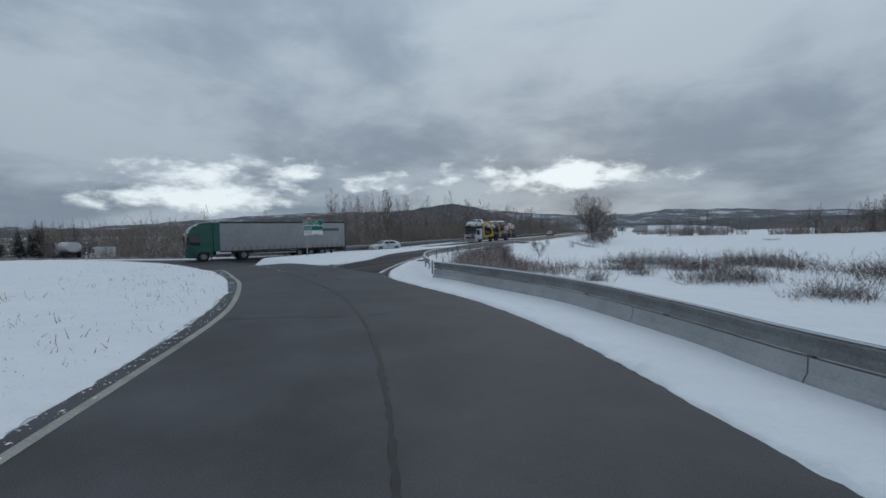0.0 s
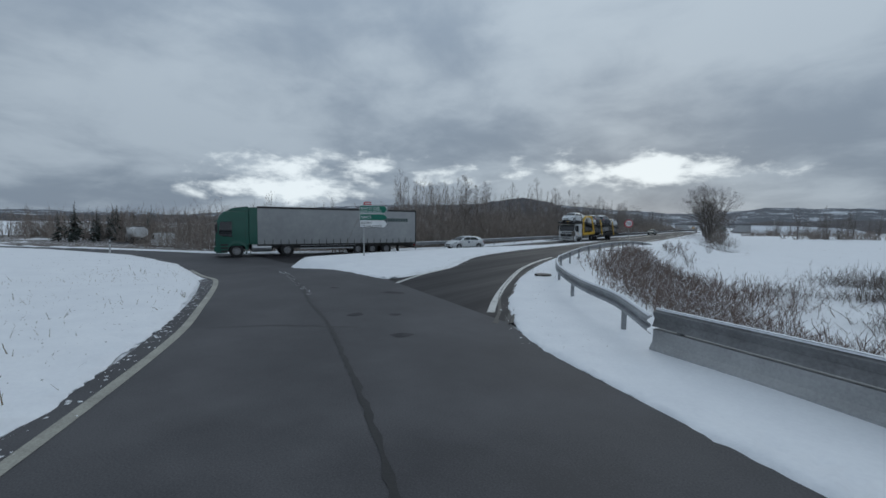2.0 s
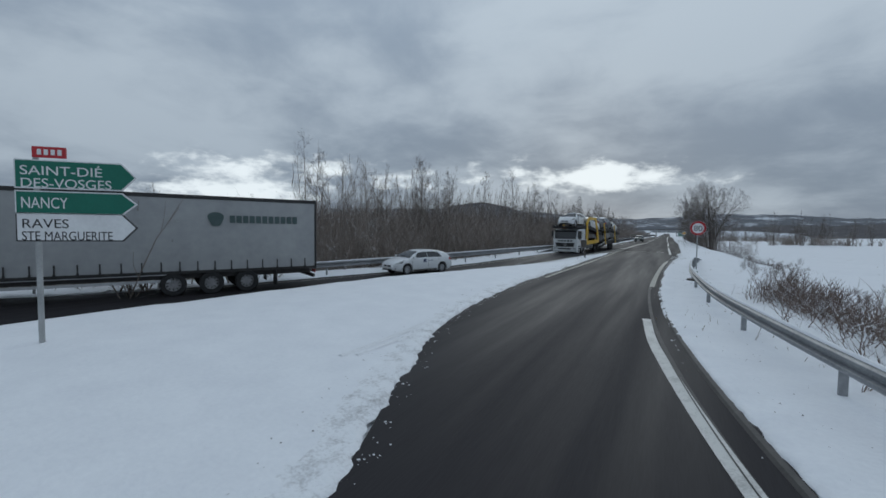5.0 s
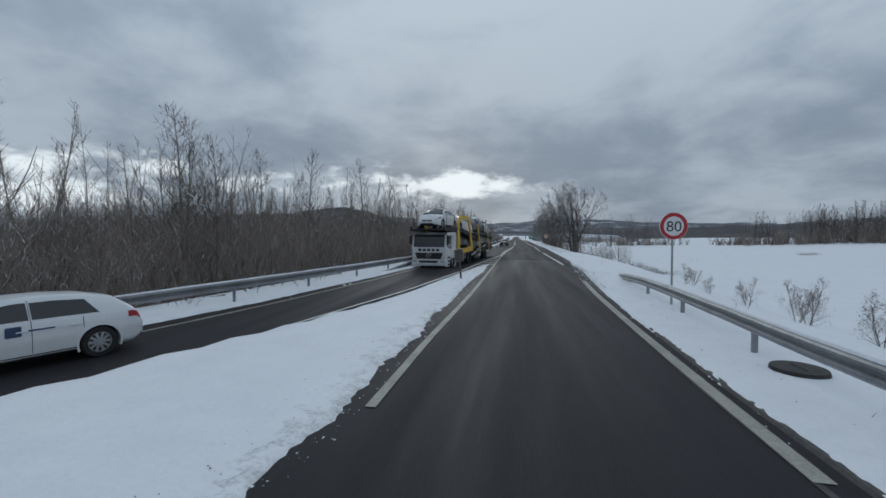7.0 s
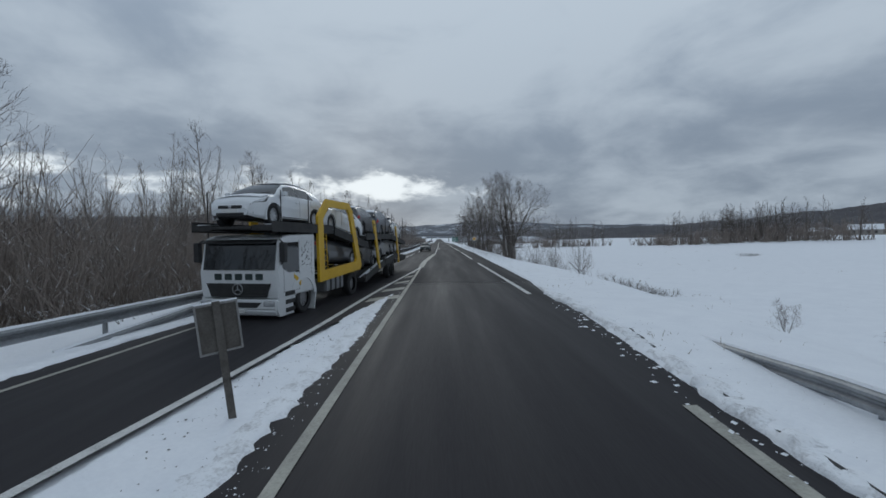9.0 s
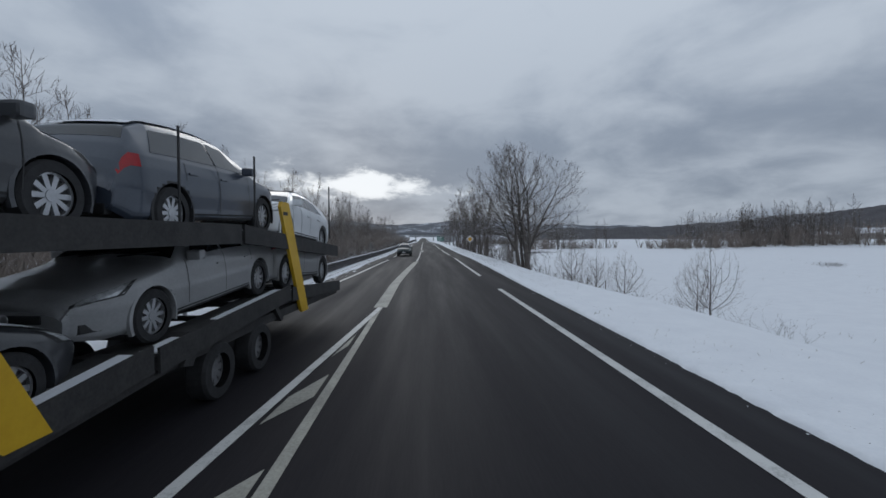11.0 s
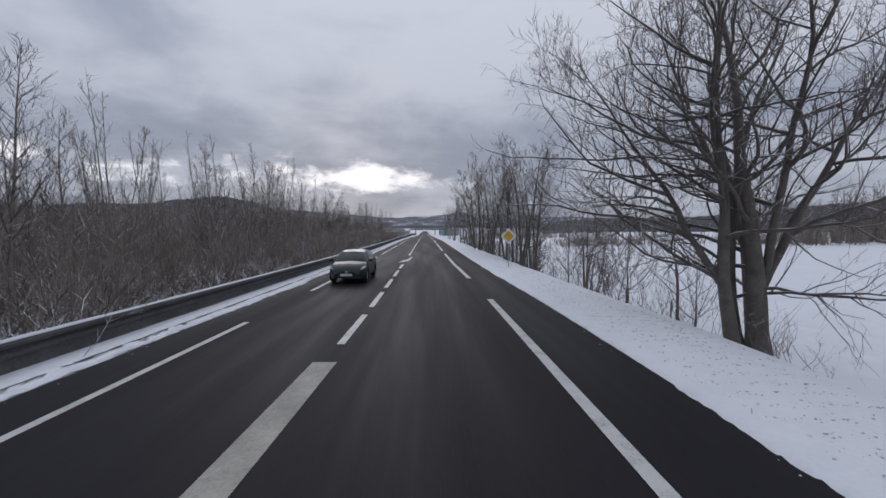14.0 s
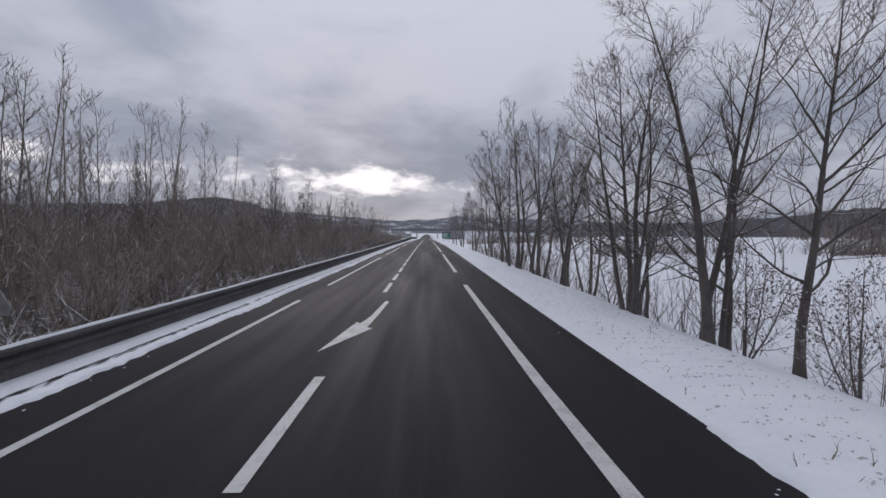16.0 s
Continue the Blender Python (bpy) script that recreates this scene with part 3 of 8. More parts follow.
# ---- crumbs, clods and tracks ----
def crumbs(name, line, n, lo, hi, size, material, label, seed, cat="snow", power=1.6, side=1):
    """Small clods strewn beside a line, thinning out from lo to hi metres to its left (side 1) or right."""
    r = np.random.RandomState(seed)
    c = spline(line, 0.4)
    nn = normals(c) * side
    i = r.randint(0, len(c), n)
    o = lo + (hi - lo) * r.rand(n) ** power
    p = c[i] + nn[i] * o[:, None] + r.normal(0, 0.06, (n, 2))
    z = np.maximum(ground_z(p[:, 0], p[:, 1]), road_z(p[:, 0], p[:, 1])) + 0.004
    s = size * (0.35 + 1.3 * r.rand(n) ** 2.5)
    octa = np.array([(1, 0, 0), (0, 1, 0), (-1, 0, 0), (0, -1, 0), (0, 0, 0.42), (0, 0, -0.35)])
    v = (octa[None] * (0.6 + 0.8 * r.rand(n, 6, 3))) * s[:, None, None]
    t = r.rand(n) * 6.28
    cs, sn = np.cos(t)[:, None], np.sin(t)[:, None]
    v = np.stack([v[..., 0] * cs - v[..., 1] * sn, v[..., 0] * sn + v[..., 1] * cs, v[..., 2]], -1)
    v = v + np.stack([p[:, 0], p[:, 1], z], -1)[:, None]
    f = [(a + k * 6, b + k * 6, q + k * 6) for k in range(n) for a, b, q in ((0, 1, 4), (1, 2, 4), (2, 3, 4), (3, 0, 4), (1, 0, 5), (2, 1, 5), (3, 2, 5), (0, 3, 5))]
    ob = poly(name, [tuple(q) for q in v.reshape(-1, 3)], f, material)
    return tagged(ob, label, cat, kind="stuff")


crumbs("seam_snow", [(-6.9, -21.7), (-3.6, -23.42), (-1.0, -24.8), (0.8, -25.8)], 260, -0.05, 0.05, 0.016, SNOWDIRT, "crumbs of snow caught in the asphalt seam", 20, power=1.0)
DIRT = mat("dark_dirt", (0.045, 0.040, 0.036), (0.12, 0.105, 0.09), rough=0.9, scale=6, bump=0.3)
crumbs("snow_crumbs", ISLE_R[1:], 1800, -0.12, 0.30, 0.014, SNOWDIRT, "crumbs of dirty snow along the island's edge", 21, side=-1, power=2.2)
crumbs("dirt_specks", ISLE_R[1:], 1500, -0.05, 0.9, 0.008, DIRT, "specks of road dirt in the snow of the island", 22, "dirt", 2.0, side=1)
crumbs("snow_crumbs", EDGE_R[8:26], 1500, -0.10, 0.25, 0.018, SNOWDIRT, "crumbs of snow along the edge of the carriageway", 23, side=1, power=2.2)
crumbs("dirt_specks", EDGE_R[8:24], 2200, 0.0, 1.3, 0.009, DIRT, "specks of dirt and grass in the snowy verge", 24, "dirt", 1.7, side=-1)
crumbs("snow_clods", [(2.1, 14.5), (2.5, 20), (2.75, 24), (3.0, 28)], 170, -0.5, 0.35, 0.05, SNOW, "clods of ploughed snow fallen on the road's edge", 25, side=1, power=1.0)
crumbs("snow_crumbs", FAR_L[5:19], 1600, -0.1, 0.25, 0.02, SNOWDIRT, "crumbs of snow beside the oncoming lane", 26, side=-1, power=2.0)
crumbs("snow_clods", FAR_L[6:16], 90, -0.05, 0.5, 0.10, SNOWDIRT, "flat shards of snow fallen on the lane beside the strip", 31, side=-1, power=1.3)
crumbs("snow_crumbs", BANK_L[2:12], 1600, -0.05, 0.35, 0.022, SNOWDIRT, "crumbs of snow along the bank", 27, side=-1, power=2.0)
crumbs("dirt_specks", BANK_L[2:12], 2400, 0.0, 6.0, 0.011, DIRT, "specks of dirt in the snow bank", 28, "dirt", 1.8, side=1)
crumbs("grass_clods", EDGE_R[20:25], 7000, 0.35, 2.6, 0.017, mat("frosted_grass", (0.30, 0.29, 0.27), (0.66, 0.67, 0.69), rough=0.9, scale=4, bump=0.3), "frosted grass clods showing through the snowy verge", 29, "grass", 1.0, side=-1)

crumbs("dirt_specks", [(-4.6, 17.5), (-4.2, 21), (-3.7, 25.5), (-3.45, 28)], 420, -0.35, 0.35, 0.012, DIRT, "specks of slush and dirt in the melting island snow", 30, "dirt", 1.0)


def snow_track(line, w, label):
    """A shallow dirty wheel track on the snow."""
    c = spline(line, 0.3)
    n = normals(c)
    v = []
    for o in (-0.5, 0.0, 0.5):
        p = c + n * o * w
        z = ground_z(p[:, 0], p[:, 1]) + (0.014 if o == 0 else 0.002)
        v += [(a, b, q) for (a, b), q in zip(p, z)]
    k = len(c)
    f = [(j * k + i, (j + 1) * k + i, (j + 1) * k + i + 1, j * k + i + 1) for j in range(2) for i in range(k - 1)]
    ob = poly("snow_track", v, f, mat("pressed_snow", (0.72, 0.735, 0.76), (0.86, 0.88, 0.91), rough=0.7, scale=2.5, bump=0.8, fine=16, dist=0.04), smooth=True)
    if ob.data.polygons[0].normal.z < 0:
        ob.data.flip_normals()
    tagged(ob, label, "wheel track", kind="structure")


snow_track([(-2.9, -12.2), (-2.9, -11.2), (-3.0, -9.3), (-3.3, -6.1), (-3.3, -3.6)], 0.16, "shallow wheel track pressed into the island's snow")
snow_track([(-2.7, -12.0), (-2.7, -11.1), (-2.6, -9.5), (-2.8, -6.5)], 0.12, "shallow wheel track pressed into the island's snow")
# flat dark strip laid over the snow along the groove
crack("groove_strip", [(x - 0.24, y) for x, y in FAR_L[12:19]], 0.08, 0.088, 9, "dark strip along a groove in the roadside snow", rag=0.02)

# a second flat dark strip, along the rut in the verge
crack("groove_strip", [(2.45, 15.5), (2.62, 18.2), (2.95, 20.8), (3.3, 23.0)], 0.07, 0.075, 10, "dark strip along a rut in the ploughed snow of the verge", rag=0.03)
verge("snow_verge", [(2.12, 12.5), (2.3, 16), (2.6, 20), (2.85, 24), (3.05, 28), (3.2, 33)], -1, seed=8, width=0.55, high=0.11, inner=0.20, material=SNOWDIRT, label="rough ridge of ploughed grey snow along the asphalt", taper=4.0, rise=6.0)

# ---- guard rails, barrier, kerb ----
W_BEAM = [(0.0, -0.155), (0.035, -0.135), (0.075, -0.10), (0.075, -0.055), (0.012, -0.02), (0.012, 0.02), (0.075, 0.055), (0.075, 0.10), (0.035, 0.135), (0.0, 0.155)]


def guard_rail(line, tops, side, material, label, post_every=4.0, snow=True, sink=0.0):
    """A W-shaped steel beam on posts. side: the side of the way on which its ridges face. tops: heights of its upper edge along it."""
    c = spline(line, 0.5)
    n = normals(c) * side
    k = len(c)
    s = np.linspace(0, 1, k)
    top = np.interp(s, np.linspace(0, 1, len(tops)), tops)
    gz = ground_z(c[:, 0], c[:, 1])
    root = tagged(empty("guard_rail", c[0, 0], c[0, 1], float(gz[0])), label, "guard rail")
    inv = root.matrix_basis.inverted()
    v, f = [], []
    w = len(W_BEAM)
    for i in range(k):
        for o, h in W_BEAM:
            v.append(inv @ Vector((c[i, 0] + n[i, 0] * o, c[i, 1] + n[i, 1] * o, top[i] - 0.155 + h)))
    for i in range(k - 1):
        for j in range(w - 1):
            f.append((i * w + j, i * w + j + 1, (i + 1) * w + j + 1, (i + 1) * w + j))
    beam = poly("beam", v, f, material, root)
    so = beam.modifiers.new("thick", "SOLIDIFY")
    so.thickness = 0.006
    bm = bmesh.new()
    box(bm, -0.05, 0.05, -0.03, 0.03, -0.9, 0.0, 0.008)
    me = bpy.data.meshes.new("post")
    bm.to_mesh(me)
    bm.free()
    me.materials.append(material)
    every = max(1, int(post_every / 0.5))
    for i in range(every // 2, k, every):
        a = math.degrees(math.atan2(n[i, 1], n[i, 0]))
        p = new("post", me)
        p.parent = root
        p.matrix_basis = inv @ pose(c[i, 0] - n[i, 0] * 0.075, c[i, 1] - n[i, 1] * 0.075, top[i] - 0.02, 0, 0, a)
    if snow:
        v, f = [], []
        rng = np.random.RandomState(5)
        for i in range(k):
            h = 0.03 + 0.012 * rng.rand()
            for o, q in ((-0.02, 0.0), (-0.015, h), (0.03, h), (0.04, -0.01)):
                v.append(inv @ Vector((c[i, 0] + n[i, 0] * o, c[i, 1] + n[i, 1] * o, top[i] + q)))
        for i in range(k - 1):
            for j in range(3):
                f.append((i * 4 + j, i * 4 + j + 1, (i + 1) * 4 + j + 1, (i + 1) * 4 + j))
        poly("snow_cap", v, f, SNOW, root, True)["label"] = "thin ridge of snow"
    return root


RAIL_R = [(10.9, -26.5), (9.9, -24.4), (8.7, -22.7), (7.4, -20.4), (6.3, -17.9), (5.0, -13.8), (4.0, -8.4), (3.3, -3.2), (3.05, 3), (3.2, 7.5), (3.45, 11.7), (3.75, 16), (4.15, 19.5), (4.6, 22.4)]
RAIL_L = [(-23, -16.0), (-17.9, -9.6), (-16.0, -4.5), (-14.2, 2), (-12.4, 8.4), (-10.8, 14.6), (-9.8, 19.5), (-9.1, 25), (-8.3, 34), (-7.75, 45), (-7.4, 54), (-7.0, 68), (-6.6, 80), (-6.3, 92), (-6.1, 120), (-6.0, 200), (-6.0, 330)]
guard_rail(RAIL_R, [0.78, 0.80, 0.82, 0.80, 0.74, 0.72, 0.72, 0.74, 0.76, 0.76, 0.72, 0.62, 0.40, 0.02], 1, STEEL, "galvanised steel guard rail curving along the slip lane")
guard_rail(RAIL_L[:10], [0.40, 0.36, 0.36, 0.42, 0.55, 0.66, 0.70, 0.70, 0.68, 0.66], -1, STEEL, "galvanised steel guard rail beyond the oncoming lane")
guard_rail(RAIL_L[9:], [0.64, 0.6, 0.58, 0.58, 0.58, 0.58, 0.45, -0.2, -0.9], -1, mat("road_grime_steel", (0.050, 0.048, 0.050), (0.105, 0.10, 0.102), rough=0.85, metal=0.15, scale=1.0, bump=0.3, fine=14), "grimy low steel guard rail with a snow ridge", post_every=2.0)


guard_rail([(-9.3, 21.6), (-8.95, 24.2), (-8.62, 27.5), (-8.2, 32.5)], [0.06, 0.34, 0.60, 0.64], -1, STEEL, "galvanised steel rail end ramping down into the snow", post_every=2.0)


def rail_shade_sheet():
    """A dark sheet added behind the low rail for the shaded gap under it."""
    c = spline([(x - 0.05, y) for x, y in RAIL_L[9:16]], 1.0)
    n = normals(c)
    v, f = [], []
    for (x, y), (a, b) in zip(c, n):
        for o, z in ((-0.045, -0.12), (-0.045, 0.50), (0.045, 0.50), (0.045, -0.12)):
            v.append((x + a * o, y + b * o, z + float(road_z(0, y))))
    for i in range(len(c) - 1):
        for j in range(3):
            f.append((i * 4 + j, i * 4 + j + 1, (i + 1) * 4 + j + 1, (i + 1) * 4 + j))
    ob = poly("shade_sheet", v, f, mat("dark_gap_tone", (0.052, 0.049, 0.050), (0.12, 0.113, 0.113), rough=0.9, scale=1.2, bump=0.4, fine=14))
    return tagged(ob, "added dark sheet standing in for the shaded gap under the low guard rail", "barrier")


rail_shade_sheet()


def barrier():
    """Concrete base panels with a steel rail along the top, beside the approach road."""
    line = [(32, -49.5), (26.5, -41.6), (22.3, -36.6), (20.8, -34.4), (17.9, -30.9), (14.0, -27.9), (10.9, -25.9)]
    c = spline(line, 0.5)
    n = normals(c)
    root = tagged(empty("roadside_barrier", c[-1, 0], c[-1, 1], 0), "pale concrete roadside barrier topped by a dark steel rail", "barrier")
    inv = root.matrix_basis.inverted()
    per = 8
    for s in range(0, len(c) - 1, per):
        e = min(s + per, len(c) - 1)
        bm = bmesh.new()
        prof = [(-0.16, -0.5), (-0.16, 0.12), (-0.09, 0.22), (-0.08, 0.45), (0.08, 0.45), (0.09, 0.22), (0.16, 0.12), (0.16, -0.5)]
        rows = []
        idx = list(range(s, e + 1))
        for q, i in enumerate(idx):
            t = c[min(i + 1, len(c) - 1)] - c[max(i - 1, 0)]
            t = t / np.linalg.norm(t) * (0.012 if q == 0 else -0.012 if q == len(idx) - 1 else 0)
            rows.append([bm.verts.new(inv @ Vector((c[i, 0] + t[0] + n[i, 0] * o, c[i, 1] + t[1] + n[i, 1] * o, z))) for o, z in prof])
        for a, b in zip(rows, rows[1:]):
            for j in range(len(prof) - 1):
                bm.faces.new((a[j], a[j + 1], b[j + 1], b[j]))
        bm.faces.new(rows[0])
        bm.faces.new(rows[-1][::-1])
        part("concrete_panel", bm, CONCRETE, root)
    for name, z0, z1, o0, o1, m in (("rail_beam", 0.47, 0.80, -0.02, 0.10, STEEL_DARK), ("snow_cap", 0.802, 0.84, -0.03, 0.03, SNOW)):
        v, f = [], []
        k = len(c)
        for i in range(k):
            for o, z in ((o0, z0), (o1, z0 + 0.03 * (z1 - z0 > 0.1)), (o1 * 0.4, (z0 + z1) / 2), (o1, z1 - 0.03 * (z1 - z0 > 0.1)), (o0, z1)):
                v.append(inv @ Vector((c[i, 0] + n[i, 0] * o, c[i, 1] + n[i, 1] * o, z)))
        for i in range(k - 1):
            for j in range(5):
                j2 = (j + 1) % 5
                f.append((i * 5 + j, i * 5 + j2, (i + 1) * 5 + j2, (i + 1) * 5 + j))
        poly(name, v, f, m, root)
    for i in range(2, len(c), 6):
        bm = bmesh.new()
        box(bm, -0.05, 0.05, -0.04, 0.04, 0.4, 0.78, 0.006, inv @ pose(c[i, 0], c[i, 1], 0, 0, 0, math.degrees(math.atan2(n[i, 1], n[i, 0]))))
        part("rail_bracket", bm, STEEL_DARK, root)
    return root


barrier()


def gutter():
    c = spline([(7.75, -25.6), (7.2, -24.2), (6.2, -22.2), (4.9, -18.8), (3.36, -13.8), (2.36, -8), (1.9, -2.2), (1.78, 3.5), (1.9, 8)], 0.5)
    n = normals(c)
    v, f = [], []
    for (x, y), (a, b) in zip(c, n):
        for o, z in ((0.34, 0.008), (0.12, -0.012), (-0.04, 0.0), (-0.07, 0.035), (-0.14, 0.035)):
            v.append((x + a * o, y + b * o, z + 0.004))
    for i in range(len(c) - 1):
        for j in range(4):
            f.append((i * 5 + j, i * 5 + j + 1, (i + 1) * 5 + j + 1, (i + 1) * 5 + j))
    ob = poly("gutter", v, f, GUTTER)
    if ob.data.polygons[0].normal.z < 0:
        ob.data.flip_normals()
    return tagged(ob, "dark concrete gutter and low kerb beside the slip lane", "gutter", kind="structure")


gutter()
DARK = mat("dark_iron", (0.03, 0.029, 0.028), (0.075, 0.07, 0.065), rough=0.6, metal=0.6, scale=6, bump=0.3)
for x, y, r in ((3.3, 4.9, 0.40), (5.2, -16.6, 0.38), (5.0, -19.6, 0.2)):
    bm = bmesh.new()
    bmesh.ops.create_cone(bm, cap_ends=True, segments=20, radius1=r, radius2=r * 0.96, depth=0.06)
    root = tagged(empty("manhole_cover", x, y, float(ground_z([x], [y])[0]) + 0.03), "dark iron manhole cover free of snow on the verge", "manhole cover")
    part("lid", bm, DARK, root)
    bm = bmesh.new()
    rod(bm, (0, -r * 0.5, 0.025), (0, r * 0.5, 0.025), 0.02, n=5)
    part("grip_bar", bm, DARK, root)

# ---- trees ----
class Wood:
    """Gathers tapered tubes and leaves into arrays for one mesh."""

    def __init__(self, seed):
        self.v, self.f, self.n = [], [], 0
        self.rng = np.random.RandomState(seed)

    def tube(self, pts, radii, sides):
        pts, radii = np.asarray(pts, float), np.asarray(radii, float)
        t = np.gradient(pts, axis=0)
        t /= np.linalg.norm(t, axis=1)[:, None] + 1e-9
        ref = np.array([0.31, 0.95, 0.12]) if abs(t[0, 2]) > 0.7 else np.array([0, 0, 1.0])
        a = np.cross(t, ref)
        a /= np.linalg.norm(a, axis=1)[:, None] + 1e-9
        b = np.cross(t, a)
        ang = np.arange(sides) * 2 * math.pi / sides
        ring = pts[:, None] + radii[:, None, None] * (np.cos(ang)[None, :, None] * a[:, None] + np.sin(ang)[None, :, None] * b[:, None])
        k = len(pts)
        self.v.append(ring.reshape(-1, 3))
        i = np.arange(k - 1)[:, None] * sides
        j = np.arange(sides)[None]
        j2 = (j + 1) % sides
        if sides == 2:
            j, j2 = j[:, :1], j2[:, :1]
        self.f.append(np.stack([i + j, i + j2, i + sides + j2, i + sides + j], -1).reshape(-1, 4) + self.n)
        self.n += k * sides

    def leaf(self, p, size):
        r = self.rng.normal(0, 1, (2, 3))
        a = r[0] / np.linalg.norm(r[0]) * size
        b = np.cross(r[0], r[1])
        b = b / (np.linalg.norm(b) + 1e-9) * size * 0.6
        self.v.append(np.array([p - a, p + b * 0.9, p + a, p - b * 0.9 + a * 0.1]))
        self.f.append(np.array([[0, 1, 2, 3]]) + self.n)
        self.n += 4

    def mesh(self, name, material):
        me = bpy.data.meshes.new(name)
        v, f = np.vstack(self.v), np.vstack(self.f)
        me.vertices.add(len(v))
        me.vertices.foreach_set("co", v.ravel())
        me.loops.add(len(f) * 4)
        me.loops.foreach_set("vertex_index", f.ravel().astype(np.int32))
        me.polygons.add(len(f))
        me.polygons.foreach_set("loop_start", np.arange(len(f), dtype=np.int32) * 4)
        me.materials.append(material)
        me.update(calc_edges=True)
        me.validate()
        return me


def limb(rng, start, way, length, bend, up, k=5):
    """A wandering branch: points from start."""
    p, d, out = np.array(start, float), np.array(way, float), [np.array(start, float)]
    for _ in range(k):
        d = d + rng.normal(0, bend, 3) + np.array([0, 0, up])
        d /= np.linalg.norm(d)
        p = p + d * length / k
        out.append(p)
    return np.array(out), d


def sideways(rng, d, angle):
    """A way at an angle from d, round it at random."""
    r = np.cross(d, rng.normal(0, 1, 3))
    r /= np.linalg.norm(r) + 1e-9
    return d * math.cos(angle) + r * math.sin(angle)


def bare_tree(seed, height, stems=1, spread=0.9, first=0.25, boughs=14, twigs=(5, 4), lean=0.12, thick=0.018, up=0.10, leaves=0, leaf=0.06, fork=0.35, fine=0.006, thin=3, wild=1.0):
    """Meshes for the trunk with its limbs and for the crown of twigs, and for withered leaves if any."""
    rng = np.random.RandomState(seed)
    trunk, crown, foliage = Wood(seed), Wood(seed + 1), Wood(seed + 2)
    for s in range(stems):
        a = rng.rand() * 6.28 + s * 6.28 / stems
        tilt = lean * (0.4 + rng.rand()) * (2.2 if stems > 1 else 1)
        d0 = np.array([math.cos(a) * tilt, math.sin(a) * tilt, 1.0])
        d0 /= np.linalg.norm(d0)
        h = height * (1 if s == 0 else 0.75 + 0.22 * rng.rand())
        r0 = thick * h * (1 if stems == 1 else 0.8)
        pts, _ = limb(rng, (math.cos(a) * 0.12 * (stems > 1), math.sin(a) * 0.12 * (stems > 1), -0.15), d0, h, 0.05 * wild, 0.03, 9)
        rad = r0 * (1 - np.linspace(0, 1, 10)) ** 0.85 + 0.006
        rad[0] *= 1.35
        trunk.tube(pts, rad, 7)
        for q in range(boughs):
            t = first + (0.97 - first) * (q + rng.rand() * 0.8) / boughs
            i = t * 9
            k = min(int(i), 8)
            base = pts[k] + (pts[k + 1] - pts[k]) * (i - k)
            d = pts[k + 1] - pts[k]
            d /= np.linalg.norm(d)
            way = sideways(rng, d, spread * (0.75 + 0.5 * rng.rand()))
            ln = h * fork * (1.08 - t) * (0.7 + 0.6 * rng.rand()) + 0.25
            bp, bd = limb(rng, base, way, ln, 0.10 * wild, up, 6)
            br = max(rad[k] * 0.5, fine * 1.6) * (0.8 + 0.3 * rng.rand())
            (trunk if br > 0.022 else crown).tube(bp, br * (1 - np.linspace(0, 0.85, 7)), 4 if thin == 3 else 3)
            for c in range(twigs[0]):
                u = 0.2 + 0.78 * (c + rng.rand()) / twigs[0]
                kk = min(int(u * 6), 5)
                bb = bp[kk] + (bp[kk + 1] - bp[kk]) * (u * 6 - kk)
                w2 = sideways(rng, (bp[kk + 1] - bp[kk]) / (np.linalg.norm(bp[kk + 1] - bp[kk]) + 1e-9), 0.75)
                l2 = ln * 0.5 * (1.1 - u * 0.7) * (0.6 + 0.7 * rng.rand()) + 0.12
                tp, td = limb(rng, bb, w2, l2, 0.16 * wild, up * 0.9, 4)
                crown.tube(tp, max(br * 0.42, fine) * (1 - np.linspace(0, 0.75, 5)) * (1 if thin == 3 else 1.3), thin)
                for g in range(twigs[1]):
                    u3 = 0.25 + 0.7 * (g + rng.rand()) / twigs[1]
                    k3 = min(int(u3 * 4), 3)
                    b3 = tp[k3] + (tp[k3 + 1] - tp[k3]) * (u3 * 4 - k3)
                    w3 = sideways(rng, (tp[k3 + 1] - tp[k3]) / (np.linalg.norm(tp[k3 + 1] - tp[k3]) + 1e-9), 0.65)
                    p3, _ = limb(rng, b3, w3, l2 * 0.55 * (0.5 + rng.rand()) + 0.08, 0.2 * wild, up, 2)
                    crown.tube(p3, fine * np.array([1.0, 0.7, 0.35]), 2)
                    for _ in range(leaves):
                        foliage.leaf(p3[rng.randint(3)] + rng.normal(0, 0.05, 3), leaf * (0.6 + 0.8 * rng.rand()))
    return trunk, crown, foliage if leaves else None


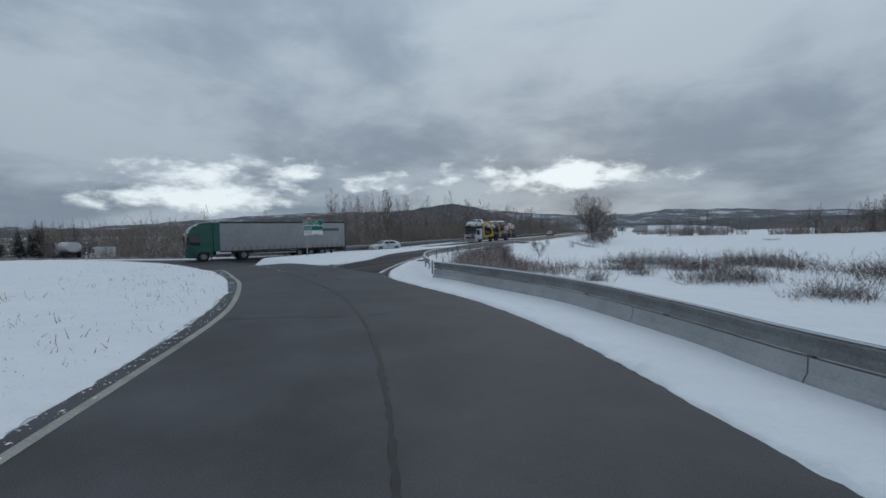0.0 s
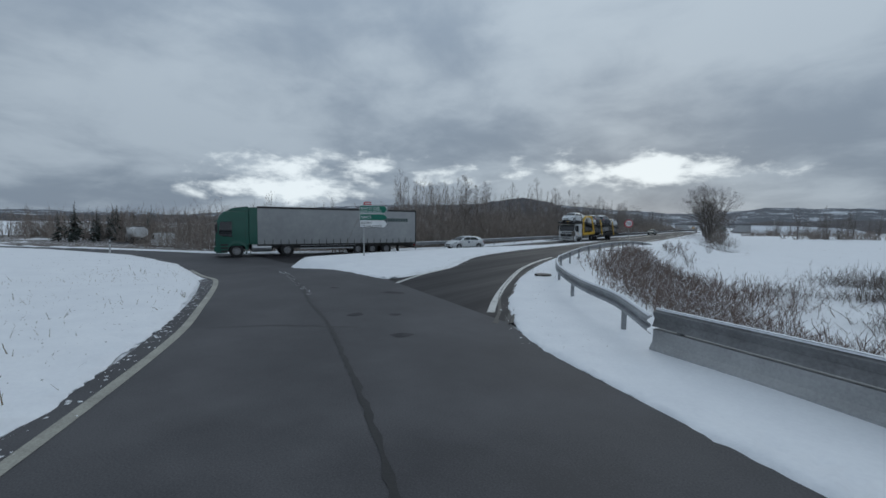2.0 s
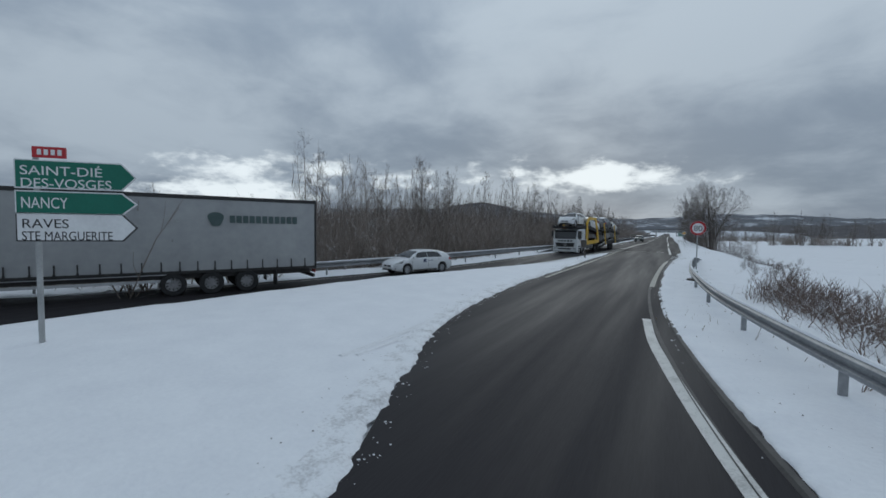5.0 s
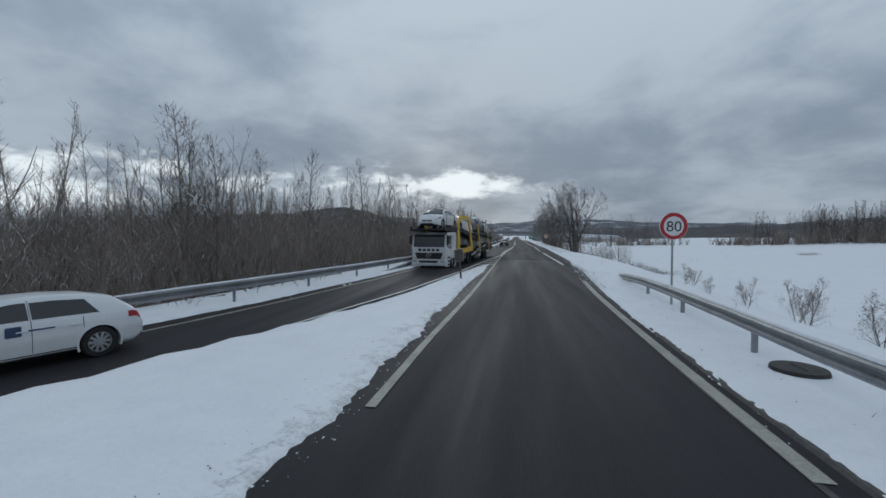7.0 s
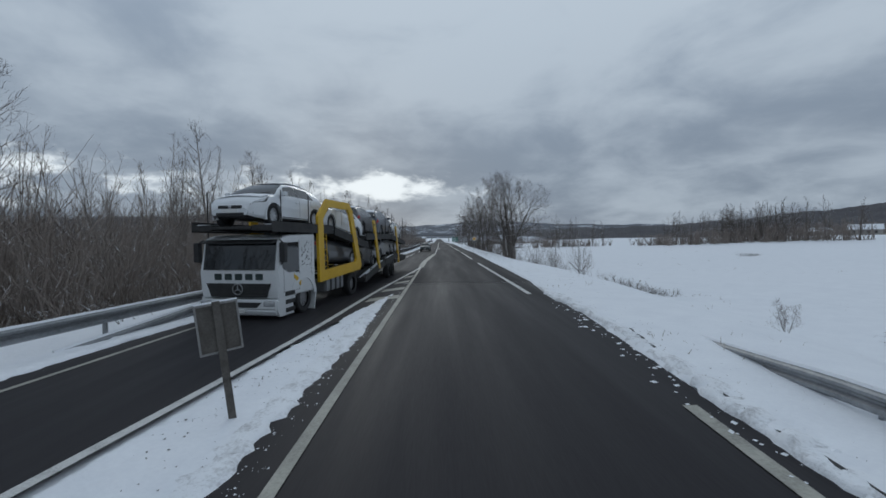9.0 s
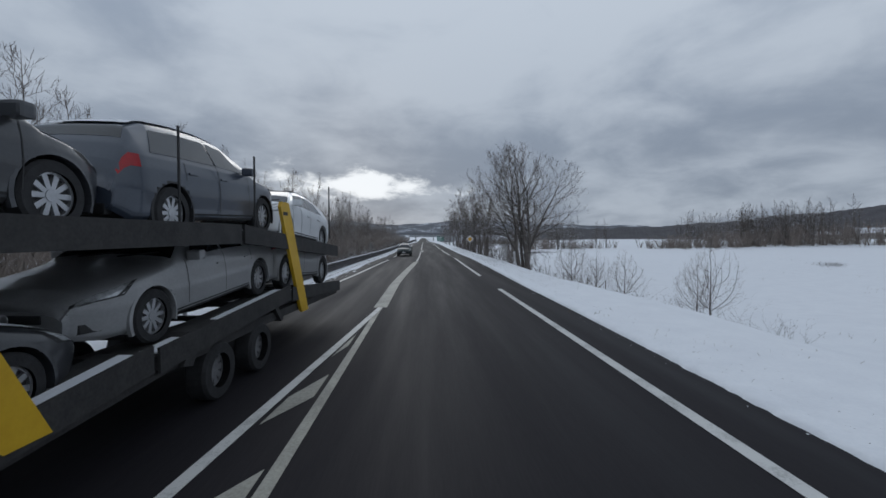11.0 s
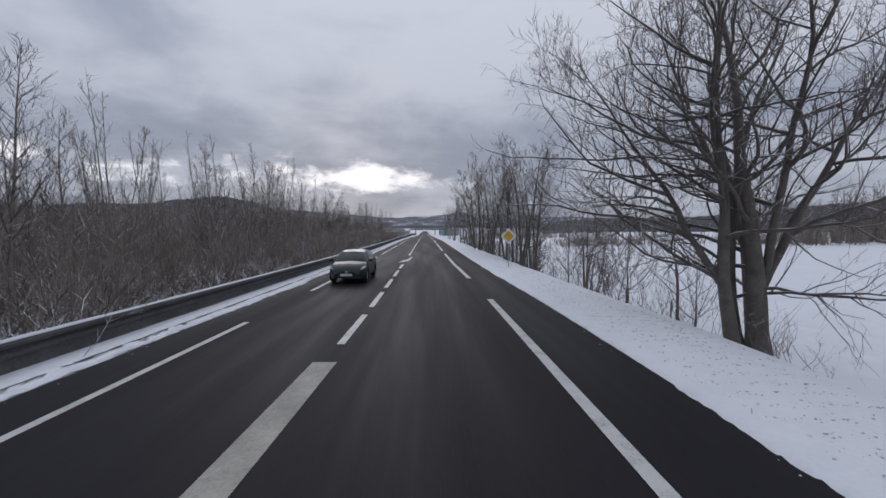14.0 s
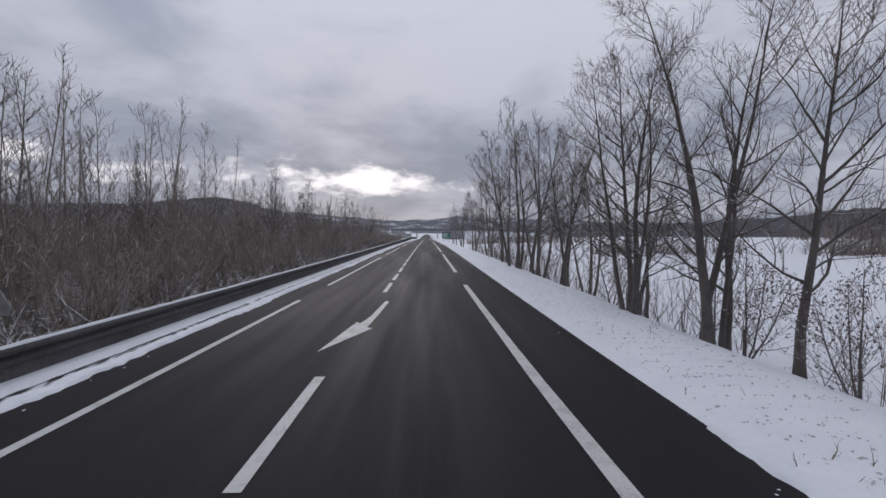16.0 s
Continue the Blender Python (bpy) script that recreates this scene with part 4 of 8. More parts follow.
def limbed_tree(seed, stems, boughs=16, reach=5.0, angle=1.0, twigs=(7, 5, 2), fine=0.0055, wild=1.0, first=0.14, up=0.05, leaves=0, leaf=0.05):
    """A broad tree. stems: foot, lean along x and y, length and radius of each; their boughs sweep outwards and part into twigs."""
    rng = np.random.RandomState(seed)
    trunk, crown, foliage = Wood(seed), Wood(seed + 1), Wood(seed + 2)
    for fx, fy, fz, lx, ly, ln0, r0 in stems:
        d0 = np.array([lx, ly, 1.0])
        k0 = 14
        pts, _ = limb(rng, (fx, fy, fz), d0 / np.linalg.norm(d0), ln0, 0.045 * wild, 0.012, k0)
        s = np.linspace(0, 1, k0 + 1)
        rad = r0 * (1 - s) ** 1.25 + fine * 1.4
        if fz < 0.5:
            rad[0] *= 1.35
        trunk.tube(pts, rad, 8)
        for q in range(boughs):
            t = first + (0.98 - first) * ((q + rng.rand() * 0.9) / boughs) ** 0.85
            k = min(int(t * k0), k0 - 1)
            base = pts[k] + (pts[k + 1] - pts[k]) * (t * k0 - k)
            d = pts[k + 1] - pts[k]
            d /= np.linalg.norm(d)
            out = np.array([base[0] + lx * 3, base[1] + ly * 3, 0.0])
            out = out / (np.linalg.norm(out) + 0.3) * 0.55 + np.array([rng.normal(0, 0.6), rng.normal(0, 0.6), 0])
            out /= np.linalg.norm(out) + 1e-9
            a = angle * (0.8 + 0.4 * rng.rand()) * (1.25 - 0.45 * t)
            way = d * math.cos(a) + out * math.sin(a)
            ln = reach * (1.03 - t) ** 0.62 * (0.55 + 0.6 * rng.rand()) + 0.4
            n1 = 9
            bp, _ = limb(rng, base, way / np.linalg.norm(way), ln, 0.10 * wild, up * (0.4 + t), n1)
            br = min(rad[k] * 0.7, 0.011 * ln + 0.010) * (0.8 + 0.35 * rng.rand())
            b_r = br * (1 - np.linspace(0, 0.86, n1 + 1))
            (trunk if br > 0.03 else crown).tube(bp, b_r, 5 if br > 0.03 else 4)
            for c in range(twigs[0]):
                u = 0.16 + 0.82 * (c + rng.rand()) / twigs[0]
                kk = min(int(u * n1), n1 - 1)
                seg = bp[kk + 1] - bp[kk]
                w2 = sideways(rng, seg / (np.linalg.norm(seg) + 1e-9), 0.6 + 0.35 * rng.rand())
                l2 = ln * 0.42 * (1.12 - u * 0.75) * (0.6 + 0.7 * rng.rand()) + 0.15
                tp, _ = limb(rng, bp[kk] + seg * (u * n1 - kk), w2, l2, 0.14 * wild, up, 5)
                crown.tube(tp, max(b_r[kk] * 0.55, fine) * (1 - np.linspace(0, 0.75, 6)), 3)
                for g in range(twigs[1]):
                    u3 = 0.15 + 0.83 * (g + rng.rand()) / twigs[1]
                    k3 = min(int(u3 * 5), 4)
                    sg = tp[k3 + 1] - tp[k3]
                    w3 = sideways(rng, sg / (np.linalg.norm(sg) + 1e-9), 0.55 + 0.3 * rng.rand())
                    p3, _ = limb(rng, tp[k3] + sg * (u3 * 5 - k3), w3, l2 * 0.45 * (0.5 + 0.8 * rng.rand()) + 0.12, 0.16 * wild, up, 3)
                    crown.tube(p3, fine * np.array([0.9, 0.75, 0.6, 0.35]), 2)
                    for h in range(twigs[2]):
                        b4 = p3[1 + h % 2]
                        w4 = sideways(rng, (p3[3] - p3[0]) / (np.linalg.norm(p3[3] - p3[0]) + 1e-9), 0.6)
                        p4, _ = limb(rng, b4, w4, 0.12 + 0.25 * rng.rand(), 0.1, up, 2)
                        crown.tube(p4, fine * np.array([0.65, 0.5, 0.3]), 2)
                        for _ in range(leaves):
                            foliage.leaf(p4[rng.randint(3)] + rng.normal(0, 0.05, 3), leaf * (0.6 + 0.8 * rng.rand()))
    return trunk, crown, foliage if leaves else None


def grown_tree(seed, height, profile, points, stems=((0, 0, 0, 0),), bole=0.16, step=0.30, reach=2.2, stop=0.55, keep=0.55, up=0.10, base=0.2, fine=0.006, power=2.3, twigs=2, twig=0.55, upward=0.35, sides=(7, 4, 3), leaves=0, leaf=0.06, drift=((0, 0), (1, 0)), butt=None, bare=0.35):
    """A tree whose limbs spread until they fill a crown. profile: heights and radii of the crown, as shares of the height.
    stems: foot x, y and lean x, y of each stem. drift: how far the crown stands off along x, by height.
    butt: radius and height of a common foot."""
    rng = np.random.RandomState(seed)
    pz, pr = np.array([a for a, _ in profile]) * height, np.array([b for _, b in profile]) * height
    got = []
    top = pr.max()
    while len(got) < points:
        z = pz[0] + (pz[-1] - pz[0]) * rng.rand()
        r = np.interp(z, pz, pr)
        q = (rng.rand(2) * 2 - 1) * top
        wob = 1 + 0.16 * math.sin(3 * math.atan2(q[1], q[0]) + seed) + 0.10 * math.sin(z * 1.7 + 5 * math.atan2(q[1], q[0]))
        d = math.hypot(q[0], q[1]) / (r * wob + 1e-6)
        if d < 1 and rng.rand() < bare + (1 - bare) * d:
            got.append((q[0] + height * float(np.interp(z / height, [a for a, _ in drift], [b for _, b in drift])), q[1], z))
    pts = np.array(got)
    pos, par, way = [], [], []
    for fx, fy, lx, ly in stems:
        d = np.array([lx, ly, 1.0])
        d /= np.linalg.norm(d)
        p, last = np.array([fx, fy, -0.2]), -1
        while p[2] < bole * height * (0.85 + 0.3 * rng.rand()) or last < 0:
            pos.append(p)
            par.append(last)
            way.append(d)
            last = len(pos) - 1
            d = d + rng.normal(0, 0.03, 3)
            d /= np.linalg.norm(d)
            p = p + d * step
    pos_a = np.array(pos)
    dm = np.linalg.norm(pts[:, None] - pos_a[None], axis=2)
    near, dist = dm.argmin(1), dm.min(1)
    alive = np.ones(len(pts), bool)
    born = {}
    for it in range(140):
        act = alive & (dist < (reach if it > 25 else reach * 4))
        if not act.any():
            break
        u = pts - np.array(pos)[near]
        u /= np.linalg.norm(u, axis=1)[:, None] + 1e-9
        acc = np.zeros((len(pos), 3))
        np.add.at(acc, near[act], u[act])
        fresh = []
        for k in np.unique(near[act]):
            born[k] = born.get(k, 0) + 1
            if born[k] > 2:
                alive &= near != k
                continue
            g = acc[k] / (np.linalg.norm(acc[k]) + 1e-6)
            d = g + way[k] * keep + np.array([0, 0, up]) + rng.normal(0, 0.06, 3)
            d /= np.linalg.norm(d) + 1e-9
            pos.append(pos[k] + d * step)
            par.append(int(k))
            way.append(d)
            fresh.append(len(pos) - 1)
        if len(pos) > 16000:
            break
        if not fresh:
            continue
        nd = np.linalg.norm(pts[:, None] - np.array([pos[i] for i in fresh])[None], axis=2)
        m, b = nd.argmin(1), nd.min(1)
        closer = b < dist
        near[closer], dist[closer] = np.array(fresh)[m[closer]], b[closer]
        alive &= dist > stop
    n = len(pos)
    area = np.zeros(n)
    kids = [[] for _ in range(n)]
    for i in range(n - 1, -1, -1):
        if not kids[i]:
            area[i] = fine ** power
        if par[i] >= 0:
            area[par[i]] += area[i]
            kids[par[i]].append(i)
    rad = area ** (1 / power)
    trunk, crown, foliage = Wood(seed), Wood(seed + 1), Wood(seed + 2)
    if butt:
        trunk.tube([(0, 0, -0.3), (0.02, 0, 0.15), (0, 0.02, butt[1] * 0.6), (0, 0, butt[1])], [butt[0] * 1.5, butt[0] * 1.12, butt[0] * 0.95, butt[0] * 0.8], 10)
    starts = [i for i in range(n) if par[i] < 0]
    while starts:
        i = starts.pop()
        line = [i] if par[i] < 0 else [par[i], i]
        while kids[i]:
            ks = sorted(kids[i], key=lambda q: -rad[q])
            starts += ks[1:]
            i = ks[0]
            line.append(i)
        rr = rad[line].copy()
        if par[line[0]] >= 0 or len(line) > 1:
            rr[0] = rr[1] * (1.0 if par[line[0]] >= 0 else 1.45)
        keepers = [0] + [k for k in range(1, len(line) - 1) if rr[k] > 0.03 or k % 2 == 0] + [len(line) - 1]
        pp = np.array([pos[line[k]] for k in keepers])
        rq = rr[keepers]
        rq[-1] *= 0.6
        big = rq.max()
        if len(pp) > 1:
            (trunk if big > base * 0.1 else crown).tube(pp, rq, sides[0] if big > base * 0.35 else sides[1] if big > base * 0.1 else sides[2])
    thin_nodes = [i for i in range(n) if rad[i] < fine * 3.2 and par[i] >= 0]
    for i in thin_nodes:
        for _ in range(twigs if kids[i] else twigs + 1):
            w = sideways(rng, way[i], 0.45 + 0.5 * rng.rand()) + np.array([0, 0, upward])
            p3, _ = limb(rng, pos[par[i]] + (pos[i] - pos[par[i]]) * rng.rand(), w / np.linalg.norm(w), twig * (0.5 + 0.9 * rng.rand()), 0.14, 0.06, 2)
            crown.tube(p3, fine * np.array([0.85, 0.65, 0.35]), 2)
            for _ in range(leaves):
                foliage.leaf(p3[rng.randint(3)] + rng.normal(0, 0.05, 3), leaf * (0.6 + 0.8 * rng.rand()))
    return trunk, crown, foliage if leaves else None


def plant(name, made, label, cat, x, y, rz=0.0, scale=1.0, group="", bark=None, twig=None, leafmat=None, dz=0.0):
    trunk, crown, foliage = made
    root = tagged(empty(name, x, y, float(ground_z([x], [y])[0]) - 0.05 + dz, rz), label, cat, group)
    root.scale = (scale, scale, scale)
    for nm, w, m in (("trunk", trunk, bark or BARK), ("crown", crown, twig or TWIG), ("leaves", foliage, leafmat or LEAF_BROWN)):
        if w is not None and w.v:
            ob = new(nm, w.mesh(nm, m))
            ob.parent = root
    return root


rng = np.random.RandomState(11)
# the great tree by the road
OAK = ((-0.85, -0.25, -0.3, -0.24, 0.0, 12.2, 0.21), (-0.40, 0.15, -0.3, -0.12, 0.10, 12.2, 0.18), (0.0, 0.0, -0.3, 0.0, -0.06, 12.9, 0.30), (0.0, 0.05, 1.2, 0.14, 0.04, 11.4, 0.16), (0.0, 0.0, 2.0, -0.10, -0.22, 10.0, 0.13), (0.0, 0.05, 1.8, 0.32, -0.10, 9.2, 0.14), (0.05, 0.28, -0.3, 0.07, 0.24, 12.0, 0.17), (-1.25, -0.25, 1.9, -0.55, 0.10, 9.0, 0.10), (-0.8, 0.2, 3.0, -0.40, -0.20, 8.8, 0.10))
plant("roadside_tree", limbed_tree(23, OAK, boughs=17, reach=6.2, angle=1.1, twigs=(9, 5, 2), fine=0.0064, first=0.14, up=0.045, wild=1.6), "large bare oak forking low into several stems, snow on its boughs", "tree", 9.4, 72.9, 0)
# bare trees along the bank
BANK_TREES = [(7.7, 98.4, 9.5), (7.4, 93.6, 10.5), (8.6, 94.6, 9.0), (7.9, 106, 9.0), (8.4, 116, 12.5), (6.6, 113, 11.5), (8.2, 124, 11), (7.6, 133, 10), (8.8, 141, 11), (7.4, 150, 9.5), (9.2, 160, 11), (7.8, 172, 10), (8.6, 186, 11), (9.4, 101, 8.0), (10.4, 109, 9.0), (8.4, 202, 10), (9, 220, 10), (10.4, 88, 5.0), (10.8, 79, 6.0), (11.0, 90, 7.0), (6.9, 96.5, 9.0), (8.0, 91.6, 8.5), (6.6, 103, 8.0), (7.2, 109.5, 9.5), (6.8, 120, 10)]
kinds = [limbed_tree(31 + k, ((0, 0, -0.2, 0.05, 0.02, 10.0, 0.13), (0.35, 0.2, -0.2, 0.15, 0.06, 9.2, 0.10), (-0.3, 0.25, -0.2, -0.13, 0.08, 8.4, 0.09))[:1 + k], boughs=(26, 16, 13)[k], reach=3.7, angle=0.90, twigs=(8, 5, 1), fine=0.0072, first=0.20, up=0.05) for k in range(3)]
made = {}
for k, (x, y, h) in enumerate(BANK_TREES):
    q = k % 3
    if q not in made:
        made[q] = plant("bare_tree", kinds[q], "tall bare roadside tree with dark thin branches", "tree", x, y, 40 * k, h / 10, "roadside trees")
    else:
        copy_thing(made[q], pose(x, y, float(ground_z([x], [y])[0]) - 0.05, 0, 0, 77 * k)).scale = (h / 10,) * 3
# small bare trees below the bank
young = grown_tree(51, 3.4, [(0.10, 0.12), (0.3, 0.30), (0.55, 0.34), (0.8, 0.22), (1.0, 0.05)], 800, bole=0.12, step=0.10, reach=0.9, stop=0.14, keep=0.6, up=0.12, fine=0.0036, power=2.2, twigs=1, twig=0.2, base=0.06)
made = None
for k, (x, y, s) in enumerate([(11.0, 64.9, 1.3), (12.4, 63.2, 1.0), (13.5, 66.0, 0.8), (12.5, 69.2, 0.5), (10.6, 77.5, 1.1), (9.6, 81.0, 1.3), (9.4, 88.6, 1.3), (10.4, 47.5, 1.0), (11.8, 50.4, 0.9), (10.5, 55, 0.9), (9.6, 96.5, 1.1)]):
    if made is None:
        made = plant("young_tree", young, "small bare young tree in the snow below the bank", "tree", x, y, 0, s, "young trees", twig=TWIG_PALE)
    else:
        copy_thing(made, pose(x, y, float(ground_z([x], [y])[0]) - 0.05, 0, 0, 61 * k)).scale = (s,) * 3
# shrubs with withered brown leaves
shrub = bare_tree(61, 3.6, stems=3, spread=0.8, first=0.08, boughs=14, twigs=(5, 2), thick=0.010, up=0.10, leaves=2, leaf=0.038, fork=0.34, lean=0.2)
made = None
for k, (x, y, s) in enumerate([(10.5, 84.2, 0.9), (10.2, 86.4, 1.15), (7.3, 11.7, 0.36), (8.0, 9.6, 0.42), (6.9, 13.6, 0.3), (8.4, 13.0, 0.45), (7.4, 20.5, 0.3), (10.2, 26.6, 0.34), (6.6, 15.8, 0.22), (9.5, 5.5, 0.4), (8.7, 94.0, 0.9), (8.0, 100.5, 0.8), (7.6, 90.0, 0.7), (8.6, 111, 0.9), (7.8, 128, 1.0), (8.2, 119, 0.9)]):
    if made is None:
        made = plant("leafy_shrub", shrub, "shrub still holding withered brown leaves, dusted with snow", "shrub", x, y, 0, s, "shrubs")
    else:
        copy_thing(made, pose(x, y, float(ground_z([x], [y])[0]) - 0.03, 0, 0, 83 * k)).scale = (s,) * 3

# ---- the wood beyond the oncoming lane ----
stands = [
    bare_tree(71, 11, stems=3, spread=0.50, first=0.25, boughs=18, twigs=(5, 1), thick=0.0050, up=0.05, fork=0.20, fine=0.0088, thin=2, lean=0.05, wild=0.8),
    bare_tree(72, 11, stems=2, spread=0.70, first=0.30, boughs=24, twigs=(5, 1), thick=0.0055, up=0.05, fork=0.27, fine=0.0088, thin=2, lean=0.05, wild=0.8),
    bare_tree(73, 11, stems=4, spread=0.46, first=0.30, boughs=13, twigs=(5, 1), thick=0.0046, up=0.05, fork=0.20, fine=0.0088, thin=2, lean=0.06, wild=0.8),
    bare_tree(74, 11, stems=2, spread=0.45, first=0.35, boughs=22, twigs=(5, 1), thick=0.0046, up=0.05, fork=0.18, fine=0.0088, thin=2, lean=0.06, wild=0.8),
    bare_tree(75, 11, spread=0.85, first=0.28, boughs=44, twigs=(6, 2), thick=0.0075, up=0.05, fork=0.30, fine=0.0092, thin=2, lean=0.03, wild=0.8),
    bare_tree(76, 11, stems=4, spread=0.55, first=0.25, boughs=13, twigs=(5, 1), thick=0.0046, up=0.05, fork=0.22, fine=0.0088, thin=2, lean=0.08, wild=0.8),
]
made = {}


def wood_tree(k, x, y, h, rz):
    if k not in made:
        made[k] = plant("wood_tree", stands[k], "slender bare tree in the wood beyond the road", "tree", x, y, rz, h / 11, "trees of the wood", bark=WOODBARK, twig=TWIG if k % 3 == 1 else TWIG_PALE)
    else:
        copy_thing(made[k], pose(x, y, float(ground_z([x], [y])[0]) - 0.1, 0, 0, rz)).scale = (h / 11,) * 3


fl = np.array(FAR_L)


def forest_floor():
    """Leaf litter with snow patches under the wood."""
    ys = np.arange(-34, 245, 1.6)
    ds = np.r_[np.arange(2.3, 12, 0.9), np.arange(12, 48, 3.0), np.arange(48, 125, 9.0)]
    gy, gd = np.meshgrid(ys, ds, indexing="ij")
    wob = 0.5 * np.sin(gy * 0.9) + 0.35 * np.sin(gy * 2.3 + 1)
    gx = np.interp(gy, fl[:, 1], fl[:, 0]) - gd * (1 + 2.0 * sm(40, 120, gd) * sm(10, 50, gy)) - np.where(gd < 4, wob, 0)
    gz = ground_z(gx.ravel(), gy.ravel()).reshape(gx.shape) + 0.05 + 0.04 * np.sin(gx * 3.1 + gy * 2.2)
    gz[:, 0] -= 0.14
    n = len(ds)
    v = np.stack([gx, gy, gz], -1).reshape(-1, 3)
    f = [(i * n + j, (i + 1) * n + j, (i + 1) * n + j + 1, i * n + j + 1) for i in range(len(ys) - 1) for j in range(n - 1)]
    tagged(poly("forest_floor", [tuple(p) for p in v], f, LITTER), "brown leaf litter with patches of snow under the wood", "forest floor", kind="structure")


forest_floor()
spots = []
# tall groups stand out over the thicket
TALL = [(-18.5, 1.5, 9.5, 1), (-20.5, 4.5, 10, 4), (-17.5, 6, 9.0, 0), (-19, 9, 9.5, 4), (-20, 18, 11.3, 4), (-21.5, 19.5, 11.3, 4), (-23.6, 15.6, 10.2, 1), (-17.6, 65.5, 11.5, 4), (-16.4, 66.2, 10.5, 2), (-19.5, 46.6, 13.5, 4), (-21.5, 44, 12.5, 2), (-18, 49, 11.5, 4), (-17, 76, 11, 5), (-16, 78, 11.5, 4), (-38, 44, 14.5, 1), (-41, 47, 14.5, 0), (-36, 41, 13, 2), (-24, 31, 11.5, 4), (-26, 33, 11, 2), (-22.5, 34, 10.5, 0), (-28, 29, 11.5, 5), (-33, 31, 12, 4), (-20, 58, 12, 0), (-18.5, 62, 12.5, 1), (-21, 66, 12.5, 3), (-17, 70, 10.5, 0), (-16, 83, 12, 2), (-17, 88, 10.5, 0), (-19, 100, 12, 4), (-16, 104, 11, 1), (-16.5, 110, 12.5, 0), (-15, 113, 11.5, 3), (-17, 116, 12.5, 1)]
for k, (x, y, h, q) in enumerate(TALL):
    wood_tree(q, x, y, h, 57 * k)
for k in range(215):
    y = -14 + 255 * ((k + rng.rand()) / 215) ** 1.25
    fx = float(np.interp(y, fl[:, 1], fl[:, 0]))
    d = 6.5 + 24 * rng.rand() ** 1.2
    open_side = y < 0.5 - 0.74 * (fx - d + 15)
    h = 4.0 + 1.5 * rng.rand() if open_side else 6.8 + 3.6 * rng.rand() + 0.08 * d
    wood_tree(int(rng.randint(6)), fx - d, y, h, float(rng.rand() * 360))
for k in range(48):
    y = 52 + 120 * (k + rng.rand()) / 48
    wood_tree(int(rng.randint(6)), float(np.interp(y, fl[:, 1], fl[:, 0])) - 7 - 9 * rng.rand(), y, 8.0 + 3.2 * rng.rand(), float(rng.rand() * 360))
for k in range(30):
    a = radians(14 + 46 * (k + rng.rand()) / 30)
    r = 85 + 60 * rng.rand()
    wood_tree(int(rng.randint(6)), -r * math.sin(a) + 4, -38 + r * math.cos(a), 7 + 4 * rng.rand(), float(rng.rand() * 360))


def thicket(name, spots, high, material, label, seed, stems=7, fan=0.22, fine=0.010, cat="undergrowth", kinds=14, shoots=7):
    """Many thin stems rising from the given spots, as one thing."""
    r = np.random.RandomState(seed)
    clumps = []
    for q in range(kinds):
        w = Wood(seed * 31 + q)
        for _ in range(stems):
            d = np.array([r.normal(0, fan), r.normal(0, fan), 1.0])
            h = high * (0.5 + 0.7 * r.rand())
            o = np.array([r.normal(0, 0.5), r.normal(0, 0.5), 0])
            p, _ = limb(r, o, d / np.linalg.norm(d), h, 0.17, 0.03, 3)
            w.tube(p, fine * np.array([1.2, 0.9, 0.6, 0.25]) * (0.7 + 0.5 * r.rand()) * 1.3, 2)
            for _ in range(shoots):
                k = r.randint(1, 4)
                g = p[k - 1] + (p[k] - p[k - 1]) * r.rand()
                t, _ = limb(r, g, sideways(r, (p[k] - p[k - 1]) / np.linalg.norm(p[k] - p[k - 1]), 0.6), h * (0.16 + 0.2 * r.rand()), 0.2, 0.06, 2)
                w.tube(t, fine * np.array([0.6, 0.45, 0.2]) * 1.3, 2)
        clumps.append((np.vstack(w.v), np.vstack(w.f)))
    a = np.array(spots)
    zs = ground_z(a[:, 0], a[:, 1]) - 0.05
    out = Wood(seed)
    for (x, y, sc), z in zip(a, zs):
        v, f = clumps[r.randint(kinds)]
        t = r.rand() * 6.28
        c, n = math.cos(t), math.sin(t)
        k = np.array([sc ** 0.5, sc ** 0.5, sc])
        out.v.append((v * k) @ np.array([[c, n, 0], [-n, c, 0], [0, 0, 1]]) + (x, y, z))
        out.f.append(f + out.n)
        out.n += len(v)
    ob = new(name, out.mesh(name, material))
    return tagged(ob, label, cat, kind="stuff")


spots = []
for k in range(1500):
    y = -16 + 250 * rng.rand() ** 1.25
    fx = float(np.interp(y, fl[:, 1], fl[:, 0]))
    d = 3.4 + 20 * rng.rand() ** 1.6
    spots.append((fx - d, y, 0.42 + 0.62 * min(1, (d - 2.5) / 8)))
for k in range(330):
    y = -3 + 50 * rng.rand()
    spots.append((float(np.interp(y, fl[:, 1], fl[:, 0])) - 5 - 16 * rng.rand(), y, 0.95 + 0.2 * rng.rand()))
spots = [(x, y, q * (0.55 if y < 0.5 - 0.74 * (x + 15) else 1.0)) for x, y, q in spots]
thicket("thicket", spots, 4.8, THICKET, "dense brown leafless thicket on the slope beyond the rail", 91, stems=9, fan=0.26, fine=0.0125)
spots = [(-16 - 34 * rng.rand(), -10 + 240 * rng.rand(), 0) for _ in range(950)]
spots = [(x, y, 0.55 if y < 0.5 - 0.74 * (x + 15) else 1.0) for x, y, _ in spots]
spots += [(-48 - 50 * rng.rand(), 4 + 190 * rng.rand(), 1.15) for _ in range(300)]
thicket("thicket", spots, 6.2, THICKET, "dense brown leafless thicket deeper in the wood", 92, stems=9, fine=0.028)
spots = []
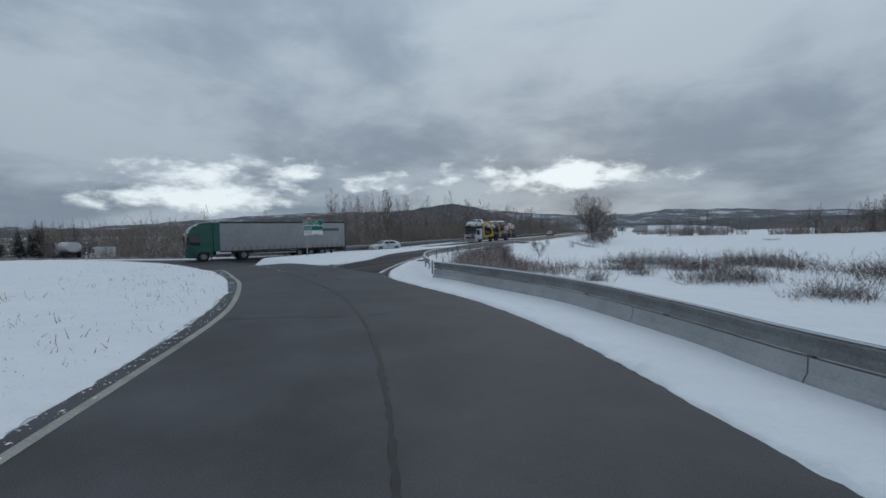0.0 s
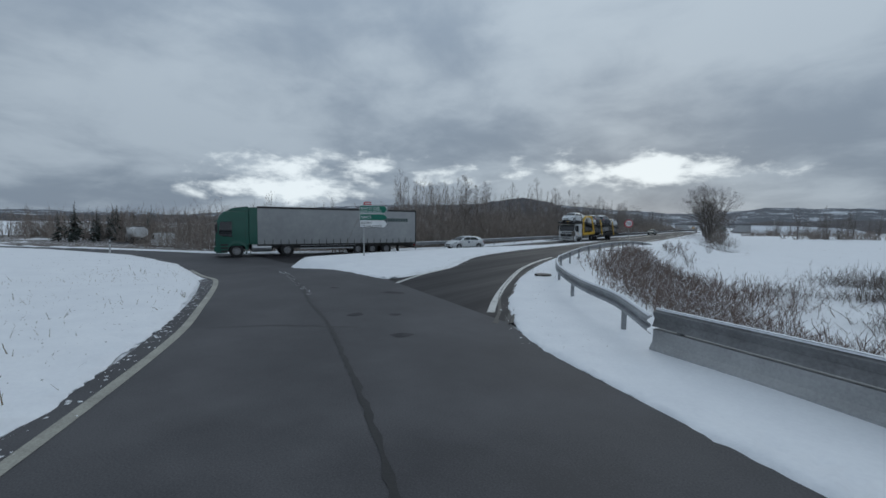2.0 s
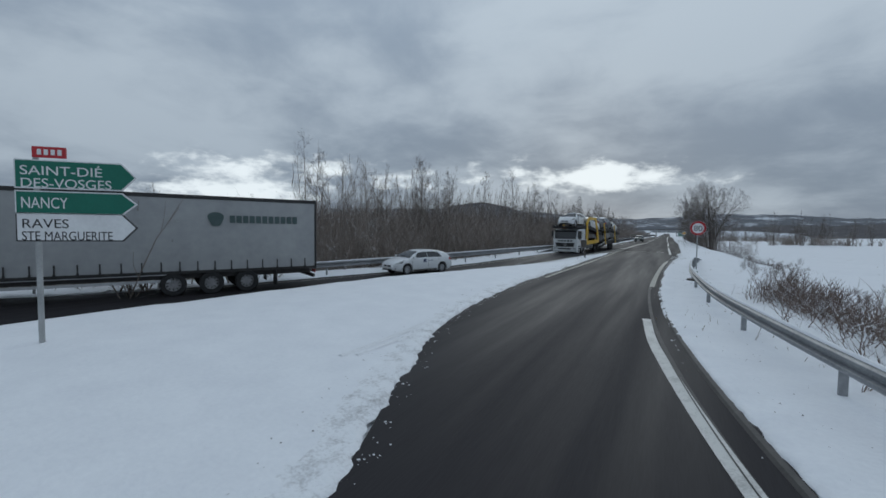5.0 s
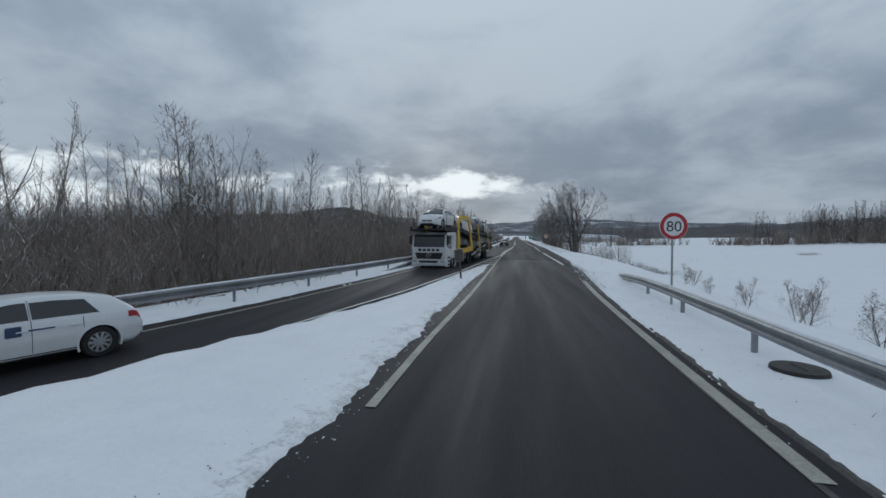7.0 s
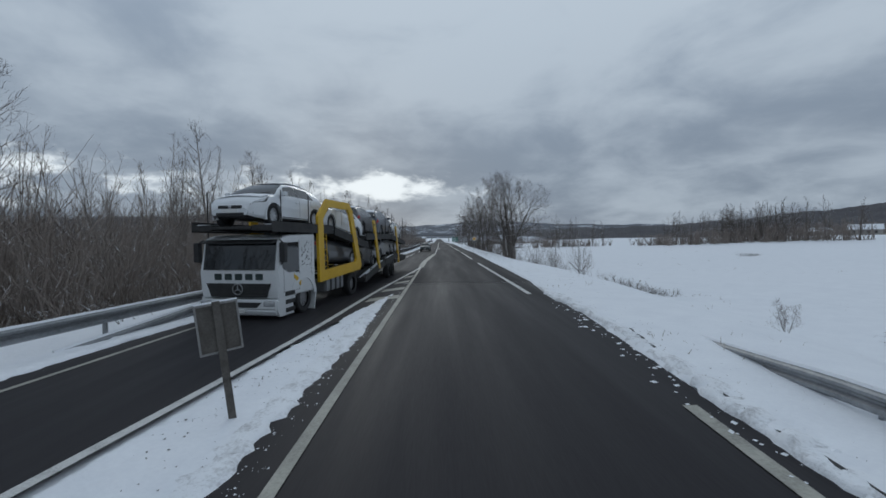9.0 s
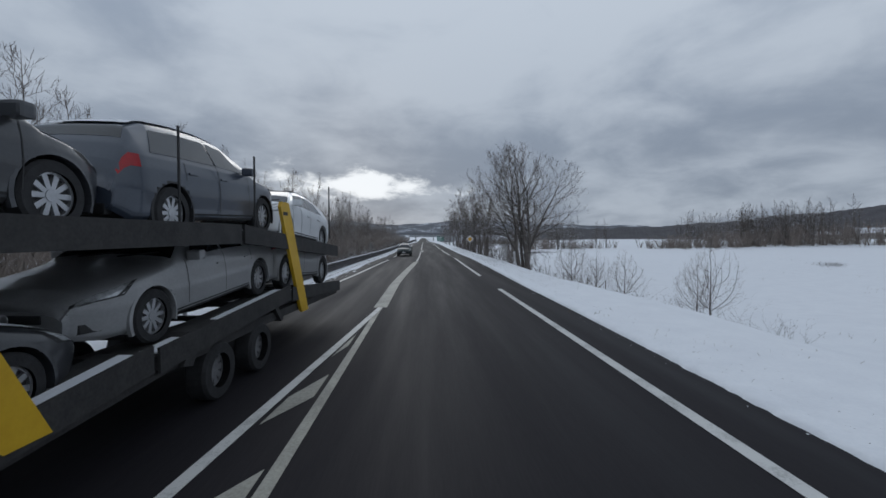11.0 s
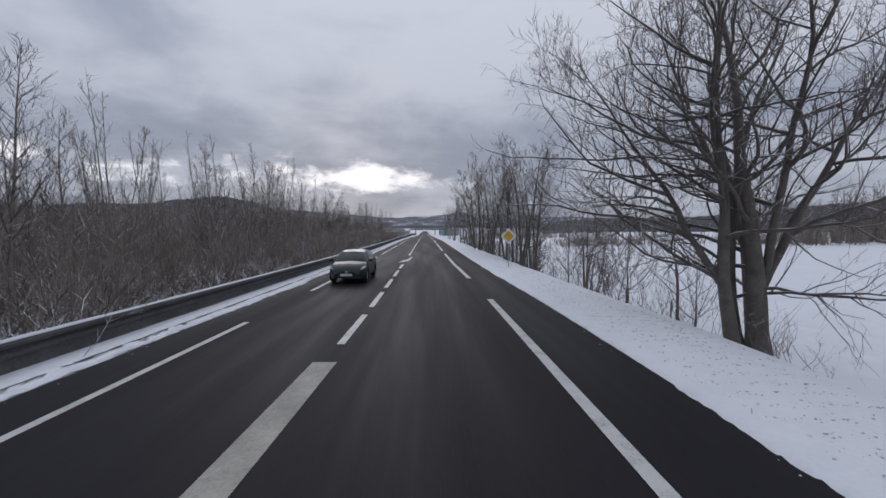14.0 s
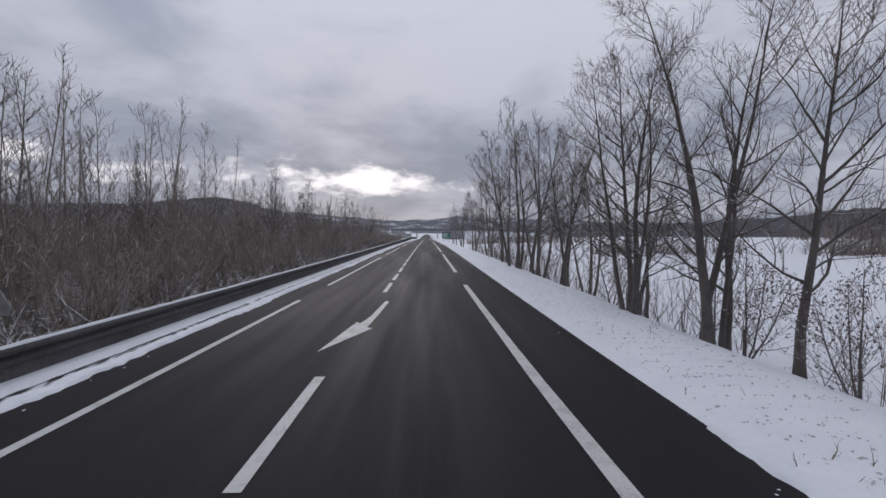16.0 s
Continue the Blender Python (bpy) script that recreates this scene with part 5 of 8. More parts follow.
for k in range(1050):
    y = -16 + 200 * rng.rand() ** 1.2
    fx = float(np.interp(y, fl[:, 1], fl[:, 0]))
    spots.append((fx - 2.2 - 7 * rng.rand() ** 1.3, y, 0.6 + 0.9 * rng.rand() ** 2))
thicket("brushwood", spots, 1.5, snowy("flecked_brush", (0.060, 0.047, 0.038), (0.13, 0.105, 0.085), snow=0.25), "low tangled brushwood flecked with snow behind the guard rail", 98, stems=8, fan=0.75, fine=0.007, cat="undergrowth", shoots=5)
# undergrowth and saplings below the bank beside the field
spots = []
for y in 44 + 120 * rng.rand(330):
    spots.append((8.3 + 3.4 * rng.rand() ** 1.4 + 0.2 * math.sin(y), y, (0.35 + 0.65 * rng.rand() ** 2) * (0.55 + 0.95 * sm(66, 88, y))))
thicket("bank_undergrowth", spots, 2.6, snowy("sapling_stems", (0.075, 0.060, 0.050), (0.17, 0.135, 0.11), snow=0.16), "thin saplings and brush below the snowy bank", 90, stems=4, fan=0.22, fine=0.0085, shoots=6)
# brambles beside the slip lane and on the field
rail = np.array(RAIL_R)
spots = []
for y in -25 + 27 * rng.rand(820):
    x = float(np.interp(y, rail[:, 1], rail[:, 0])) + 2.1 + (1.4 + 3.4 * sm(0, -9, y)) * rng.rand() ** 0.8
    spots.append((x, y, 0.35 + 0.5 * rng.rand()))
spots += [(9.5 + 3.2 * rng.normal(), -8.5 + 2.4 * rng.normal(), 0.5 + 0.6 * rng.rand()) for _ in range(150)]
spots = [q for q in spots if q[0] > float(np.interp(q[1], rail[:, 1], rail[:, 0])) + 1.2]
thicket("brambles", spots, 1.3, snowy("bramble_stems", (0.12, 0.088, 0.074), (0.26, 0.20, 0.17), snow=0.22), "tangled reddish-brown brambles below the guard rail", 93, stems=9, fan=0.7, fine=0.011, cat="brambles", shoots=6)
spots = []
for cx, cy, sx, sy, n, s in [(21, 1.5, 3.6, 2.0, 110, 0.9), (18.5, -4.5, 1.8, 1.5, 50, 0.8), (24, -3, 2.6, 2.0, 80, 0.85), (29, 1.5, 3.0, 2.0, 80, 0.9), (26.0, -10.0, 2, 1.6, 80, 0.8), (29, -17, 1.5, 1.6, 40, 0.7), (24, -12, 1.4, 1.6, 40, 0.5), (30, 2, 3.5, 3.5, 90, 1.0), (36, -6, 4, 4, 110, 1.0), (20, -8, 0.8, 0.8, 16, 0.7), (17, -13, 0.6, 0.8, 14, 0.8), (14.5, -5, 1.2, 1.5, 20, 0.6)]:
    spots += [(cx + sx * rng.normal(0, 0.6), cy + sy * rng.normal(0, 0.6), s * (0.5 + 0.7 * rng.rand())) for _ in range(n)]
thicket("field_scrub", spots, 1.35, snowy("frosted_scrub", (0.085, 0.068, 0.056), (0.19, 0.16, 0.135), snow=0.30), "frosted grey-brown scrub rising from the snowy field", 94, stems=10, fan=0.75, fine=0.011, cat="scrub", shoots=6)
spots = [(8.2 + 4.5 * t + rng.normal(0, 0.25), 36.8 + 1.6 * t + rng.normal(0, 0.35), 0.7) for t in rng.rand(60)] + [(49.6 + rng.normal(0, 1.2), 80.5 + rng.normal(0, 0.8), 0.7) for _ in range(30)]
thicket("brush_heap", spots, 0.7, snowy("snowy_brush", (0.10, 0.085, 0.07), (0.22, 0.19, 0.16), snow=0.5), "heap of cut brush covered with snow", 95, stems=7, fan=1.1, fine=0.010, cat="brush heap")
# tufts that show through the snow
spots = []
for k in range(420):
    u = rng.rand()
    if u < 0.35:
        x, y = 13 - 22 * rng.rand(), -46 - 14 * rng.rand()
        x -= 6
        y += 0.75 * (13 - x) * 0.5
    elif u < 0.75:
        y = -22 + 140 * rng.rand()
        e = np.array(EDGE_R[8:])
        x = float(np.interp(y, e[:, 1], e[:, 0])) + 0.8 + 5.5 * rng.rand() ** 1.6
    else:
        x, y = 12 + 45 * rng.rand(), 20 + 90 * rng.rand()
    spots.append((x, y, 0.4 + 0.8 * rng.rand()))
spots = [s for s in spots if not (inside(BANK_ZONE, np.array([s[0]]), np.array([s[1]]))[0] == False and s[0] < 3 and s[1] < -20)]
edge = spline(BANK_L[3:10], 0.5)
lean = normals(edge)
for k in rng.randint(0, len(edge), 260):
    p = edge[k] + lean[k] * (0.7 + 6.5 * rng.rand() ** 1.3)
    spots.append((p[0], p[1], 0.35 + 0.9 * rng.rand() ** 2))
thicket("grass_tufts", spots, 0.21, GRASS_DRY, "dry grass tufts poking through the snow", 96, stems=6, fan=0.6, fine=0.0055, cat="grass", shoots=1)


# ---- far clumps, conifers ----
def conifer(seed, h):
    w, t = Wood(seed), Wood(seed + 1)
    r = w.rng
    t.tube([(0, 0, -0.2), (0, 0, h * 0.5), (0, 0, h)], [0.016 * h, 0.010 * h, 0.01], 6)
    for k in range(int(h * 9)):
        z = h * (0.10 + 0.9 * (k + r.rand()) / (h * 9))
        ln = (h - z) * 0.24 * (0.7 + 0.5 * r.rand()) + 0.12
        a = r.rand() * 6.28
        d = np.array([math.cos(a), math.sin(a), -0.22])
        for q in range(5):
            o = np.array([0, 0, z]) + d * ln * (0.25 + 0.18 * q)
            s = ln * (0.34 - 0.04 * q)
            sd = np.array([-math.sin(a), math.cos(a), 0]) * s
            w.v.append(np.array([o - sd, o + d * s * 0.8 + (0, 0, -0.12 * s), o + sd, o - d * s * 0.4 + (0, 0, 0.1 * s)]))
            w.f.append(np.array([[0, 1, 2, 3]]) + w.n)
            w.n += 4
    return t, w, None


spots = [(-62 - 70 * q + 3 * rng.normal(), 12 - 20 * q + 5 * rng.normal(), 1.0 + 0.5 * rng.rand()) for q in rng.rand(230)]
thicket("far_copse", spots, 4.6, THICKET, "grey-brown copse beyond the junction", 99, stems=9, fan=0.3, fine=0.03, cat="undergrowth")
con = conifer(3, 10)
made_c = None
for k in range(30):
    u, q, s = rng.normal(0, 4.2), 24 * rng.rand(), 0.50 + 0.35 * rng.rand()
    x, y = -86 + 0.36 * u - 0.93 * q, -5 + 0.93 * u + 0.36 * q
    if made_c is None:
        made_c = plant("conifer", con, "dark green conifer beyond the junction", "conifer", x, y, 0, s, "conifers", twig=CONIFER)
    else:
        copy_thing(made_c, pose(x, y, float(ground_z([x], [y])[0]) - 0.1, 0, 0, 50 * k)).scale = (s,) * 3
far_kind = bare_tree(121, 11, stems=2, spread=0.8, first=0.14, boughs=18, twigs=(4, 1), thick=0.011, up=0.04, fork=0.34, fine=0.024, thin=2, lean=0.06, wild=0.8)
made_f = None
FAR = [(44.5 + 7 * rng.normal(), 163 + 5 * rng.normal(), 0.75 + 0.4 * rng.rand()) for _ in range(9)]
FAR += [(70 + 56 * t + 3 * rng.normal(), 150 - 2 * t + 7 * rng.normal(), 0.72 + 0.35 * t + 0.35 * rng.rand()) for t in rng.rand(40) ** 0.75]
FAR += [(140 + 140 * t, 232 + 14 * rng.normal(), 1.0 + 0.5 * rng.rand()) for t in rng.rand(16)]
FAR += [(22 + 60 * t, 300 + 25 * rng.normal(), 0.6 + 0.5 * rng.rand()) for t in rng.rand(26)]
for k, (x, y, s) in enumerate(FAR):
    if made_f is None:
        made_f = plant("field_tree", far_kind, "bare brown tree at the edge of the far field", "tree", x, y, 0, s, "field trees")
    else:
        copy_thing(made_f, pose(x, y, float(ground_z([x], [y])[0]) - 0.1, 0, 0, 71 * k)).scale = (s,) * 3
spots = [(44.5 + 6 * rng.normal(), 163 + 4 * rng.normal(), 0.7) for _ in range(60)] + [(69 + 58 * t + 4 * rng.normal(), 149 - 3 * t + 6 * rng.normal(), 0.8 + 0.7 * t) for t in rng.rand(230)] + [(150 + 130 * t, 240 + 8 * rng.normal(), 1.6) for t in rng.rand(110)] + [(20 + 65 * t, 296 + 8 * rng.normal(), 0.9) for t in rng.rand(140)]
thicket("hedge", spots, 4.2, THICKET, "brown leafless hedge along the edge of the field", 97, stems=9, fan=0.35, fine=0.048, cat="hedge", shoots=4)


# ---- hills round the valley ----
def ridge(name, radius, shape, material, label, seed, rough, depth):
    """A wooded ridge. shape: degrees to the left of north and height in degrees above the level."""
    a = np.array(shape, float)
    az = np.linspace(a[0, 0], a[-1, 0], 620)
    r = np.random.RandomState(seed)
    el = np.interp(az, a[:, 0], a[:, 1])
    jag = np.zeros_like(az)
    for f, m in ((0.9, 0.5), (2.3, 0.25), (6.1, 0.12), (15.0, 0.10), (33.0, 0.08)):
        jag += m * np.sin(az * f + r.rand() * 6.28)
    el = el + rough * (jag + r.normal(0, 0.10, len(az)))
    v, f = [], []
    rows = 7
    for j in range(rows):
        t = j / (rows - 1)
        for k, (q, e) in enumerate(zip(az, el)):
            rr = radius + depth * t
            h = -12 + (math.tan(radians(max(e, 0.2))) * (radius + depth) + 14) * t ** 0.8
            v.append((-rr * math.sin(radians(q)), rr * math.cos(radians(q)), h))
    n = len(az)
    for j in range(rows - 1):
        for k in range(n - 1):
            f.append((j * n + k, j * n + k + 1, (j + 1) * n + k + 1, (j + 1) * n + k))
    ob = poly(name, v, f, material)
    return tagged(ob, label, "hill", kind="structure")


ridge("backdrop_hill", 1500, [(-110, 1.6), (-60, 1.7), (-45, 1.5), (-30, 1.2), (-17, 1.5), (-10, 2.0), (-4, 2.1), (0, 1.7), (4, 1.5), (10, 1.9), (16, 2.4), (22, 3.1), (30, 2.8), (40, 2.6), (48, 2.3), (58, 1.5), (67, 0.8), (80, 1.0), (110, 1.2)], HILLSNOW, "distant hills with woods and snowy clearings", 4, 0.10, 500)
ridge("backdrop_wood", 620, [(12, 0.5), (16, 1.9), (20, 3.1), (24, 3.9), (30, 2.9), (40, 2.4), (48, 2.0), (56, 1.2), (66, 0.7), (85, 0.5)], HILL, "wooded brown hillside beyond the road", 5, 0.12, 160)
ridge("backdrop_wood_east", 420, [(-110, 2.5), (-75, 3.2), (-60, 3.4), (-50, 3.0), (-42, 2.3), (-34, 1.5), (-28, 1.1), (-16, 0.9), (-6, 0.7), (-2, 0.3)], HILL, "wooded hillside at the end of the snowy field", 6, 0.15, 120)

# ---- signs ----
def lettering(name, text, size, material, parent, m, depth=0.004, width=None, align="LEFT"):
    """Letters as a thin mesh under a sign. They stand on the x axis and face -y."""
    cu = bpy.data.curves.new(name, "FONT")
    cu.body, cu.size, cu.extrude, cu.align_x = text, size, depth / 2, align
    tmp = bpy.data.objects.new(name, cu)
    scene.collection.objects.link(tmp)
    bpy.context.view_layer.update()
    me = bpy.data.meshes.new_from_object(tmp.evaluated_get(bpy.context.evaluated_depsgraph_get()))
    bpy.data.objects.remove(tmp)
    if width:
        xs = [v.co.x for v in me.vertices]
        k = width / (max(xs) - min(xs))
        for v in me.vertices:
            v.co.x *= k
    me.transform(m @ pose(0, 0, 0, 90))
    me.materials.clear()
    me.materials.append(material)
    ob = new(name, me)
    ob.parent = parent
    return ob


GREEN = mat("sign_green", (0.0, 0.115, 0.075), (0.005, 0.14, 0.095), rough=0.4, scale=3, bump=0.02)
WHITE = mat("sign_white", (0.62, 0.63, 0.64), (0.74, 0.75, 0.76), rough=0.45, scale=2, bump=0.02)
RED = mat("sign_red", (0.36, 0.012, 0.02), (0.45, 0.02, 0.03), rough=0.4, scale=3, bump=0.02)
BLACK = mat("sign_black", (0.012, 0.012, 0.014), (0.025, 0.025, 0.027), rough=0.5, scale=3, bump=0.02)
YELLOW = mat("sign_yellow", (0.60, 0.30, 0.02), (0.72, 0.40, 0.03), rough=0.4, scale=3, bump=0.02)
GREYBACK = mat("sign_back_grey", (0.20, 0.20, 0.20), (0.34, 0.33, 0.32), rough=0.6, metal=0.3, scale=4, bump=0.1)
RUSTBACK = mat("weathered_sign_back", (0.075, 0.068, 0.06), (0.15, 0.138, 0.125), rough=0.75, metal=0.2, scale=5, bump=0.2)
POST = mat("sign_post_steel", (0.30, 0.31, 0.31), (0.44, 0.45, 0.45), rough=0.5, metal=0.5, scale=4, bump=0.1)


def gz(x, y):
    return float(ground_z([x], [y])[0])


def arrow_board(root, z, h, w, face, edge):
    """A board ending in a point to the right, with a border."""
    def outline(k):
        return [(-0.28 + k, z + k), (w - 0.28 - 0.24 - k * 0.4, z + k), (w - 0.28 - k * 1.4, z + h / 2), (w - 0.28 - 0.24 - k * 0.4, z + h - k), (-0.28 + k, z + h - k)]
    bm = bmesh.new()
    prism(bm, outline(0), -0.02, 0.02, "y")
    board = part("arrow_board", bm, edge, root)
    bm = bmesh.new()
    prism(bm, outline(0.022), -0.026, -0.019, "y")
    part("face", bm, face, board)
    return board


def direction_sign(x, y, rz):
    root = tagged(empty("direction_sign", x, y, gz(x, y), rz), "signpost with two green arrow boards and a white one", "road sign")
    bm = bmesh.new()
    rod(bm, (0, 0.06, -0.3), (0, 0.06, 3.42), 0.045, n=12)
    part("post", bm, POST, root)
    for z, face, edge, lines, ink in ((2.84, GREEN, WHITE, ("SAINT-DIÉ", "DES-VOSGES"), WHITE), (2.38, GREEN, WHITE, ("NANCY",), WHITE), (1.88, WHITE, BLACK, ("RAVES", "STE MARGUERITE"), BLACK)):
        h = 0.52 if len(lines) > 1 else 0.42
        b = arrow_board(root, z, h, 1.85, face, edge)
        for k, t in enumerate(lines):
            s = 0.19 if len(lines) > 1 else 0.23
            lettering("lettering", t, s * 1.25, ink, b, pose(-0.2, -0.028, z + h - 0.05 - (k + 1) * (s + 0.035)), width=min(1.36, 0.135 * len(t)))
    bm = bmesh.new()
    box(bm, -0.02, 0.48, -0.02, 0.02, 3.40, 3.60, 0.012)
    plate = part("route_plate", bm, RED, root, "small red route plate")
    bm = bmesh.new()
    for k in range(4):
        box(bm, 0.06 + 0.1 * k, 0.12 + 0.1 * k, -0.026, -0.019, 3.45, 3.55)
    part("white_bars", bm, WHITE, plate)
    return root


direction_sign(-8.0, -14.6, 47)


def disc(bm, r, y0, y1, z, n=40, r_in=0.0):
    """A disc, or a ring if r_in is given, facing -y."""
    a = [(r * math.cos(t), z + r * math.sin(t)) for t in np.linspace(0, 2 * math.pi, n, endpoint=False)]
    if not r_in:
        return prism(bm, a, y0, y1, "y")
    b = [(r_in * math.cos(t), z + r_in * math.sin(t)) for t in np.linspace(0, 2 * math.pi, n, endpoint=False)]
    rows = [[bm.verts.new((p[0], q, p[1])) for p in o] for o, q in ((a, y0), (a, y1), (b, y1), (b, y0))]
    for i in range(n):
        j = (i + 1) % n
        for k in range(4):
            u, w = rows[k], rows[(k + 1) % 4]
            bm.faces.new((u[i], u[j], w[j], w[i]))
    return bm


def limit_sign(x, y, rz):
    g = gz(x, y)
    root = tagged(empty("speed_limit_sign", x, y, g, rz), "round red-rimmed speed limit sign reading 80 on a steel post", "road sign")
    z = 2.55 - g
    bm = bmesh.new()
    rod(bm, (0, 0.06, -0.3), (0, 0.06, z + 0.3), 0.032, n=12)
    part("post", bm, POST, root)
    bm = bmesh.new()
    disc(bm, 0.425, -0.015, 0.02, z)
    plate = part("plate", bm, WHITE, root)
    bm = bmesh.new()
    disc(bm, 0.415, -0.021, -0.014, z, 40, 0.305)
    part("red_ring", bm, RED, plate)
    lettering("numerals", "80", 0.46, BLACK, plate, pose(-0.235, -0.018, z - 0.165), width=0.45)
    bm = bmesh.new()
    for dz in (-0.15, 0.15):
        box(bm, -0.16, 0.16, 0.018, 0.05, z + dz - 0.02, z + dz + 0.02, 0.004)
    part("bracket", bm, POST, root)
    return root


limit_sign(3.62, 11.35, 6)


def square_back(x, y, rz, lean):
    root = tagged(empty("island_sign", x, y, gz(x, y), 0), "leaning square sign on the island seen from its weathered back", "road sign")
    root.matrix_basis = pose(x, y, gz(x, y), 0, lean, rz)
    bm = bmesh.new()
    box(bm, -0.045, 0.045, -0.02, 0.02, -0.3, 1.52, 0.006)
    part("post", bm, RUSTBACK, root)
    bm = bmesh.new()
    box(bm, -0.25, 0.25, 0.024, 0.045, 0.86, 1.50, 0.008)
    b = part("plate", bm, RUSTBACK, root)
    bm = bmesh.new()
    for x0, x1, z0, z1 in ((-0.25, -0.225, 0.86, 1.50), (0.225, 0.25, 0.86, 1.50), (-0.225, 0.225, 0.86, 0.885), (-0.225, 0.225, 1.475, 1.50)):
        box(bm, x0, x1, 0.006, 0.026, z0, z1, 0.004)
    part("folded_rim", bm, GREYBACK, b)
    bm = bmesh.new()
    box(bm, -0.245, 0.245, 0.0, 0.045, 1.502, 1.52, 0.006)
    part("snow_cap", bm, SNOW, b, "thin ridge of snow")
    return root


square_back(-4.0, 18.35, 35, -6)


def diamond_sign(x, y, rz):
    g = gz(x, y)
    root = tagged(empty("priority_sign", x, y, g, rz), "yellow priority diamond with a white border on a post", "road sign")
    z = 1.97 - g
    bm = bmesh.new()
    rod(bm, (0, 0.05, -0.3), (0, 0.05, z + 0.2), 0.03, n=10)
    part("post", bm, POST, root)
    for nm, r, y0, y1, m in (("plate", 0.50, -0.012, 0.015, WHITE), ("yellow_face", 0.345, -0.018, -0.011, YELLOW)):
        bm = bmesh.new()
        c = 0.03
        prism(bm, [(-r + c, z - c), (-c, z - r + c), (c, z - r + c), (r - c, z - c), (r - c, z + c), (c, z + r - c), (-c, z + r - c), (-r + c, z + c)], y0, y1, "y")
        part(nm, bm, m, root)
    return root


diamond_sign(5.0, 86.9, 2)


def triangle_back(x, y, rz):
    g = gz(x, y)
    root = tagged(empty("warning_sign", x, y, g, rz), "grey back of a triangular warning sign behind the rail", "road sign")
    z = 1.5 - g
    bm = bmesh.new()
    rod(bm, (0, -0.03, -0.3), (0, -0.03, z + 0.1), 0.03, n=10)
    part("post", bm, POST, root)
    bm = bmesh.new()
    prism(bm, [(-0.5, z - 0.88), (0.5, z - 0.88), (0.54, z - 0.82), (0.04, z + 0.04), (-0.04, z + 0.04), (-0.54, z - 0.82)], 0.0, 0.025, "y")
    part("plate", bm, GREYBACK, root)
    return root


triangle_back(-9.0, 92, 0)


def marker_post(x, y, h, label, top):
    root = tagged(empty("marker_post", x, y, gz(x, y)), label, "marker post")
    bm = bmesh.new()
    prism(bm, [(-0.06, -0.04), (0.06, -0.04), (0.045, 0.05), (-0.045, 0.05)], -0.2, h, "z")
    b = part("stake", bm, top, root)
    bm = bmesh.new()
    prism(bm, [(-0.064, -0.044), (0.064, -0.044), (0.049, 0.054), (-0.049, 0.054)], h * 0.72, h * 0.82, "z")
    part("band", bm, BLACK, b)


marker_post(-31, -21.5, 1.2, "white plastic marker post on the snow bank", WHITE)
marker_post(-25.5, -8.5, 2.4, "tall white-capped pole behind the guard rail", POST)
marker_post(5.6, 120, 0.9, "white plastic marker post at the roadside", WHITE)
POSTWOOD = mat("grey_post_wood", (0.10, 0.085, 0.07), (0.2, 0.18, 0.16), rough=0.9, scale=8, bump=0.4)
first = None
for k in range(26):
    y = 55.5 + 3.6 * k
    x = 9.6 + 0.35 * math.sin(k * 1.7)
    if first is None:
        first = tagged(empty("fence_post", x, y, gz(x, y)), "thin weathered wooden fence post in the snow", "fence post", "fence posts")
        bm = bmesh.new()
        rod(bm, (0, 0, -0.3), (0.02, 0, 0.85), 0.034, 0.028, 7)
        part("stake", bm, POSTWOOD, first)
        bm = bmesh.new()
        bmesh.ops.create_uvsphere(bm, u_segments=7, v_segments=5, radius=0.034, matrix=Matrix.Translation((0.02, 0, 0.855)) @ Matrix.Diagonal((1, 1, 0.6, 1)))
        part("snow_cap", bm, SNOW, first)
    else:
        copy_thing(first, pose(x, y, gz(x, y), 3 * math.sin(k), 4 * math.cos(2 * k), 40 * k))


# ---- far things on the road ahead ----
def gantry_board(x, y):
    root = tagged(empty("green_road_board", x, y, gz(x, y)), "large green direction board on two posts beside the road", "road sign")
    bm = bmesh.new()
    box(bm, -2.0, 2.0, -0.04, 0.04, 1.9, 4.7, 0.05)
    b = part("board", bm, GREEN, root)
    bm = bmesh.new()
    for z, w in ((4.0, 2.6), (3.3, 2.0), (2.5, 2.9)):
        box(bm, -1.6, -1.6 + w, -0.05, -0.041, z, z + 0.3)
    part("white_bars", bm, WHITE, b)
    for s in (-1.3, 1.3):
        bm = bmesh.new()
        rod(bm, (s, 0.1, -0.4), (s, 0.1, 4.6), 0.08, n=8)
        part("post", bm, POST, root)


gantry_board(9.2, 283)


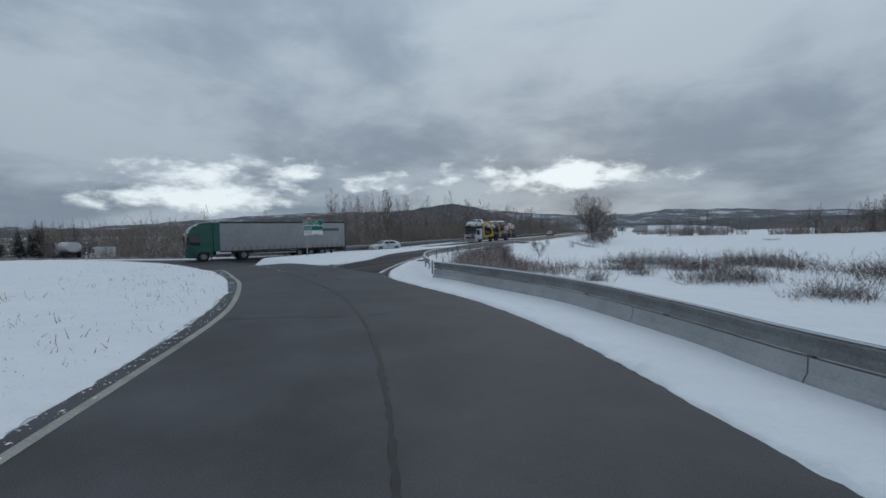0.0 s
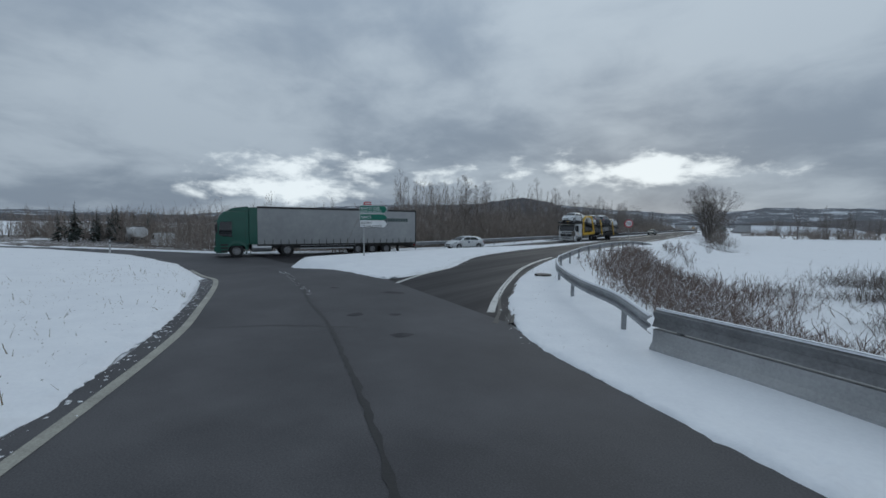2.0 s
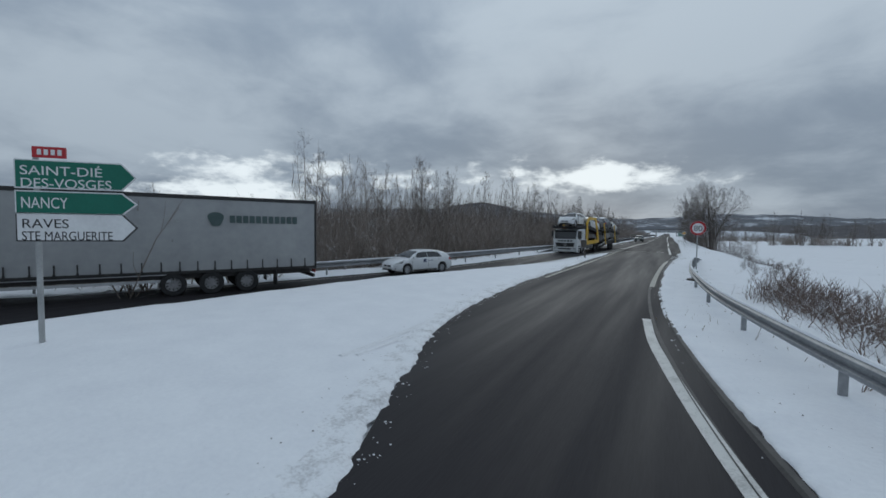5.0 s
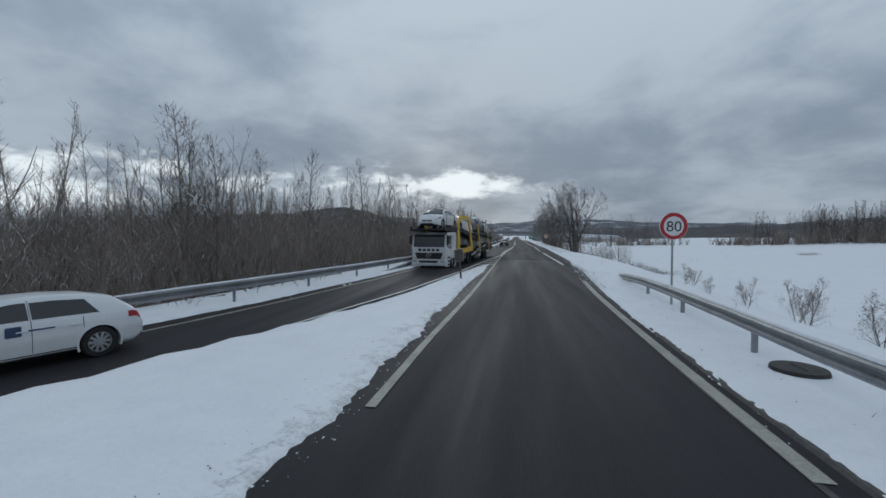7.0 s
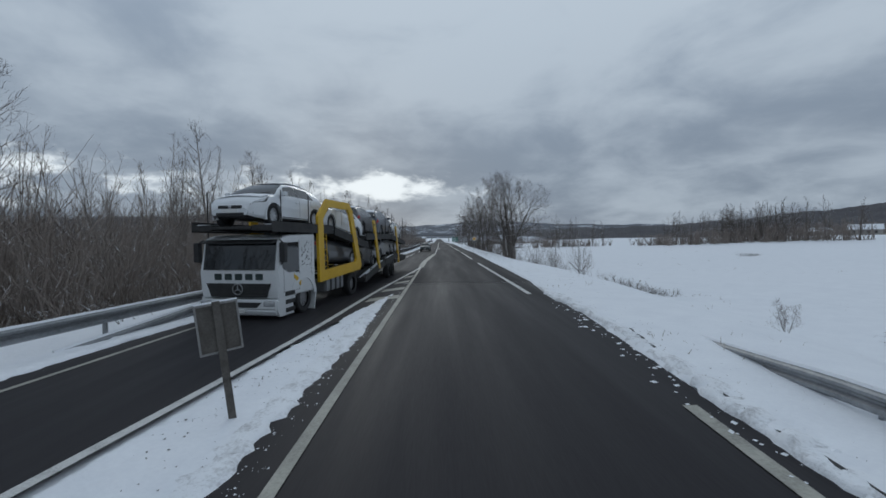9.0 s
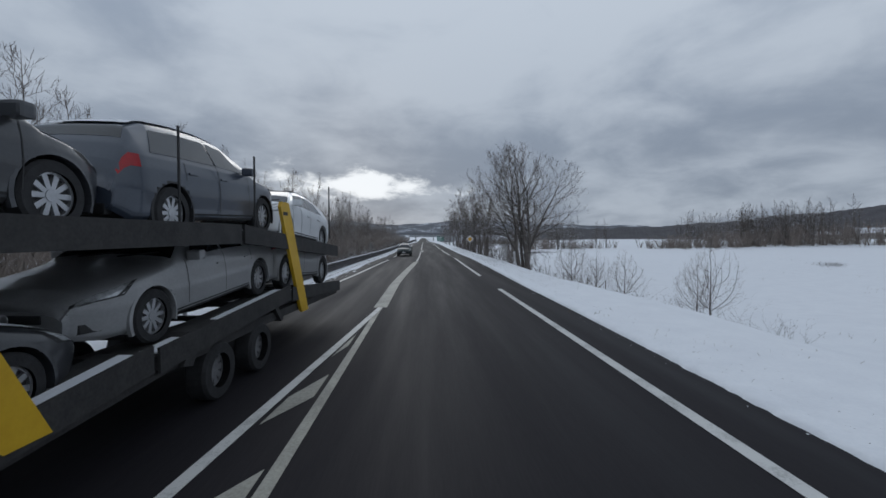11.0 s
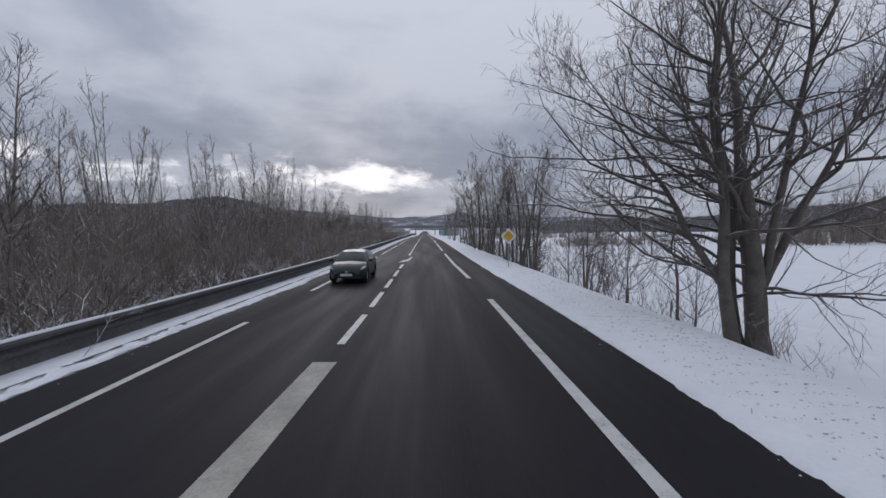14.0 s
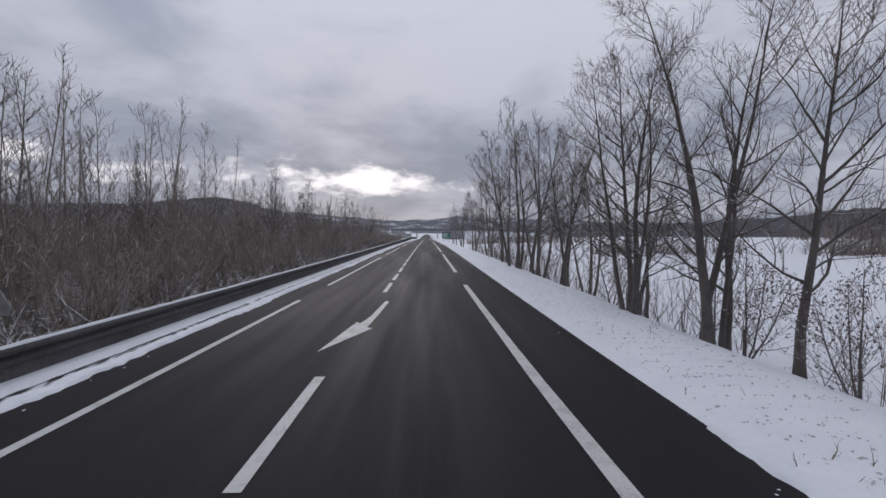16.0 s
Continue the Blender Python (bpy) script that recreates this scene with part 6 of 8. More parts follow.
def bridge(y, zr):
    root = tagged(empty("road_bridge", 0, y, zr), "grey concrete bridge carrying a road over the carriageway", "bridge")
    bm = bmesh.new()
    box(bm, -30, 30, -4.5, 4.5, 4.9, 5.9, 0.08)
    part("deck", bm, CONCRETE, root)
    bm = bmesh.new()
    box(bm, -30, 30, -4.7, -4.45, 5.7, 6.7, 0.04)
    part("parapet", bm, mat("dark_parapet", (0.10, 0.10, 0.11), (0.17, 0.17, 0.18), rough=0.8, scale=1), root)
    for s in (-1, 1):
        bm = bmesh.new()
        prism(bm, [(s * 14.5, -0.5), (s * 32, -0.5), (s * 32, 4.9), (s * 19.5, 4.9)], -4.4, 4.4, "y")
        part("abutment", bm, CONCRETE, root)
        bm = bmesh.new()
        box(bm, s * 8.6 - 0.4, s * 8.6 + 0.4, -3.5, 3.5, -0.5, 4.9, 0.08)
        part("pier", bm, CONCRETE, root)
        bm = bmesh.new()
        prism(bm, [(s * 30, -1.5), (s * 110, -1.5), (s * 96, 3.5), (s * 60, 5.3), (s * 30, 5.6)], -9, 9, "y")
        part("snowy_ramp", bm, SNOW, root)


bridge(432, -2.0)


def shed(x, y):
    root = tagged(empty("grey_shed", x, y, gz(x, y), 10), "grey metal shed with a snowy roof near the bridge", "building")
    CLAD = mat("grey_cladding", (0.22, 0.23, 0.25), (0.32, 0.33, 0.35), rough=0.6, scale=1, bump=0.2, stretch=(6, 6, 0.3))
    bm = bmesh.new()
    box(bm, -4.2, 4.2, -6, 6, 0, 4.2, 0.05)
    part("wall", bm, CLAD, root)
    bm = bmesh.new()
    prism(bm, [(-4.5, 4.2), (4.5, 4.2), (0, 5.3)], -6.3, 6.3, "y")
    part("roof", bm, SNOW, root)
    bm = bmesh.new()
    box(bm, -1.5, 1.5, -6.06, -6.005, 0, 3.2, 0.01)
    part("door", bm, mat("shed_door", (0.12, 0.125, 0.13), (0.16, 0.165, 0.17), rough=0.6), root)


shed(-23, 333)


def farmhouse(x, y, rz, s=1.0):
    root = tagged(empty("farmhouse", x, y, gz(x, y), rz), "small far farmhouse under a snow-covered roof", "house")
    root.scale = (s, s, s)
    RENDER = mat("pale_render", (0.26, 0.24, 0.22), (0.36, 0.34, 0.31), rough=0.9, scale=1)
    bm = bmesh.new()
    prism(bm, [(-4, -0.5), (4, -0.5), (4, 3.0), (0, 5.2), (-4, 3.0)], -6, 6, "y")
    part("wall", bm, RENDER, root)
    for q in (-1, 1):
        bm = bmesh.new()
        prism(bm, [(q * 4.7, 2.75), (0, 5.35), (0, 5.6), (q * 4.7, 3.0)], -6.5, 6.5, "y")
        rf = part("roof", bm, SNOW, root)
    bm = bmesh.new()
    box(bm, -1.2, -0.5, 1.5, 2.2, 4.6, 6.4, 0.03)
    part("chimney", bm, mat("chimney_brick", (0.16, 0.09, 0.07), (0.24, 0.15, 0.12), rough=0.9, scale=5), rf)
    for yy in (-4, -1.3, 1.4, 4):
        bm = bmesh.new()
        box(bm, -4.04, -4.0, yy - 0.5, yy + 0.5, 1.0, 2.2, 0.01)
        w = part("window", bm, glass("dark_pane"), root)
        bm = bmesh.new()
        box(bm, -4.1, -4.0, yy - 0.6, yy + 0.6, 0.88, 0.99)
        part("sill", bm, CONCRETE, w)


farmhouse(206, 212, 40, 0.95)
farmhouse(193, 222, 20, 0.7)
farmhouse(-30, 640, 80, 1.3)
farmhouse(60, 700, 20, 1.4)

# ---- vehicles; each is built with its front towards +x ----
RUBBER = mat("tyre_rubber", (0.012, 0.012, 0.013), (0.03, 0.03, 0.032), rough=0.85, scale=9, bump=0.3)
ALLOY = mat("wheel_alloy", (0.42, 0.43, 0.45), (0.55, 0.56, 0.58), rough=0.35, metal=0.8, scale=5, bump=0.05)
STEELRIM = mat("truck_rim", (0.20, 0.20, 0.21), (0.36, 0.36, 0.37), rough=0.5, metal=0.6, scale=6, bump=0.1)
PLASTIC = mat("black_plastic", (0.014, 0.014, 0.015), (0.03, 0.03, 0.031), rough=0.6, scale=6, bump=0.1)
CHASSIS = mat("chassis_black", (0.015, 0.015, 0.016), (0.045, 0.043, 0.042), rough=0.75, scale=3, bump=0.2)
GLASS = mat("tinted_glass", (0.014, 0.017, 0.020), rough=0.03, bump=0.0, spec=0.75)
LAMP = mat("clear_lamp", (0.30, 0.31, 0.32), (0.72, 0.74, 0.76), rough=0.12, scale=14, bump=0.1, metal=0.4)
LAMP_RED = mat("red_lamp", (0.25, 0.006, 0.01), (0.4, 0.012, 0.016), rough=0.2, scale=9, bump=0.1)
PLATE = mat("number_plate", (0.6, 0.6, 0.58), (0.7, 0.7, 0.68), rough=0.5)


def paint(name, a, b=None, rough=0.28, coat=0.6):
    return mat(name, a, b or tuple(min(1, k * 1.12) for k in a), rough=rough, scale=1.3, bump=0.02, fine=30, coat=coat, rough2=rough + 0.15)


def wheel(parent, x, y, r, w, side, rim_mat, spokes=10, deep=0.04):
    """A tyre with a spoked rim; side is +1 on the left, -1 on the right."""
    bm = bmesh.new()
    bore = 0.59 if deep > 0.05 else 0.66
    prof = [(r * bore, -w / 2), (r * 0.92, -w / 2), (r, -w * 0.36), (r, w * 0.36), (r * 0.92, w / 2), (r * bore, w / 2)]
    n = 28
    rows = []
    for i in range(n):
        t = 2 * math.pi * i / n
        rows.append([bm.verts.new((p * math.cos(t), o, p * math.sin(t))) for p, o in prof])
    for i in range(n):
        a, b = rows[i], rows[(i + 1) % n]
        for j in range(len(prof) - 1):
            bm.faces.new((a[j], a[j + 1], b[j + 1], b[j]))
    bmesh.ops.translate(bm, verts=bm.verts, vec=(x, y, r))
    tyre = part("wheel", bm, RUBBER, parent, smooth=False)
    bm = bmesh.new()
    o = y + side * (w / 2 - deep)
    rr = r * (0.60 if deep > 0.05 else 0.67)
    fat = 1.45 if deep > 0.05 else 1.0
    disc_pts = [(x + rr * math.cos(t), r + rr * math.sin(t)) for t in np.linspace(0, 2 * math.pi, 24, endpoint=False)]
    prism(bm, disc_pts, o - side * 0.05, o - side * 0.03, "y")
    bk = part("rim_well", bm, CHASSIS, tyre)
    bm = bmesh.new()
    for k in range(spokes):
        t = 2 * math.pi * k / spokes
        c, s = math.cos(t), math.sin(t)
        wd = rr * (2.0 / spokes) * fat
        pts = [(x + rr * 0.16 * c - wd * 0.5 * s, r + rr * 0.16 * s + wd * 0.5 * c), (x + rr * c - wd * 0.62 * s, r + rr * s + wd * 0.62 * c), (x + rr * c + wd * 0.62 * s, r + rr * s - wd * 0.62 * c), (x + rr * 0.16 * c + wd * 0.5 * s, r + rr * 0.16 * s - wd * 0.5 * c)]
        prism(bm, pts, o - side * 0.03, o, "y")
    for ro, ri in ((rr, rr * 0.90), (rr * (0.5 if deep > 0.05 else 0.26), 0.0)):
        a = [(ro * math.cos(t), ro * math.sin(t)) for t in np.linspace(0, 2 * math.pi, 24, endpoint=False)]
        if ri:
            q = [[bm.verts.new((x + p[0] * f, yy, r + p[1] * f)) for p in a] for f, yy in ((1, o - side * 0.04), (1, o + side * 0.006), (ri / ro, o + side * 0.006), (ri / ro, o - side * 0.04))]
            for i in range(24):
                j = (i + 1) % 24
                for k in range(3):
                    bm.faces.new((q[k][i], q[k][j], q[k + 1][j], q[k + 1][i]))
        else:
            prism(bm, [(x + p[0], r + p[1]) for p in a], o - side * 0.03, o + side * 0.008, "y")
    part("rim", bm, rim_mat, tyre)
    return tyre


STYLES = {
    # x from the nose as a share of the length, height of the upper outline as a share of the height
    "hatch": ([0, 0.006, 0.02, 0.05, 0.10, 0.16, 0.215, 0.30, 0.40, 0.50, 0.64, 0.78, 0.88, 0.945, 0.98, 1.0], [0.36, 0.43, 0.49, 0.545, 0.60, 0.645, 0.675, 0.82, 0.945, 0.995, 1.0, 0.965, 0.90, 0.76, 0.66, 0.50], 0.215, 0.42, 0.875, 0.955),
    "saloon": ([0, 0.012, 0.05, 0.14, 0.24, 0.285, 0.36, 0.44, 0.53, 0.64, 0.73, 0.83, 0.93, 0.98, 1.0], [0.42, 0.49, 0.55, 0.61, 0.66, 0.69, 0.83, 0.965, 1.0, 0.985, 0.92, 0.76, 0.72, 0.66, 0.5], 0.285, 0.45, 0.71, 0.84),
    "estate": ([0, 0.012, 0.05, 0.13, 0.22, 0.265, 0.34, 0.43, 0.54, 0.70, 0.84, 0.925, 0.965, 0.985, 1.0], [0.42, 0.48, 0.54, 0.60, 0.645, 0.67, 0.82, 0.955, 1.0, 1.0, 0.97, 0.93, 0.74, 0.60, 0.46], 0.265, 0.44, 0.925, 0.97),
    "suv": ([0, 0.012, 0.05, 0.13, 0.23, 0.275, 0.35, 0.44, 0.55, 0.69, 0.83, 0.91, 0.955, 0.98, 1.0], [0.40, 0.52, 0.58, 0.63, 0.67, 0.695, 0.83, 0.965, 1.0, 0.995, 0.96, 0.88, 0.74, 0.62, 0.42], 0.275, 0.45, 0.89, 0.95),
    "coupe": ([0, 0.012, 0.06, 0.15, 0.25, 0.30, 0.38, 0.46, 0.54, 0.62, 0.72, 0.82, 0.93, 0.98, 1.0], [0.40, 0.49, 0.56, 0.63, 0.67, 0.70, 0.84, 0.96, 1.0, 0.985, 0.90, 0.77, 0.74, 0.68, 0.48], 0.30, 0.47, 0.63, 0.80),
}


def car(name, label, style, length, width, height, body_mat, spokes=10, snow=0.0, rim=None, group="", cat="car"):
    xs, zs, ws0, ws1, rs0, rs1 = STYLES[style]
    xs, zs = np.array(xs) * length, np.array(zs) * height
    r = 0.232 * height if style != "suv" else 0.22 * height
    xf, xr = 0.195 * length, 0.80 * length
    belt = height * (0.655 if style != "suv" else 0.66)
    root = tagged(empty(name), label, cat, group)

    def top(x):
        return float(np.interp(x, xs, zs))

    def section(x):
        """Points from the sill over the side to the middle of the top, for the left half."""
        zt = top(x)
        u = x / length
        w = width / 2 * (1 - 0.34 * max(0, (0.17 - u) / 0.17) ** 2.4 - 0.14 * max(0, (u - 0.90) / 0.10) ** 1.8)
        zb = min(belt, zt - 0.085)
        low = 0.16 * height + 0.05 * height * max(0, (0.06 - u) / 0.06) + 0.08 * height * max(0, (u - 0.95) / 0.05)
        wr = w * (0.93 - 0.30 * sm(0.0, 0.36 * height, zt - zb))
        mid = min(0.42 * height, zb - 0.04)
        flat = 1 - float(sm(0.0, 0.25 * height, zt - zb))
        return np.array([(w * 0.90, low), (w * 0.975, low + 0.06), (w, mid), (w * 0.985, (mid + zb) / 2 + 0.03), (w * 0.95, zb), (wr + (w * 0.95 - wr) * 0.06, zt - 0.045 - flat * 0.02), (wr * 0.86, zt - 0.012 - flat * 0.02), (wr * 0.45, zt), (0.0, zt + 0.006 + flat * 0.012)])

    def at(x, v, off=0.0):
        """A point of the shell: v counts along the section."""
        s = section(x)
        k = min(int(v), len(s) - 2)
        p = s[k] + (s[k + 1] - s[k]) * (v - k)
        t = s[k + 1] - s[k]
        nrm = np.array([t[1], -t[0]]) / (np.linalg.norm(t) + 1e-9)
        nrm = nrm if nrm[0] >= 0 else -nrm
        if k >= 6:
            nrm = np.array([0, 1.0])
        return (length / 2 - x, p[0] + nrm[0] * off, p[1] + nrm[1] * off)

    stations = np.unique(np.r_[xs, np.linspace(0, length, 96)])
    v, f = [], []
    fine = np.r_[np.linspace(0, 4, 19), np.linspace(4, 8, 9)[1:]]
    m = len(fine)
    for x in stations:
        s = section(x)
        s = np.stack([np.interp(fine, np.arange(9), s[:, q]) for q in (0, 1)], 1)
        v += [(length / 2 - x, y, z) for y, z in s] + [(length / 2 - x, -y, z) for y, z in s[-2::-1]]
    w = 2 * m - 1
    for i in range(len(stations) - 1):
        xm = (stations[i] + stations[i + 1]) / 2
        for j in range(w - 1):
            a = [i * w + j, i * w + j + 1, (i + 1) * w + j + 1, (i + 1) * w + j]
            zc = sum(v[q][2] for q in a) / 4
            if min(j, w - 2 - j) < 18 and min(math.hypot(xm - xf, zc - r), math.hypot(xm - xr, zc - r)) < r * 1.17:
                continue
            f.append(a)
    f.append(list(range(w)))
    f.append(list(range((len(stations) - 1) * w, len(stations) * w))[::-1])
    shell = poly("body", v, f, body_mat, root)
    shell.data.polygons.foreach_set("use_smooth", [len(q) == 4 for q in f])
    shell.data.update()
    # dark underside and wheel wells
    bm = bmesh.new()
    box(bm, -length / 2 + 0.30, length / 2 - 0.30, -width / 2 * 0.74, width / 2 * 0.74, 0.17 * height, 0.36 * height, 0.05)
    part("underside", bm, PLASTIC, root)
    for xx in (xf, xr):
        for sd in (1, -1):
            bm = bmesh.new()
            n = 20
            arc = [(length / 2 - xx + r * 1.13 * math.cos(t), r + r * 1.13 * math.sin(t)) for t in np.linspace(-0.35, math.pi + 0.35, n)]
            arc2 = [(length / 2 - xx + r * 1.24 * math.cos(t), r + r * 1.24 * math.sin(t)) for t in np.linspace(-0.35, math.pi + 0.35, n)]
            y1 = sd * (width / 2 * 0.992)
            rows = [[bm.verts.new((p[0], yy, p[1])) for p in c] for c, yy in ((arc, y1 - sd * 0.16), (arc, y1 + sd * 0.004), (arc2, y1 - sd * 0.004), (arc2, y1 - sd * 0.05))]
            for k in range(3):
                for i in range(n - 1):
                    bm.faces.new((rows[k][i], rows[k][i + 1], rows[k + 1][i + 1], rows[k + 1][i]))
            part("wheel_arch", bm, body_mat if style != "suv" else PLASTIC, root)
            wheel(root, length / 2 - xx, sd * (width / 2 - 0.115), r, 0.2, sd, rim or ALLOY, spokes)

    def patch(nm, x0, x1, v0, v1, material, off=0.006, nx=10, nv=4, mirror=True, both=False, skew=(0.0, 0.0), lab=""):
        """A piece of the shell lifted off it: glass, lamps, snow. skew: how far its ends lean along the car towards its upper edge."""
        made = []
        for sd in ((1, -1) if mirror else (1,)):
            vv, ff = [], []
            cols = np.linspace(v0, v1, nv + 1)
            if both:
                cols = np.r_[cols, [2 * 8 - c for c in cols[-2::-1]]]
            for i in range(nx + 1):
                for c in cols:
                    q = c if c <= 8 else 16 - c
                    u = (q - v0) / (v1 - v0)
                    a, b = x0 + skew[0] * u, x1 + skew[1] * u
                    p = at(a + (b - a) * i / nx, q, off)
                    vv.append((p[0], p[1] * sd * (1 if c <= 8 else -1), p[2]))
            k = len(cols)
            for i in range(nx):
                for j in range(k - 1):
                    ff.append((i * k + j, i * k + j + 1, (i + 1) * k + j + 1, (i + 1) * k + j))
            ob = poly(nm, vv, ff, material, root, True)
            if lab:
                ob["label"] = lab
            made.append(ob)
        return made

    L = length
    patch("windscreen", L * (ws0 + 0.015), L * (ws1 - 0.02), 5.3, 8, GLASS, nx=8, mirror=False, both=True)
    patch("rear_window", L * (rs0 + 0.005), L * (rs1 - 0.01), 5.5, 8, GLASS, nx=6, mirror=False, both=True)
    split = L * (0.545 if style != "coupe" else 0.60)
    dx = L * (ws1 - ws0) * 0.62
    patch("front_side_window", L * (ws0 + 0.075), split - 0.02, 4.12, 4.86, GLASS, skew=(dx * 0.75, 0.0))
    rear_end = L * (rs0 - (0.07 if style == "hatch" else 0.015))
    patch("rear_side_window", split + 0.03, rear_end, 4.12, 4.84, GLASS, skew=(0.0, -0.22 if style in ("hatch", "saloon", "coupe", "suv") else -0.08))
    patch("headlight_bezel", L * 0.006, L * 0.105, 2.75, 4.9, PLASTIC, off=0.004, nx=7, skew=(L * 0.010, L * 0.055))
    patch("headlight", L * 0.012, L * 0.088, 2.95, 4.75, LAMP, off=0.009, nx=7, skew=(L * 0.012, L * 0.052))
    patch("tail_light", L * 0.925, L * 0.985, 3.0, 3.95, LAMP_RED, nx=4)
    for sd in (1, -1):
        bm = bmesh.new()
        box(bm, -0.09, 0.06, 0, 0.2, -0.065, 0.075, 0.035, Matrix.Translation((L / 2 - L * (ws0 + 0.075), sd * (width / 2 * 0.95) - (0.2 if sd < 0 else 0), belt + 0.06)))
        part("wing_mirror", bm, body_mat, root)
        for q in (split - 0.14, L * 0.70):
            bm = bmesh.new()
            box(bm, L / 2 - q - 0.09, L / 2 - q + 0.09, sd * (width / 2 * 0.99) - 0.012, sd * (width / 2 * 0.99) + 0.022, belt - 0.16, belt - 0.13, 0.008)
            part("door_handle", bm, body_mat, root)
    for sd in (1, -1):
        bm = bmesh.new()
        prism(bm, [(L / 2 - 0.26, sd * width * 0.425), (L / 2 - 0.10, sd * width * 0.375), (L / 2 - 0.03, sd * width * 0.30), (L / 2 - 0.14, sd * width * 0.30)], 0.24 * height, 0.31 * height, "z")
        part("fog_lamp_recess", bm, PLASTIC, root)
    bm = bmesh.new()
    box(bm, L / 2 - 0.07, L / 2 + 0.012, -width * 0.21, width * 0.21, 0.335 * height, 0.40 * height, 0.015)
    g = part("grille", bm, PLASTIC, root)
    bm = bmesh.new()
    bmesh.ops.create_uvsphere(bm, u_segments=12, v_segments=6, radius=0.055, matrix=Matrix.Translation((L / 2 + 0.012, 0, 0.372 * height)) @ Matrix.Diagonal((0.3, 1, 1, 1)))
    part("badge", bm, ALLOY, g)
    bm = bmesh.new()
    box(bm, L / 2 - 0.12, L / 2 + 0.004, -width * 0.25, width * 0.25, 0.19 * height, 0.26 * height, 0.02)
    part("lower_intake", bm, PLASTIC, root)
    for sd in (1, -1):
        bm = bmesh.new()
        for q, v0, v1 in ((L * (ws0 + 0.055), 1.2, 4.1), (split + 0.005, 1.2, 4.95), (L * 0.735, 2.6, 4.0)):
            row = [[bm.verts.new((at(q + o, v, 0.004)[0], at(q + o, v, 0.004)[1] * sd, at(q + o, v, 0.004)[2])) for v in np.linspace(v0, v1, 12)] for o in (-0.006, 0.006)]
            for i in range(11):
                bm.faces.new((row[0][i], row[0][i + 1], row[1][i + 1], row[1][i]))
        part("door_joint", bm, PLASTIC, root)
    patch("sill", xf + r * 1.2, xr - r * 1.2, 0.05, 1.1, PLASTIC, off=0.006, nx=8, nv=2)
    for yy in (0.12, -0.42):
        bm = bmesh.new()
        zc = top(L * ws0)
        rod(bm, (L / 2 - L * ws0 - 0.02, yy, zc + 0.03), (L / 2 - L * ws0 - 0.10, yy + 0.5, zc + 0.075), 0.010, n=5)
        part("wiper", bm, PLASTIC, root)
    for q, nm in ((L / 2 + 0.02, "front_plate"), (-L / 2 - 0.008, "rear_plate")):
        bm = bmesh.new()
        box(bm, q - 0.012, q + 0.008, -0.25, 0.25, 0.255 * height, 0.255 * height + 0.10, 0.004)
        part(nm, bm, PLATE, root)
    bm = bmesh.new()
    box(bm, -L / 2 - 0.01, -L / 2 + 0.1, -width * 0.38, width * 0.38, 0.20 * height, 0.28 * height, 0.02)
    part("rear_bumper_insert", bm, PLASTIC, root)
    if snow:
        patch("roof_snow", L * (ws1 + 0.01), L * (rs0 - 0.01), 5.9, 8, SNOW, off=0.025 * snow + 0.012, nx=12, mirror=False, both=True, lab="thin layer of snow")
        patch("bonnet_snow", L * 0.09, L * (ws0 - 0.02), 5.6, 8, SNOW, off=0.02 * snow + 0.01, nx=8, mirror=False, both=True, lab="thin layer of snow")
    return root


def heading(x, y, dx, dy, z=None, tilt=0.0):
    """The pose of a vehicle at (x, y) whose front points along (dx, dy)."""
    a = math.degrees(math.atan2(dy, dx))
    z = float(road_z(x, y)) + 0.012 if z is None else z
    return pose(x, y, z, 0, -tilt, a)


WHITE_CAR = paint("white_car_paint", (0.62, 0.64, 0.66), (0.72, 0.74, 0.76))
DARK_GREEN = paint("blackish_green_paint", (0.005, 0.012, 0.011), (0.008, 0.018, 0.016), rough=0.32, coat=0.35)
GREY_CAR = paint("silver_grey_paint", (0.26, 0.265, 0.27), (0.33, 0.335, 0.34))
CHARCOAL = paint("charcoal_paint", (0.035, 0.037, 0.042), (0.05, 0.053, 0.06))
NAVY = paint("slate_blue_paint", (0.035, 0.045, 0.065), (0.05, 0.062, 0.085))

megane = car("hatchback_car", "white five-door hatchback on the oncoming lane", "hatch", 4.36, 1.81, 1.45, WHITE_CAR)
megane.matrix_basis = heading(-11.6, 4.1, -0.362, -0.932)
bm = bmesh.new()
box(bm, -0.05, 0.18, 0.905, 0.915, 0.72, 0.92, 0.01)
box(bm, -0.55, -0.15, 0.905, 0.912, 0.80, 0.83)
part("door_badge", bm, mat("blue_badge", (0.03, 0.05, 0.12), (0.04, 0.06, 0.14), rough=0.5), megane)
pug = car("hatchback_car", "small blackish-green wet hatchback on the oncoming lane", "hatch", 3.84, 1.66, 1.43, DARK_GREEN, 7)
pug.matrix_basis = heading(-3.55, 81.7, -0.02, -1.0)


# ---- lorries ----
def truck_wheels(root, x, w, r=0.5, dual=False):
    for sd in (1, -1):
        wheel(root, x, sd * (w - 0.16), r, 0.30, sd, STEELRIM, 10, 0.07 if not dual else 0.12)


